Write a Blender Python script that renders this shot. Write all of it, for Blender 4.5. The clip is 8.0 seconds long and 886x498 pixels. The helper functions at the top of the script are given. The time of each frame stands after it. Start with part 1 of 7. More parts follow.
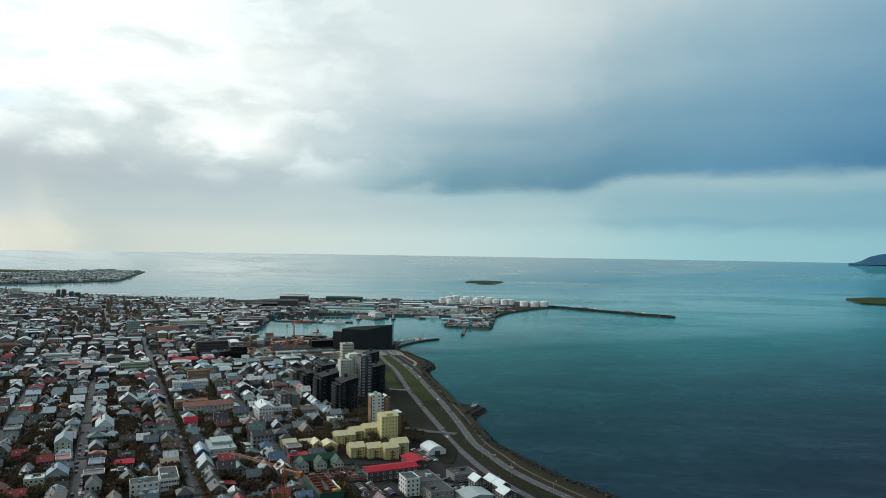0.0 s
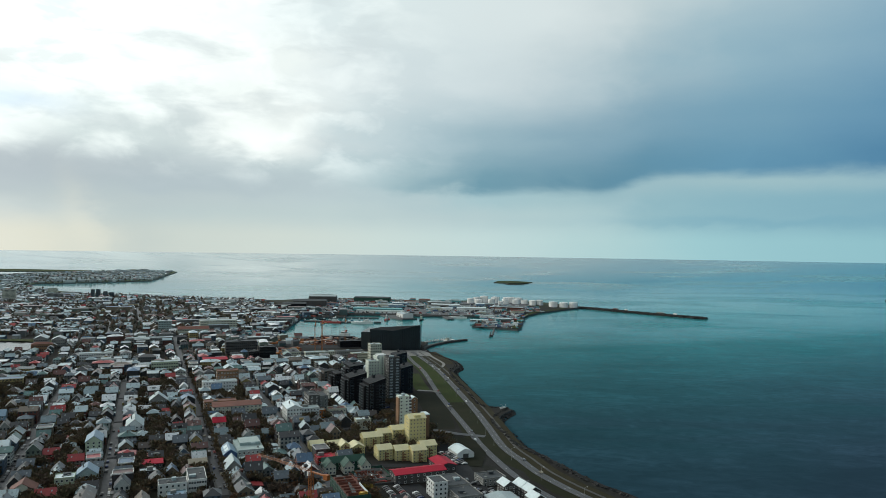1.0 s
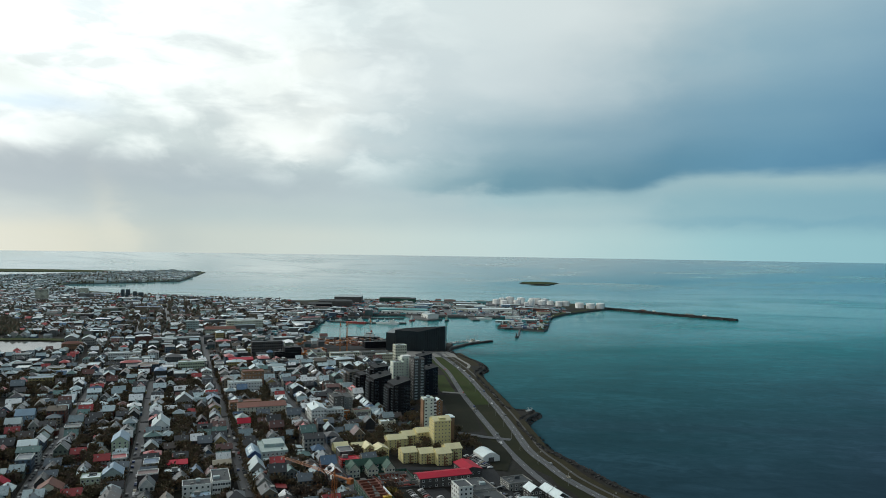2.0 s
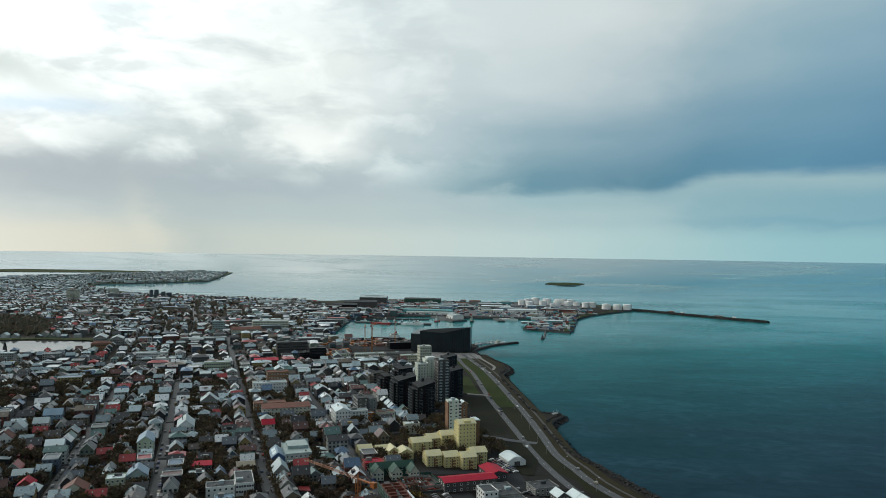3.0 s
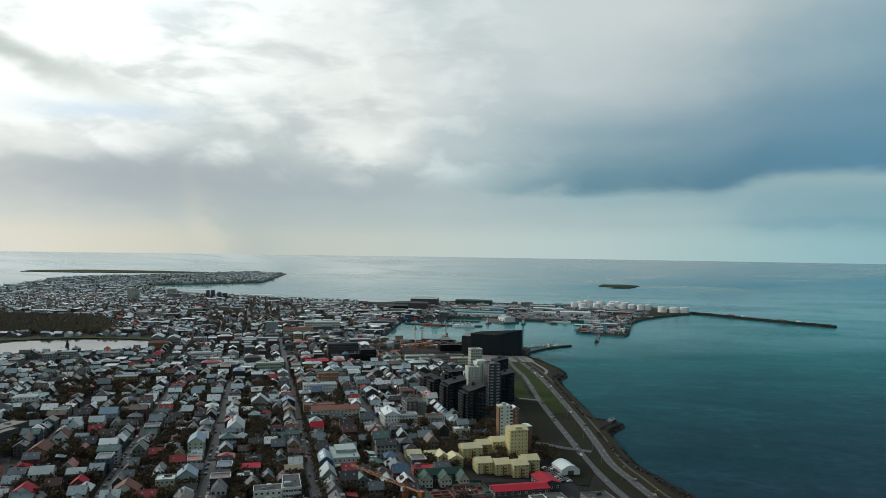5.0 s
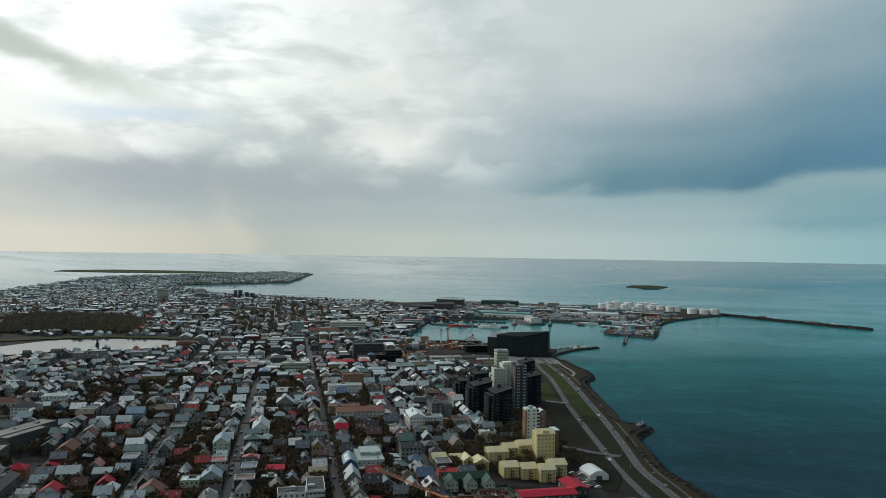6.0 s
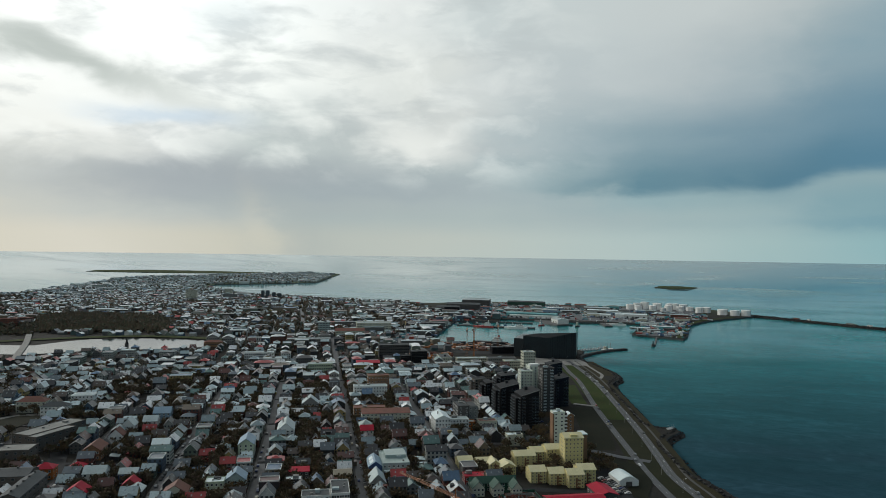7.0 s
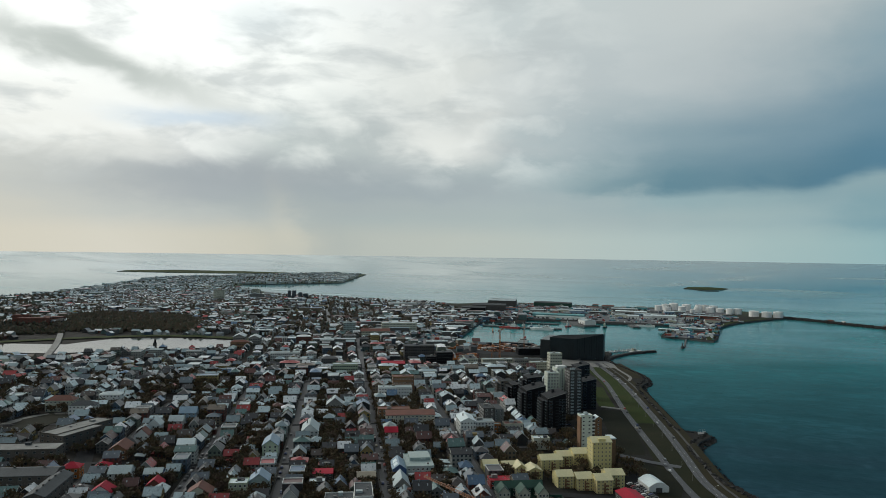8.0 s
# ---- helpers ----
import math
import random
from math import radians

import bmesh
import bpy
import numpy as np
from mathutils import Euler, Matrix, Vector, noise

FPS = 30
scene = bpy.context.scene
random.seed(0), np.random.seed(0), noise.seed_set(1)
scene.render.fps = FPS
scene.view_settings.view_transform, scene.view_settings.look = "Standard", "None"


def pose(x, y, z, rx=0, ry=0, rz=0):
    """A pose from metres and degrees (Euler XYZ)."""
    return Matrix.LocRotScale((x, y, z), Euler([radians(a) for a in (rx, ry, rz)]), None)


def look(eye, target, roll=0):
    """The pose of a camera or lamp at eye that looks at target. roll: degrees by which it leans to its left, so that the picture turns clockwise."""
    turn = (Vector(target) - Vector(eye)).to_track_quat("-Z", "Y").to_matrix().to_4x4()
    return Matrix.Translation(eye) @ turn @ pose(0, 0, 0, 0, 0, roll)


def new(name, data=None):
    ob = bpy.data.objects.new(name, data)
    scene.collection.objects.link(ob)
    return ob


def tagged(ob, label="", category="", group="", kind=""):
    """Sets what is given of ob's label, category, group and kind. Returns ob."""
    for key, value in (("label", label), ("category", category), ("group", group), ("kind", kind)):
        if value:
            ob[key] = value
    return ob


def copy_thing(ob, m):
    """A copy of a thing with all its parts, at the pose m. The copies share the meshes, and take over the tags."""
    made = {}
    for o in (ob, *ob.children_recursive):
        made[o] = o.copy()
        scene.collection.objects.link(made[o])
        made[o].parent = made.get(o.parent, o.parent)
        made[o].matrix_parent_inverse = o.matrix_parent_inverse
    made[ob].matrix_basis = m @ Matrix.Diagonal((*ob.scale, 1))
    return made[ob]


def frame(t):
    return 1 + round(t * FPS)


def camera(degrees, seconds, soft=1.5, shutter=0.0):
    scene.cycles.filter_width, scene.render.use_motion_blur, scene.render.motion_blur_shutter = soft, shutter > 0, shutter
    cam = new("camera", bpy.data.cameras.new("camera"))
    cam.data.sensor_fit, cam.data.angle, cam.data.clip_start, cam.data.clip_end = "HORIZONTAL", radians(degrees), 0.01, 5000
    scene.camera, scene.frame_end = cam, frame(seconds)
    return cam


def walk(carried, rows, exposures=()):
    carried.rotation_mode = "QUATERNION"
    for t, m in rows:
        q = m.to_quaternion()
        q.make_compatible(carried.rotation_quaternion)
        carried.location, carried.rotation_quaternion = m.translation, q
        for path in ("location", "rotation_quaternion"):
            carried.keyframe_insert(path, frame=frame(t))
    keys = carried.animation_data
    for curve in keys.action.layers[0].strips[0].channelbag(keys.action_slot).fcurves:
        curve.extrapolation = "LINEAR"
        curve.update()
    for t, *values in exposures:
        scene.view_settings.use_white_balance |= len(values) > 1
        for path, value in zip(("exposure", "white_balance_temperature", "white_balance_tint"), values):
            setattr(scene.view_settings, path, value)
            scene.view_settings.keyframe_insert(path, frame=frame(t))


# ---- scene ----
from mathutils.geometry import delaunay_2d_cdt

# ---------------------------------------------------------------- camera
cam = camera(64.26, 8.0, 0.4)
walk(cam, [
    (0.0, look((0.00, 0.00, 160.05), (0.000, 999.994, 163.657), 0.885)),
    (0.5, look((-0.06, 3.52, 160.02), (-20.411, 1003.304, 163.376), 0.873)),
    (1.0, look((-0.05, 6.96, 160.04), (-39.991, 1006.152, 163.455), 0.860)),
    (1.5, look((-0.05, 10.41, 160.08), (-58.129, 1008.719, 163.595), 0.858)),
    (3.0, look((-0.46, 20.83, 160.07), (-111.744, 1014.615, 164.049), 0.825)),
    (3.5, look((-0.60, 24.25, 160.01), (-129.491, 1015.901, 164.204), 0.821)),
    (4.0, look((-0.68, 27.59, 159.94), (-147.349, 1016.770, 164.590), 0.824)),
    (4.5, look((-0.99, 30.80, 159.88), (-166.010, 1017.074, 164.686), 0.831)),
    (6.0, look((-2.33, 40.97, 159.94), (-221.765, 1016.588, 164.877), 0.863)),
    (6.5, look((-3.06, 44.40, 159.99), (-240.170, 1015.869, 164.760), 0.863)),
    (7.0, look((-3.84, 47.86, 160.05), (-259.021, 1014.742, 164.925), 0.854)),
    (7.5, look((-4.47, 51.31, 159.96), (-277.858, 1013.204, 164.712), 0.853)),
    (8.0, look((-5.01, 54.91, 159.88), (-295.632, 1011.738, 164.792), 0.859)),
], [(0.0, -0.07, 6350, 4), (4.0, -0.27, 6400, 5), (8.0, -0.48, 6500, 6)])

# ---------------------------------------------------------------- sky and sun
SUN_AZ, SUN_EL = radians(-72), radians(27)


def lin(r, g, b):
    """An 8-bit display colour as linear light."""
    return tuple(((c / 255 + 0.055) / 1.055) ** 2.4 if c > 10 else c / 255 / 12.92 for c in (r, g, b)) + (1,)


class Nodes:
    """Short hand for node trees."""

    def __init__(self, tree):
        self.t = tree

    def add(self, kind):
        return self.t.nodes.new(kind)

    def put(self, socket, value):
        if isinstance(value, bpy.types.NodeSocket):
            self.t.links.new(value, socket)
        else:
            socket.default_value = value

    def math(self, op, *values):
        n = self.add("ShaderNodeMath")
        n.operation = op
        for s, v in zip(n.inputs, values):
            self.put(s, v)
        return n.outputs[0]

    def mix(self, fac, a, b, blend="MIX"):
        n = self.add("ShaderNodeMix")
        n.data_type, n.blend_type = "RGBA", blend
        self.put(n.inputs[0], fac), self.put(n.inputs[6], a), self.put(n.inputs[7], b)
        return n.outputs[2]

    def ramp(self, fac, stops, how="LINEAR"):
        n = self.add("ShaderNodeValToRGB")
        n.color_ramp.interpolation = how
        e = n.color_ramp.elements
        while len(e) < len(stops):
            e.new(0.5)
        for el, (p, c) in zip(e, stops):
            el.position, el.color = p, c if len(c) == 4 else (*c, 1)
        self.put(n.inputs[0], fac)
        return n.outputs[0]

    def noise(self, vec, scale, detail=4.0, rough=0.5, distort=0.0):
        n = self.add("ShaderNodeTexNoise")
        self.put(n.inputs["Vector"], vec)
        n.inputs["Scale"].default_value, n.inputs["Detail"].default_value = scale, detail
        n.inputs["Roughness"].default_value, n.inputs["Distortion"].default_value = rough, distort
        return n.outputs[0]

    def stretch(self, vec, x, y, z):
        n = self.add("ShaderNodeVectorMath")
        n.operation = "MULTIPLY"
        self.put(n.inputs[0], vec)
        n.inputs[1].default_value = (x, y, z)
        return n.outputs[0]


world = bpy.data.worlds.new("cloudy_sky")
world.use_nodes = True
scene.world = world
N = Nodes(world.node_tree)
direction = N.add("ShaderNodeTexCoord").outputs["Generated"]
xyz = N.add("ShaderNodeSeparateXYZ")
N.put(xyz.inputs[0], direction)
az = N.math("MULTIPLY", N.math("ARCTAN2", xyz.outputs[0], xyz.outputs[1]), 57.2958)
el = N.math("MULTIPLY", N.math("ARCSINE", xyz.outputs[2]), 57.2958)


def soft_step(v, a, b):
    """0 where v is at a, 1 at b, smooth between."""
    n_ = N.add("ShaderNodeMapRange")
    n_.interpolation_type = "SMOOTHSTEP"
    N.put(n_.inputs[0], v)
    n_.inputs[1].default_value, n_.inputs[2].default_value = a, b
    return n_.outputs[0]


def spread(noise, reach):
    return N.math("MULTIPLY", N.math("SUBTRACT", noise, 0.5), reach)


billow = N.noise(N.stretch(direction, 1, 1, 2.0), 4.5, 5, 0.55)
streak_ = N.noise(N.stretch(direction, 1, 1, 4.5), 7.0, 5, 0.55)
curl = N.noise(N.stretch(direction, 1, 1, 2.0), 12.0, 6, 0.52, 0.3)
calm = soft_step(el, 0.5, 6.0)
azw = N.math("ADD", az, N.math("ADD", spread(billow, 9), N.math("MULTIPLY", spread(curl, 7), calm)))
elw = N.math("ADD", el, N.math("MULTIPLY", N.math("ADD", spread(streak_, 2.6), spread(curl, 2.2)), calm))
# the base of the rain cloud lies higher over the open bay
shelf = N.math("MULTIPLY", soft_step(N.math("ADD", az, N.math("ADD", spread(billow, 4), spread(curl, 5))), 9.8, 14.8), soft_step(el, 2.0, 4.6))
level = N.math("SUBTRACT", N.math("ADD", N.math("MULTIPLY", elw, soft_step(az, 6.0, -6.0)),
                                  N.math("MULTIPLY", N.math("ADD", N.math("MULTIPLY", el, 0.55), N.math("MULTIPLY", elw, 0.45)), soft_step(az, -6.0, 6.0))), N.math("MULTIPLY", shelf, 1.35))


def band(*stops):
    """Colours of the sky along one height, by azimuth in degrees."""
    return N.ramp(N.math("DIVIDE", N.math("ADD", azw, 60), 120), [((a + 60) / 120, tuple(gain * c for c in lin(*rgb)[:3])) for a, gain, rgb in stops])


clear = N.add("ShaderNodeTexSky")
clear.sky_type, clear.sun_disc, clear.sun_elevation, clear.sun_rotation = "NISHITA", False, SUN_EL, SUN_AZ
clear_sky = N.mix(1.0, clear.outputs[0], (0.1, 0.1, 0.1, 1), "MULTIPLY")
around = N.math("DIVIDE", N.math("ADD", azw, 180), 360)
deck = N.ramp(around, [(0.0, lin(66, 81, 97)), (0.17, lin(96, 108, 118)), (0.27, (1.4, 1.36, 1.3, 1)),
                       (0.375, (1.32, 1.33, 1.30, 1)), (0.42, (1.14, 1.15, 1.12, 1)), (0.455, (0.94, 0.97, 0.96, 1)), (0.492, lin(222, 230, 232)),
                       (0.525, lin(196, 211, 219)), (0.56, lin(164, 188, 204)), (0.60, lin(144, 172, 193)), (0.70, lin(72, 94, 116)),
                       (1.0, lin(66, 81, 97))])
deck = N.mix(0.94, clear_sky, deck)
haze = band((-56, 1.3, (219, 212, 196)), (-42, 1.3, (222, 217, 205)), (-32, 1.15, (220, 217, 204)), (-25, 1.05, (207, 212, 206)), (-17, 1.05, (212, 218, 212)),
            (-8, 1.05, (207, 219, 216)), (1, 1.05, (199, 217, 217)), (10, 1.05, (181, 209, 212)), (18, 1.05, (163, 202, 209)), (32, 1.05, (146, 190, 201)))
veil = band((-56, 1.3, (218, 212, 198)), (-42, 1.3, (205, 207, 203)), (-34, 1.3, (192, 197, 196)), (-25, 1.05, (194, 205, 206)), (-13, 1.05, (196, 209, 210)), (-4, 1.05, (189, 205, 208)),
            (5, 1.05, (181, 203, 207)), (10, 1.05, (172, 199, 206)), (14, 1.02, (152, 187, 198)), (22, 1.02, (143, 182, 196)), (32, 1.02, (132, 174, 192)))
under = band((-56, 1.3, (208, 208, 203)), (-45, 1.3, (203, 205, 202)), (-38, 1.3, (184, 189, 192)), (-30, 1.12, (186, 196, 199)), (-21, 1.05, (195, 207, 210)), (-13, 1.05, (194, 207, 211)),
             (-4, 1.05, (183, 201, 206)), (1, 1.05, (172, 198, 205)), (10, 1.0, (160, 191, 201)), (14, 1.0, (163, 192, 201)), (23, 1.0, (165, 194, 202)), (32, 1.0, (154, 187, 200)))
base = band((-56, 1.3, (214, 214, 209)), (-45, 1.3, (208, 210, 207)), (-38, 1.3, (186, 191, 194)), (-30, 1.12, (190, 199, 202)), (-21, 1.05, (200, 211, 214)), (-13, 1.05, (196, 209, 213)),
            (-8, 1.05, (180, 199, 205)), (-4, 1.02, (154, 182, 192)), (1, 0.98, (120, 160, 178)), (10, 0.92, (108, 152, 175)), (22, 1.05, (104, 149, 176)), (32, 1.05, (84, 130, 165)))
belly = band((-56, 1.5, (234, 234, 230)), (-44, 1.5, (238, 238, 235)), (-37, 1.45, (238, 239, 238)), (-31, 1.15, (214, 222, 222)), (-24, 1.05, (214, 222, 223)), (-19, 1.05, (228, 233, 233)),
             (-15, 1.05, (240, 243, 242)), (-12, 1.05, (208, 219, 223)), (-6, 1.05, (188, 204, 211)), (1, 1.0, (162, 187, 199)), (10, 0.95, (142, 174, 192)), (20, 1.0, (124, 163, 186)), (32, 1.05, (104, 147, 177)))
upper = band((-56, 1.6, (244, 245, 243)), (-40, 1.6, (246, 247, 246)), (-30, 1.45, (250, 252, 250)), (-17, 1.12, (240, 243, 241)), (-12, 1.05, (228, 234, 236)), (-6, 1.05, (212, 221, 225)), (1, 1.05, (212, 221, 225)),
             (6, 1.05, (204, 214, 219)), (14, 1.05, (171, 191, 201)), (20, 1.05, (151, 180, 195)), (32, 1.05, (129, 164, 187)))
crown_ = band((-56, 1.7, (250, 250, 248)), (-32, 1.6, (252, 255, 255)), (-20, 1.2, (245, 248, 248)), (-12, 1.05, (229, 237, 239)), (-4, 1.05, (223, 231, 233)), (5, 1.05, (220, 227, 229)), (10, 1.05, (211, 219, 222)),
              (14, 1.05, (200, 211, 215)), (20, 1.05, (178, 197, 206)), (32, 1.05, (147, 177, 196)))
sky = haze
for tone, lo_, hi_ in ((veil, 0.9, 2.9), (under, 2.7, 4.3), (base, 4.25, 5.45), (belly, 5.5, 9.0), (upper, 9.0, 13.5), (crown_, 13.5, 18.5), (deck, 20, 32), ((0.68, 0.72, 0.74, 1), 38, 66)):
    sky = N.mix(soft_step(level if hi_ < 30 else el, lo_, hi_), sky, tone)
# lit billows and grey hollows of the broken cloud on the bright side
side_ = N.math("MULTIPLY", soft_step(azw, 2.0, -14.0), soft_step(el, 3.5, 8.0))
puff = N.math("MULTIPLY", N.ramp(curl, [(0.46, (0, 0, 0)), (0.74, (1, 1, 1))]), side_)
sky = N.mix(N.math("MULTIPLY", puff, 0.5), sky, (1.45, 1.46, 1.42, 1))
hollow = N.math("MULTIPLY", N.ramp(N.noise(N.stretch(direction, 1, 1, 3.2), 9.0, 5, 0.55, 0.3), [(0.50, (0, 0, 0)), (0.68, (1, 1, 1))]), side_)
sky = N.mix(N.math("MULTIPLY", hollow, 0.55), sky, tuple(1.2 * c for c in lin(196, 203, 206)))


def wisp(a, e, sa, se, tilt, strength, gain, rgb):
    """One long cloud or gap in it, at azimuth a and elevation e."""
    global sky
    da = N.math("SUBTRACT", N.math("ADD", az, spread(curl, 5)), a)
    de = N.math("SUBTRACT", N.math("SUBTRACT", N.math("ADD", el, spread(curl, 2.4)), e), N.math("MULTIPLY", da, tilt))
    q = N.math("ADD", N.math("POWER", N.math("ABSOLUTE", N.math("DIVIDE", da, sa)), 2.4), N.math("POWER", N.math("ABSOLUTE", N.math("DIVIDE", de, se)), 2.4))
    sky = N.mix(N.math("MULTIPLY", N.math("EXPONENT", N.math("MULTIPLY", q, -1.0)), strength), sky, tuple(gain * c for c in lin(*rgb)))


wisp(-43.5, 13.6, 9.5, 1.2, -0.24, 0.95, 1.3, (196, 202, 199))
wisp(-36.5, 9.9, 5.5, 0.7, 0.02, 0.8, 1.3, (212, 226, 240))
wisp(-32, 17.6, 2.4, 1.6, 0.2, 0.5, 1.3, (220, 229, 234))
wisp(-33, 5.6, 12, 1.5, 0.0, 0.8, 1.3, (168, 175, 181))
wisp(-20, 4.9, 10, 1.1, 0.03, 0.6, 1.2, (168, 179, 186))
wisp(-27, 3.4, 11, 0.8, 0.02, 0.5, 1.25, (178, 186, 188))
wisp(-17, 8.8, 3.0, 1.2, -0.25, 0.75, 1.25, (246, 247, 244))
wisp(-12.5, 12.6, 2.2, 1.4, -0.3, 0.4, 1.2, (240, 243, 242))
wisp(-41, 7.0, 4.0, 0.8, 0.05, 0.5, 1.3, (246, 246, 242))
# slanting shafts of light and rain under the cloud
wisp(-26.4, 1.9, 1.8, 2.2, -0.9, 0.30, 1.3, (176, 184, 184))
wisp(-29.5, 2.0, 1.6, 2.4, -0.9, 0.2, 1.3, (232, 222, 202))
wisp(23, 2.45, 13, 0.40, 0.0, 0.40, 1.05, (122, 168, 188))
wisp(9, 2.6, 5, 2.2, -0.35, 0.22, 1.05, (196, 214, 212))
background = world.node_tree.nodes["Background"]
N.put(background.inputs["Color"], sky)
background.inputs["Strength"].default_value = 1.0

sun = new("sun", bpy.data.lights.new("sun", "SUN"))
sun.data.energy, sun.data.angle, sun.data.color = 1.6, radians(11), (1.0, 0.975, 0.93)
to_sun = Vector((math.sin(SUN_AZ) * math.cos(SUN_EL), math.cos(SUN_AZ) * math.cos(SUN_EL), math.sin(SUN_EL)))
sun.matrix_world = look(to_sun * 2000, (0, 0, 0))


# ---------------------------------------------------------------- materials
def material(name, colour, rough=0.7, metal=0.0, spots=(), grain=0.15, scale=0.5, bump=0.0, random_by="", coords="Object", spec=0.5):
    """A procedural surface: one colour or a palette picked by chance, with stains at a large and grain at a small scale."""
    m = bpy.data.materials.new(name)
    m.use_nodes = True
    n = Nodes(m.node_tree)
    b = m.node_tree.nodes["Principled BSDF"]
    vec = n.add("ShaderNodeTexCoord").outputs["Object"] if coords == "Object" else n.add("ShaderNodeNewGeometry").outputs["Position"]
    if spots:
        if random_by == "island":
            r = n.add("ShaderNodeNewGeometry").outputs["Random Per Island"]
        else:
            r = n.add("ShaderNodeObjectInfo").outputs["Random"]
        total, stops = 0.0, []
        for share, c in spots:
            stops.append((min(total, 0.999), (*c, 1)))
            total += share
        col = n.ramp(r, stops, "CONSTANT")
    else:
        col = (*colour, 1)
    coarse = n.ramp(n.noise(vec, scale * 0.25, 3), [(0.3, (1 - grain, 1 - grain, 1 - grain)), (0.7, (1, 1, 1))])
    fine = n.ramp(n.noise(vec, scale * 3, 5, 0.65), [(0.3, (1 - grain * 1.4,) * 3), (0.72, (1, 1, 1))])
    col = n.mix(1.0, col, n.mix(1.0, coarse, fine, "MULTIPLY"), "MULTIPLY")
    n.put(b.inputs["Base Color"], col)
    b.inputs["Roughness"].default_value, b.inputs["Metallic"].default_value = rough, metal
    b.inputs["Specular IOR Level"].default_value = spec
    if bump:
        k = n.add("ShaderNodeBump")
        k.inputs["Strength"].default_value, k.inputs["Distance"].default_value = bump, 0.3
        n.put(k.inputs["Height"], n.noise(vec, scale * 4, 4))
        n.put(b.inputs["Normal"], k.outputs[0])
    return m


ROOF_PALETTE = [(0.13, (0.32, 0.42, 0.45)), (0.12, (0.12, 0.16, 0.19)), (0.22, (0.034, 0.038, 0.046)), (0.14, (0.54, 0.66, 0.69)),
                (0.06, (0.11, 0.034, 0.028)), (0.06, (0.062, 0.046, 0.040)), (0.04, (0.11, 0.22, 0.21)), (0.05, (0.09, 0.18, 0.30)),
                (0.03, (0.36, 0.025, 0.028)), (0.12, (0.82, 0.85, 0.86)), (0.02, (0.15, 0.12, 0.09)), (0.01, (0.04, 0.09, 0.06))]
WALL_PALETTE = [(0.14, (0.36, 0.37, 0.34)), (0.16, (0.12, 0.122, 0.118)), (0.09, (0.60, 0.62, 0.59)), (0.11, (0.21, 0.175, 0.125)),
                (0.09, (0.085, 0.13, 0.18)), (0.22, (0.040, 0.039, 0.040)), (0.07, (0.13, 0.042, 0.030)), (0.05, (0.17, 0.21, 0.17)),
                (0.04, (0.08, 0.13, 0.13)), (0.03, (0.40, 0.31, 0.12))]
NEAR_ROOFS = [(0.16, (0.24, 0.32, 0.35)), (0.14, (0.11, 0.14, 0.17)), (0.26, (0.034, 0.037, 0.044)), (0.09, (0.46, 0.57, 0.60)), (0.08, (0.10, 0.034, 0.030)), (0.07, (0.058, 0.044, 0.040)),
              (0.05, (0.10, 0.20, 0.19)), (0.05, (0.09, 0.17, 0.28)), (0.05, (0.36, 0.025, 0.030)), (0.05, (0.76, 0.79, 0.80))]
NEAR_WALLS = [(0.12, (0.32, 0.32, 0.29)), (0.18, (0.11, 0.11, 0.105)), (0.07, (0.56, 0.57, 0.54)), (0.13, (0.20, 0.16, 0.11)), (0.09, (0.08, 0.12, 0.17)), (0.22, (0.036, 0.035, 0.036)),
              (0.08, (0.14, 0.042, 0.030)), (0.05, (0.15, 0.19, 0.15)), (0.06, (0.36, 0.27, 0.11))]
# Pale blue-grey mixed in for distance haze and sunshine on the peninsula.
WALL_HAZED = [(share, tuple(0.60 * c + 0.40 * q for c, q in zip(rgb, (0.46, 0.56, 0.56)))) for share, rgb in WALL_PALETTE]
ROOF_HAZED = [(share, tuple(0.66 * c + 0.34 * q for c, q in zip(rgb, (0.50, 0.62, 0.64)))) for share, rgb in ROOF_PALETTE]
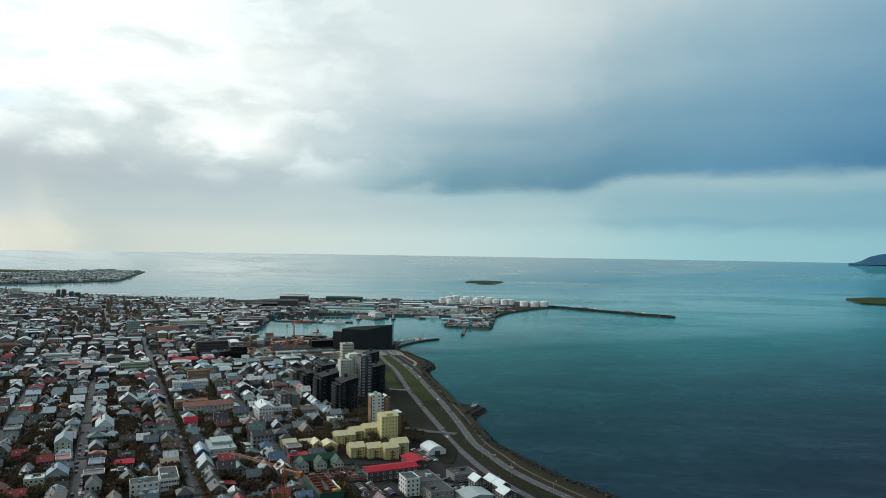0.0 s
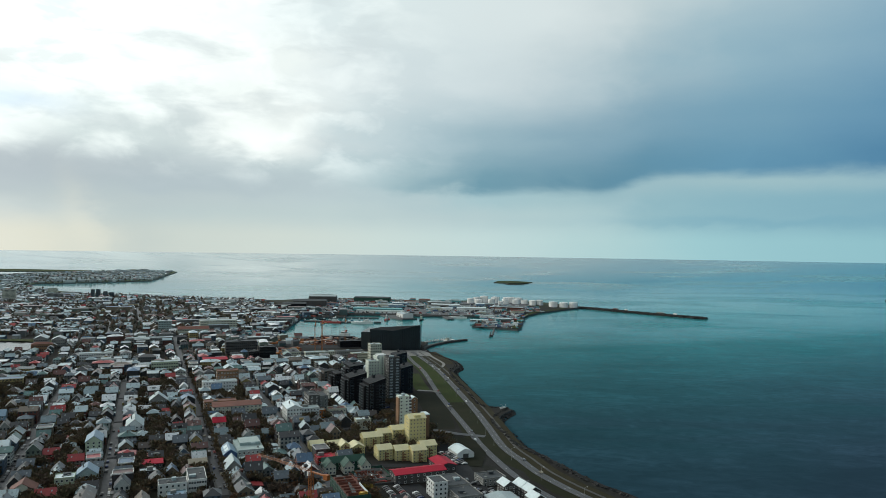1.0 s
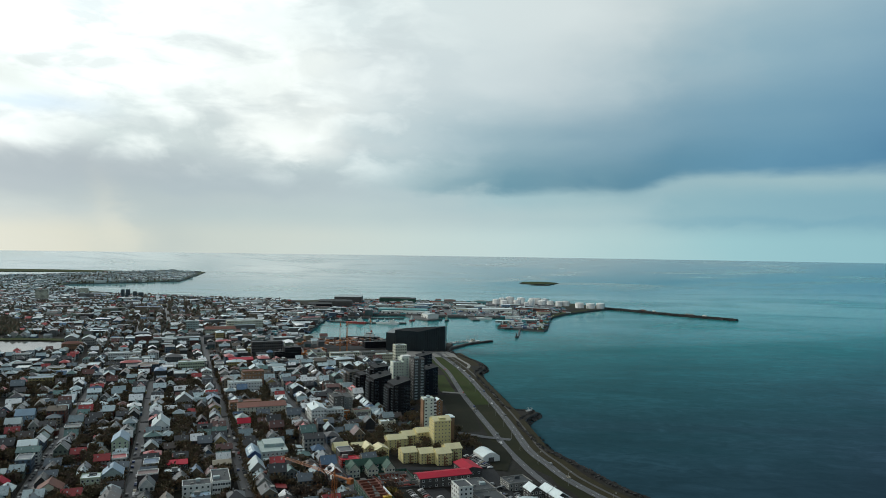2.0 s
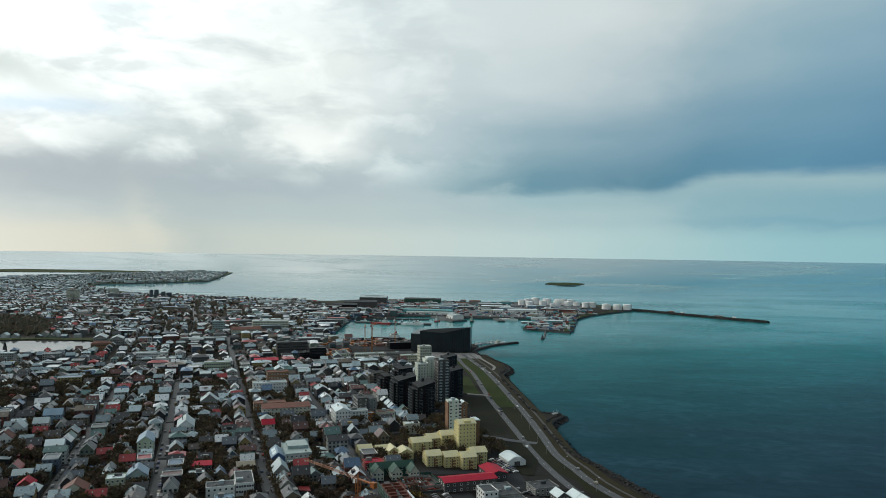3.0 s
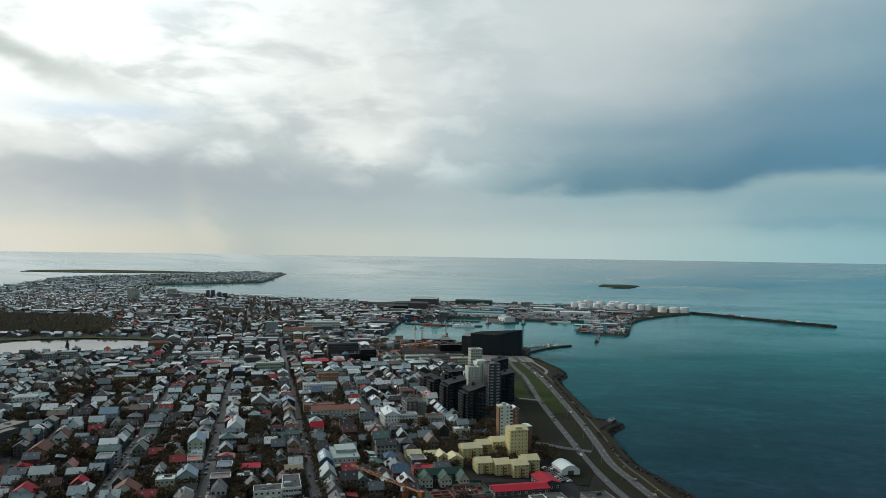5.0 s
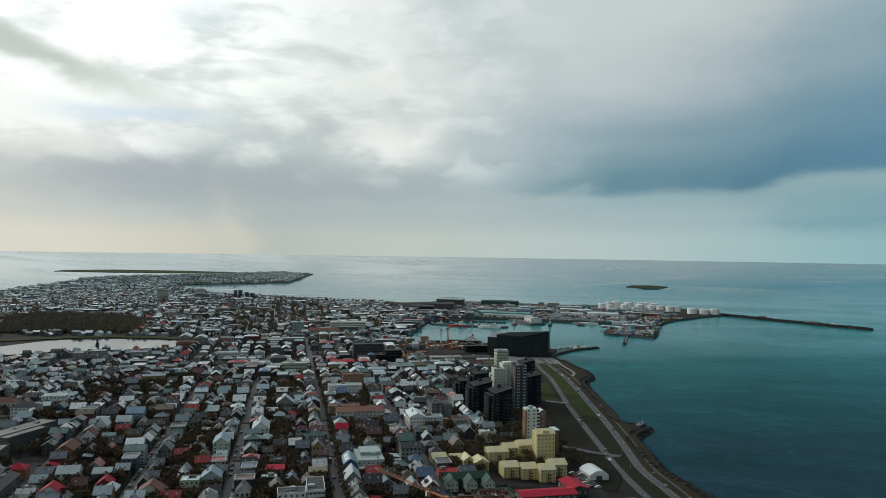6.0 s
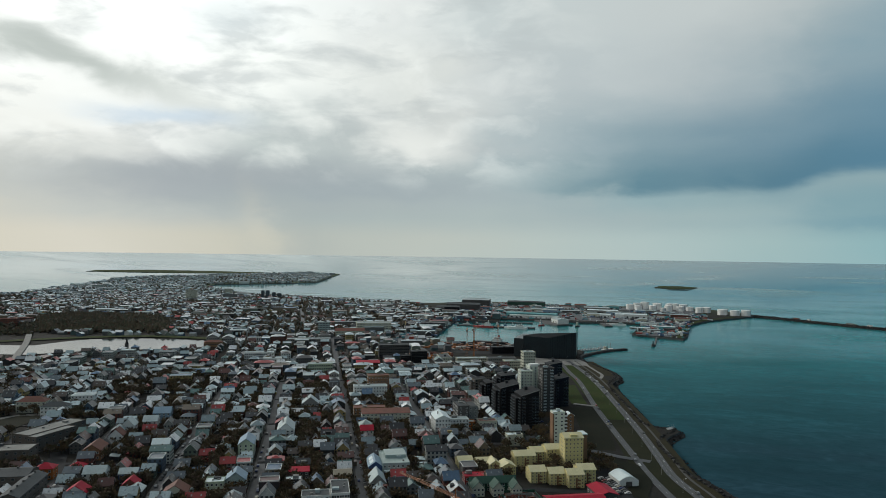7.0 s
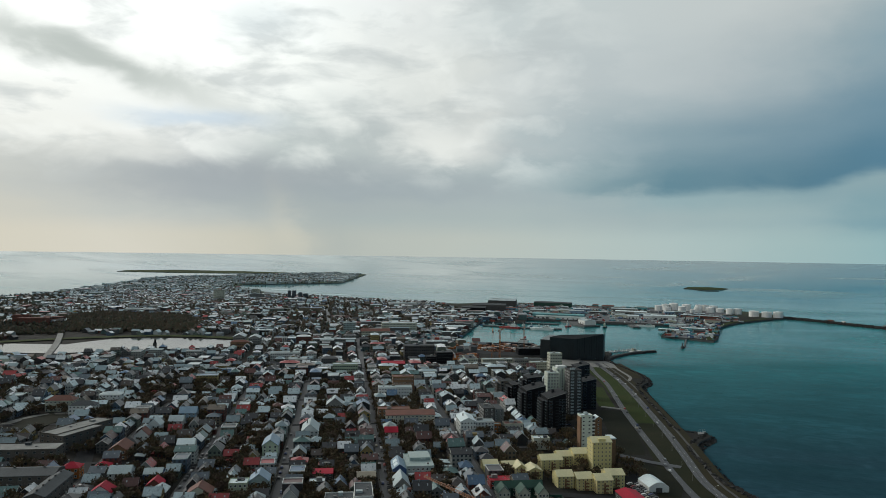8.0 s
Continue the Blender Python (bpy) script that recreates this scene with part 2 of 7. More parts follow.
M = {
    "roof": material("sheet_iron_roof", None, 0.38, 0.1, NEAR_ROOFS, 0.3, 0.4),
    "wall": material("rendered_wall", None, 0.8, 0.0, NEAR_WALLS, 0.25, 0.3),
    "roof_far": material("hazed_roof", None, 0.35, 0.1, ROOF_HAZED, 0.1, 0.05, random_by="island", coords="World"),
    "wall_far": material("hazed_wall", None, 0.8, 0.0, WALL_HAZED, 0.1, 0.05, random_by="island", coords="World"),
    "roof_mid": material("old_town_roof", None, 0.35, 0.1, ROOF_PALETTE, 0.2, 0.2, random_by="island", coords="World"),
    "wall_mid": material("old_town_wall", None, 0.8, 0.0, WALL_PALETTE, 0.2, 0.2, random_by="island", coords="World"),
    "black_felt": material("black_roof_felt", (0.014, 0.016, 0.019), 0.9, grain=0.3, spec=0.08),
    "tower_roof": material("dark_tower_roof", (0.035, 0.038, 0.042), 0.8, grain=0.3, spec=0.2),
    "wood_leaf": material("wood_leaves", None, 0.9, 0.0, [(0.45, (0.100, 0.100, 0.066)), (0.30, (0.135, 0.105, 0.068)), (0.25, (0.115, 0.085, 0.062))], 0.2, 0.2, random_by="island", coords="World", spec=0.1),
    # Glass tone lifted a little in place of haze over the town.
    "glass": material("dark_window_glass", (0.05, 0.056, 0.06), 0.2, 0.0, grain=0.1),
    "dark_glass": material("black_curtain_glass", (0.012, 0.014, 0.018), 0.14, 0.0, grain=0.2, scale=0.2),
    "white": material("white_paint", (0.72, 0.73, 0.70), 0.6, grain=0.12),
    "white_metal": material("white_tank_paint", (0.86, 0.86, 0.83), 0.4, grain=0.08, scale=0.1),
    "cream": material("cream_render", (0.56, 0.56, 0.45), 0.8, grain=0.15),
    "yellow": material("yellow_render", (0.70, 0.61, 0.29), 0.8, grain=0.14),
    "yellow_roof": material("yellow_sheet_roof", (0.68, 0.62, 0.36), 0.5, grain=0.14),
    "brown_wall": material("brown_brick", (0.27, 0.15, 0.08), 0.85, grain=0.25),
    "concrete": material("concrete", (0.30, 0.30, 0.28), 0.85, grain=0.3),
    # Dark concrete is lifted for the same missing haze.
    "dark_concrete": material("dark_concrete", (0.105, 0.10, 0.095), 0.85, grain=0.35),
    "black": material("black_cladding", (0.012, 0.012, 0.015), 0.5, grain=0.3, spec=0.15),
    "grey_roof": material("grey_felt_roof", (0.065, 0.075, 0.082), 0.8, grain=0.3, scale=0.3),
    "light_roof": material("pale_sheet_roof", (0.42, 0.50, 0.51), 0.45, 0.1, grain=0.2, scale=0.3),
    "white_roof": material("white_sheet_roof", (0.68, 0.77, 0.78), 0.45, grain=0.12, scale=0.3),
    "red_roof": material("bright_red_sheet", (0.44, 0.014, 0.040), 0.6, grain=0.2, spec=0.15),
    "red": material("red_paint", (0.40, 0.035, 0.03), 0.5, grain=0.15),
    "rust": material("rust_red", (0.20, 0.06, 0.035), 0.7, grain=0.3),
    "orange": material("orange_paint", (0.50, 0.17, 0.035), 0.6, grain=0.2),
    "teal": material("teal_sheet", (0.11, 0.36, 0.38), 0.5, grain=0.2, scale=0.2),
    "pale_teal": material("pale_green_sheet", (0.36, 0.45, 0.43), 0.45, grain=0.2, scale=0.2),
    "blue": material("blue_sheet", (0.06, 0.12, 0.26), 0.5, grain=0.2),
    "blue_roof": material("blue_grey_sheet", (0.22, 0.34, 0.45), 0.45, grain=0.2),
    "green": material("green_netting", (0.02, 0.09, 0.06), 0.7, grain=0.3),
    "pale_green": material("pale_green_render", (0.45, 0.52, 0.38), 0.8, grain=0.15),
    "asphalt": material("asphalt", (0.030, 0.031, 0.034), 0.85, grain=0.3, scale=0.3, coords="World", spec=0.2),
    "light_asphalt": material("worn_asphalt", (0.098, 0.100, 0.108), 0.6, grain=0.3, scale=0.3, coords="World", spec=0.35),
    "worn_street": material("pale_worn_asphalt", (0.16, 0.17, 0.175), 0.6, grain=0.3, scale=0.3, coords="World"),
    "paving": material("paving", (0.085, 0.082, 0.078), 0.85, grain=0.3, scale=0.5, coords="World"),
    "pale_paving": material("pale_paving", (0.30, 0.29, 0.27), 0.85, grain=0.3, scale=0.5, coords="World"),
    "line": material("road_marking", (0.7, 0.7, 0.68), 0.6),
    "rock": material("basalt_boulder", (0.035, 0.034, 0.033), 0.85, spots=[(0.55, (0.015, 0.0145, 0.014)), (0.3, (0.026, 0.025, 0.023)), (0.15, (0.045, 0.042, 0.038))],
                     random_by="island", grain=0.3, coords="World"),
    "quay": material("quay_concrete", (0.11, 0.115, 0.115), 0.85, grain=0.35, scale=0.2, coords="World"),
    "trunk": material("bark", (0.05, 0.038, 0.028), 0.9, grain=0.3),
    "leaf": material("autumn_leaves", None, 0.9, 0.0, [(0.32, (0.105, 0.076, 0.056)), (0.22, (0.092, 0.084, 0.046)), (0.18, (0.125, 0.095, 0.048)),
                     (0.14, (0.125, 0.074, 0.044)), (0.06, (0.18, 0.13, 0.034)), (0.08, (0.082, 0.061, 0.048))], 0.2, 1.0, spec=0.1),
    "leaf_far": material("far_leaves", None, 0.85, 0.0, [(0.40, (0.074, 0.074, 0.048)), (0.30, (0.100, 0.080, 0.052)), (0.20, (0.112, 0.078, 0.052)),
                         (0.10, (0.12, 0.070, 0.036))], 0.2, 0.2, random_by="island", coords="World"),
    "clutter": material("painted_steel", None, 0.5, 0.0, [(0.34, (0.66, 0.70, 0.70)), (0.16, (0.10, 0.36, 0.40)), (0.12, (0.08, 0.14, 0.26)), (0.10, (0.36, 0.06, 0.04)), (0.16, (0.04, 0.045, 0.05)),
                        (0.12, (0.36, 0.33, 0.26))], 0.15, 0.2, random_by="island", coords="World"),
    "site": material("site_paint", None, 0.7, 0.0, [(0.30, (0.36, 0.13, 0.04)), (0.25, (0.18, 0.07, 0.045)), (0.2, (0.30, 0.28, 0.24)), (0.15, (0.05, 0.05, 0.05)), (0.1, (0.6, 0.6, 0.58))],
                     0.2, 0.3, random_by="island", coords="World"),
    "skylight": material("skylight_glass", (0.30, 0.34, 0.36), 0.1, 0.0, grain=0.1),
    "tyre": material("black_rubber", (0.015, 0.015, 0.015), 0.8),
    "car": material("car_paint", None, 0.3, 0.1, [(0.16, (0.6, 0.6, 0.6)), (0.28, (0.02, 0.02, 0.022)), (0.18, (0.16, 0.17, 0.18)), (0.20, (0.05, 0.055, 0.06)),
                    (0.05, (0.22, 0.015, 0.015)), (0.08, (0.02, 0.04, 0.12)), (0.05, (0.3, 0.27, 0.2))], 0.05),
    "hall_glass": material("faceted_hall_glass", (0.026, 0.040, 0.048), 0.32, grain=0.35, scale=0.25, spec=0.4),
    "tan_roof": material("tan_sheet_roof", (0.24, 0.21, 0.15), 0.6, grain=0.2),
    "yellow_paint": material("yellow_skip_paint", (0.62, 0.36, 0.03), 0.5, grain=0.2),
    "crane_orange": material("orange_crane_paint", (0.34, 0.105, 0.02), 0.5, grain=0.15),
    "amber_glass": material("dim_window_glass", (0.17, 0.15, 0.10), 0.3, grain=0.15),
    "slate_dark": material("dark_blue_cladding", (0.018, 0.022, 0.034), 0.4, grain=0.3, spec=0.2),
    "tower_cream": material("pale_cream_render", (0.72, 0.77, 0.66), 0.75, grain=0.12),
    "slate": material("blue_grey_cladding", (0.10, 0.135, 0.15), 0.5, grain=0.25),
    "school": material("brown_grey_concrete", (0.150, 0.130, 0.112), 0.85, grain=0.35),
    # Distance haze is painted in as the blue of this rock.
    "mountain": material("hazed_rock", (0.045, 0.15, 0.28), 0.9, grain=0.2, scale=0.01, coords="World"),
}


def ground_material(name, stops, scale, bump=0.3):
    m = bpy.data.materials.new(name)
    m.use_nodes = True
    n = Nodes(m.node_tree)
    b = m.node_tree.nodes["Principled BSDF"]
    vec = n.add("ShaderNodeNewGeometry").outputs["Position"]
    patch = n.ramp(n.noise(vec, scale, 6, 0.65), stops)
    fine = n.ramp(n.noise(vec, scale * 14, 4, 0.7), [(0.3, (0.55, 0.55, 0.55)), (0.7, (1.15, 1.15, 1.15))])
    n.put(b.inputs["Base Color"], n.mix(1.0, patch, fine, "MULTIPLY"))
    b.inputs["Roughness"].default_value, b.inputs["Specular IOR Level"].default_value = 0.9, 0.15
    return m


M["leaf_near"] = ground_material("garden_leaves", [(0.28, (0.100, 0.072, 0.056)), (0.42, (0.115, 0.080, 0.058)), (0.50, (0.090, 0.082, 0.046)), (0.58, (0.125, 0.080, 0.050)), (0.68, (0.150, 0.110, 0.042)), (0.80, (0.094, 0.066, 0.052))], 0.13)
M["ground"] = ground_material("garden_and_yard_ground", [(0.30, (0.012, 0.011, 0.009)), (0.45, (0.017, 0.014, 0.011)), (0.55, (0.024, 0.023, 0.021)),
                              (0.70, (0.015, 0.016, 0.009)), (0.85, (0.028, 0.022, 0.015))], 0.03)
n = Nodes(M["ground"].node_tree)
b = M["ground"].node_tree.nodes["Principled BSDF"]
earth = b.inputs["Base Color"].links[0].from_socket
where = n.add("ShaderNodeSeparateXYZ")
n.put(where.inputs[0], n.add("ShaderNodeNewGeometry").outputs["Position"])
meadow = n.ramp(n.math("DIVIDE", where.outputs[1], 5000), [(0.40, (0, 0, 0)), (0.50, (1, 1, 1))])
n.put(b.inputs["Base Color"], n.mix(n.math("MULTIPLY", meadow, 0.8), earth, (0.090, 0.115, 0.060, 1)))
M["grass"] = ground_material("worn_autumn_grass", [(0.25, (0.022, 0.038, 0.005)), (0.5, (0.032, 0.048, 0.006)), (0.75, (0.040, 0.042, 0.009))], 0.06)
M["brown_grass"] = ground_material("brown_shore_grass", [(0.25, (0.020, 0.018, 0.008)), (0.5, (0.030, 0.026, 0.010)), (0.75, (0.044, 0.034, 0.016))], 0.08)
M["olive_grass"] = ground_material("dull_olive_grass", [(0.25, (0.012, 0.014, 0.004)), (0.5, (0.017, 0.019, 0.005)), (0.75, (0.025, 0.022, 0.008))], 0.06)
M["dark_grass"] = ground_material("dull_grass", [(0.25, (0.007, 0.009, 0.003)), (0.5, (0.011, 0.012, 0.004)), (0.75, (0.018, 0.015, 0.006))], 0.06)

sea = bpy.data.materials.new("sea_water")
sea.use_nodes = True
n = Nodes(sea.node_tree)
b = sea.node_tree.nodes["Principled BSDF"]
pos = n.add("ShaderNodeNewGeometry").outputs["Position"]
apart = n.add("ShaderNodeSeparateXYZ")
n.put(apart.inputs[0], pos)
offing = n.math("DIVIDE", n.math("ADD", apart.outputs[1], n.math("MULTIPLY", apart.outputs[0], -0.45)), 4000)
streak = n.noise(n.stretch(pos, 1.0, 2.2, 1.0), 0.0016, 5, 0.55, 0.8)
# Not depth: near shade and far haze are painted into this sea colour.
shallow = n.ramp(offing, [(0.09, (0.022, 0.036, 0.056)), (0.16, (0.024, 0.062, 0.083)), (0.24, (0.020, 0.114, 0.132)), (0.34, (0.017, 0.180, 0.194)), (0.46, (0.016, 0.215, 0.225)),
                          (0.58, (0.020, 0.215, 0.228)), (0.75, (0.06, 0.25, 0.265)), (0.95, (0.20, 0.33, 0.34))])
# Gain towards the right, standing in for brighter light on the water.
bay_light = n.ramp(n.math("DIVIDE", apart.outputs[0], n.math("MAXIMUM", apart.outputs[1], 50.0)), [(0.18, (1.0, 1.0, 1.0)), (0.34, (1.2, 1.2, 1.2)), (0.6, (1.35, 1.3, 1.35))])
shallow = n.mix(1.0, shallow, bay_light, "MULTIPLY")
ripple = n.math("MULTIPLY", n.noise(n.stretch(pos, 1.0, 1.6, 1.0), 0.045, 4, 0.62, 1.2), n.noise(n.stretch(pos, 1.0, 2.4, 1.0), 0.006, 4, 0.6, 0.8))
shallow = n.mix(1.0, shallow, n.ramp(ripple, [(0.14, (0.80, 0.80, 0.80)), (0.27, (1.0, 1.0, 1.0)), (0.40, (1.32, 1.32, 1.32))]), "MULTIPLY")
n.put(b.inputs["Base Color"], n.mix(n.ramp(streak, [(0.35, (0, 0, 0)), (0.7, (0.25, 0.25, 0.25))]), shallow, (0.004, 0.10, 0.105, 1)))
# Reflection raised with distance, in place of grazing sheen and haze.
far_gloss = n.ramp(offing, [(0.10, (0, 0, 0)), (0.28, (0.0005, 0.0005, 0.0005)), (0.45, (0.02, 0.02, 0.02)), (0.58, (0.14, 0.14, 0.14)), (0.75, (0.6, 0.6, 0.6)), (0.9, (1.0, 1.0, 1.0))])
n.put(b.inputs["Specular IOR Level"], far_gloss)
n.put(b.inputs["Roughness"], n.ramp(streak, [(0.36, (0.03, 0.03, 0.03)), (0.50, (0.12, 0.12, 0.12)), (0.64, (0.28, 0.28, 0.28))]))
b.inputs["IOR"].default_value = 2.6
k1, k2 = n.add("ShaderNodeBump"), n.add("ShaderNodeBump")
k1.inputs["Distance"].default_value, k2.inputs["Distance"].default_value = 0.7, 2.0
swell = n.ramp(offing, [(0.12, (0.5, 0.5, 0.5)), (0.35, (0.25, 0.25, 0.25)), (0.8, (0.06, 0.06, 0.06))])
n.put(k1.inputs["Strength"], swell)
n.put(k2.inputs["Strength"], swell)
n.put(k1.inputs["Height"], n.noise(n.stretch(pos, 1, 1.7, 1), 0.16, 3, 0.6))
n.put(k2.inputs["Normal"], k1.outputs[0])
n.put(k2.inputs["Height"], n.noise(n.stretch(pos, 1, 2, 1), 0.02, 3, 0.5))
n.put(b.inputs["Normal"], k2.outputs[0])
M["sea"] = sea
M["lake"] = material("still_lake_water", (0.035, 0.042, 0.034), 0.07, grain=0.2, scale=0.02, coords="World")
M["lake"].node_tree.nodes["Principled BSDF"].inputs["IOR"].default_value = 1.45

# ---------------------------------------------------------------- plan of the place
# The street grid: a runs along the streets away from the camera, b across them to the right.
GRID = 25.0
CG, SG = math.cos(radians(GRID)), math.sin(radians(GRID))


def xy(a, b):
    return -a * SG + b * CG, a * CG + b * SG


def to_ab(x, y):
    return -x * SG + y * CG, x * CG + y * SG


def ease(v):
    v = np.clip(v, 0, 1)
    return v * v * (3 - 2 * v)


def height(x, y):
    """The lie of the land, in metres over the sea."""
    a, b = to_ab(np.asarray(x, float), np.asarray(y, float))
    z = 3.5 + 5.5 * ease((265 - b) / 190) * (1 - ease((a - 780) / 330))
    z = z + 4.5 * ease((-50 - b) / 120) * (1 - ease((a - 720) / 380))
    return z + 9 * np.exp(-((x + 1050) ** 2 + (y - 1680) ** 2) / (2 * 300.0 ** 2))


EYE, NEAR, RIM = 160.0, 2400.0, 4880.0
LIFT = 129.0 / (RIM - NEAR) ** 2
RADII = np.linspace(NEAR, RIM, 400)
BEYOND = RADII * EYE / (EYE - LIFT * (RADII - NEAR) ** 2)


def drawn_in(x, y, z):
    """Past 2.4 km the land and sea are drawn in along the line of sight, so that the horizon lies inside the view's depth."""
    x, y, z = (np.asarray(v, float) for v in (x, y, z))
    d = np.maximum(np.hypot(x, y - 30), 1.0)
    k = np.where(d > NEAR, np.interp(d, BEYOND, RADII), d) / d
    return x * k, 30 + (y - 30) * k, EYE * (1 - k) + z * k


def mesh_of(name, verts, faces, materials, slots=None):
    me = bpy.data.meshes.new(name)
    me.from_pydata([tuple(v) for v in verts], [], faces)
    for m in materials:
        me.materials.append(m)
    if slots is not None:
        me.polygons.foreach_set("material_index", slots)
    me.update()
    return me


class Shape:
    """Collects boxes, prisms and quads into one mesh."""

    def __init__(self):
        self.v, self.f, self.s = [], [], []

    def poly(self, pts, slot=0):
        i = len(self.v)
        self.v += [tuple(p) for p in pts]
        self.f.append(tuple(range(i, i + len(pts))))
        self.s.append(slot)
        return self

    def solid(self, pts, faces, slot=0):
        i = len(self.v)
        self.v += [tuple(p) for p in pts]
        self.f += [tuple(i + q for q in f) for f in faces]
        self.s += [slot] * len(faces)
        return self

    def box(self, x0, x1, y0, y1, z0, z1, slot=0):
        return self.solid([(x0, y0, z0), (x1, y0, z0), (x1, y1, z0), (x0, y1, z0), (x0, y0, z1), (x1, y0, z1), (x1, y1, z1), (x0, y1, z1)],
                          [(0, 3, 2, 1), (4, 5, 6, 7), (0, 1, 5, 4), (1, 2, 6, 5), (2, 3, 7, 6), (3, 0, 4, 7)], slot)

    def prism(self, outline, z0, z1, slot=0):
        k = len(outline)
        pts = [(x, y, z0) for x, y in outline] + [(x, y, z1) for x, y in outline]
        return self.solid(pts, [tuple(range(k - 1, -1, -1)), tuple(range(k, 2 * k))] + [(i, (i + 1) % k, (i + 1) % k + k, i + k) for i in range(k)], slot)

    def tube(self, p, q, r0, r1, sides=6, slot=0):
        p, q = Vector(p), Vector(q)
        t = (q - p).to_track_quat("Z", "Y")
        ring = [Vector((math.cos(2 * math.pi * i / sides), math.sin(2 * math.pi * i / sides), 0)) for i in range(sides)]
        pts = [p + t @ (c * r0) for c in ring] + [q + t @ (c * r1) for c in ring]
        return self.solid(pts, [tuple(range(sides - 1, -1, -1)), tuple(range(sides, 2 * sides))]
                          + [(i, (i + 1) % sides, (i + 1) % sides + sides, i + sides) for i in range(sides)], slot)

    def mesh(self, name, *mats):
        return mesh_of(name, self.v, self.f, mats, self.s)


def part(name, shape, mat, parent, label=""):
    """A mesh object under a thing; shape is a Shape or a ready mesh."""
    me = shape.mesh(name, *(mat if isinstance(mat, tuple) else (mat,))) if isinstance(shape, Shape) else shape
    ob = new(name, me)
    ob.parent = parent
    return tagged(ob, label)


def thing(name, label, category, x, y, rz=GRID, group="", z=None):
    e = new(name)
    e.empty_display_size = 1.0
    e.matrix_world = pose(x, y, float(height(x, y)) - 0.3 if z is None else z, 0, 0, rz)
    return tagged(e, label, category, group)


def spline(pts, step):
    """Points along a smooth line through pts."""
    p = [Vector(q) for q in pts]
    p = [2 * p[0] - p[1]] + p + [2 * p[-1] - p[-2]]
    out = []
    for i in range(1, len(p) - 2):
        k = max(1, int((p[i + 1] - p[i]).length / step))
        for j in range(k):
            t = j / k
            out.append(0.5 * (2 * p[i] + (p[i + 1] - p[i - 1]) * t + (2 * p[i - 1] - 5 * p[i] + 4 * p[i + 1] - p[i + 2]) * t * t
                              + (3 * p[i] - p[i - 1] - 3 * p[i + 1] + p[i + 2]) * t ** 3))
    return out + [p[-2]]


def ribbon(name, line, left, right, lift, mat, label="", kind="structure", thick=0.0):
    """A strip along a line, from left to right of it, laid on the land."""
    s, pts = Shape(), []
    for i, c in enumerate(line):
        d = (line[min(i + 1, len(line) - 1)] - line[max(i - 1, 0)]).normalized()
        side = Vector((d.y, -d.x))
        z = float(height(c.x, c.y)) + lift
        pts.append((c + side * left, c + side * right, z))
    for (l0, r0, z0), (l1, r1, z1) in zip(pts, pts[1:]):
        s.poly([(l0.x, l0.y, z0), (r0.x, r0.y, z0), (r1.x, r1.y, z1), (l1.x, l1.y, z1)])
        if thick:
            for e0, e1 in ((l0, l1), (r0, r1)):
                s.poly([(e0.x, e0.y, z0), (e1.x, e1.y, z1), (e1.x, e1.y, z1 - thick), (e0.x, e0.y, z0 - thick)])
    return tagged(new(name, s.mesh(name, mat)), label, kind=kind)


def inside(px, py, outline):
    px, py = np.asarray(px, float), np.asarray(py, float)
    o = np.array([(p[0], p[1]) for p in outline])
    hit = np.zeros(px.shape, bool)
    for (x0, y0), (x1, y1) in zip(o, np.roll(o, -1, 0)):
        if y0 != y1:
            hit ^= ((y0 > py) != (y1 > py)) & (px < (x1 - x0) * (py - y0) / (y1 - y0) + x0)
    return hit


# ---------------------------------------------------------------- water and land
rings = np.r_[np.linspace(0, 2400, 13), np.geomspace(2500, BEYOND[-1], 60)]
turns = np.linspace(0, 2 * math.pi, 181)[:-1]
vx, vy = np.outer(rings, np.sin(turns)).ravel(), 30 + np.outer(rings, np.cos(turns)).ravel()
verts = np.stack(drawn_in(vx, vy, np.zeros_like(vx)), 1)
faces = [(i * 180 + j, i * 180 + (j + 1) % 180, (i + 1) * 180 + (j + 1) % 180, (i + 1) * 180 + j) for i in range(len(rings) - 1) for j in range(180)]
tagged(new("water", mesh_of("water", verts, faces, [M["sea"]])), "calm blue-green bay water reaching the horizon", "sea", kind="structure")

EAST_SHORE = spline([(215, 150), (165, 350), (113, 460), (88, 496), (57, 559), (43, 588), (35, 624), (27, 660), (32, 689), (42, 710), (39, 723), (20, 725),
                     (14, 738), (3, 797), (-11, 865), (-21, 930), (-14, 970), (-21, 1019), (-34, 1050), (-53, 1089), (-68, 1118), (-75, 1150)], 8)
HARBOUR = [(-72, 1215), (-95, 1235), (-187, 1262), (-236, 1240), (-338, 1232), (-352, 1319), (-372, 1480), (-385, 1600), (-330, 1640), (-290, 1640),
           (-300, 1715), (-190, 1730), (-120, 1712), (30, 1725), (4, 1502), (97, 1449), (109, 1505), (133, 1746), (184, 1869), (287, 2019), (330, 2080)]
NORTH_SHORE = [(306, 2151), (214, 2277), (-5, 2280), (-147, 2240), (-334, 2286), (-479, 2280), (-583, 2140), (-757, 2095), (-929, 2105), (-1133, 2230),
               (-1191, 2240), (-1430, 2400), (-1674, 2570), (-1785, 2829), (-1669, 2977), (-1494, 3247)]
FAR_SHORE = [(-1640, 3700), (-1900, 4500), (-2206, 4721), (-2326, 4277), (-2424, 3647), (-2605, 3377), (-2472, 2994), (-2118, 2261), (-1925, 1848),
             (-1880, 1500), (-1950, 600), (-1500, -300), (215, -300)]
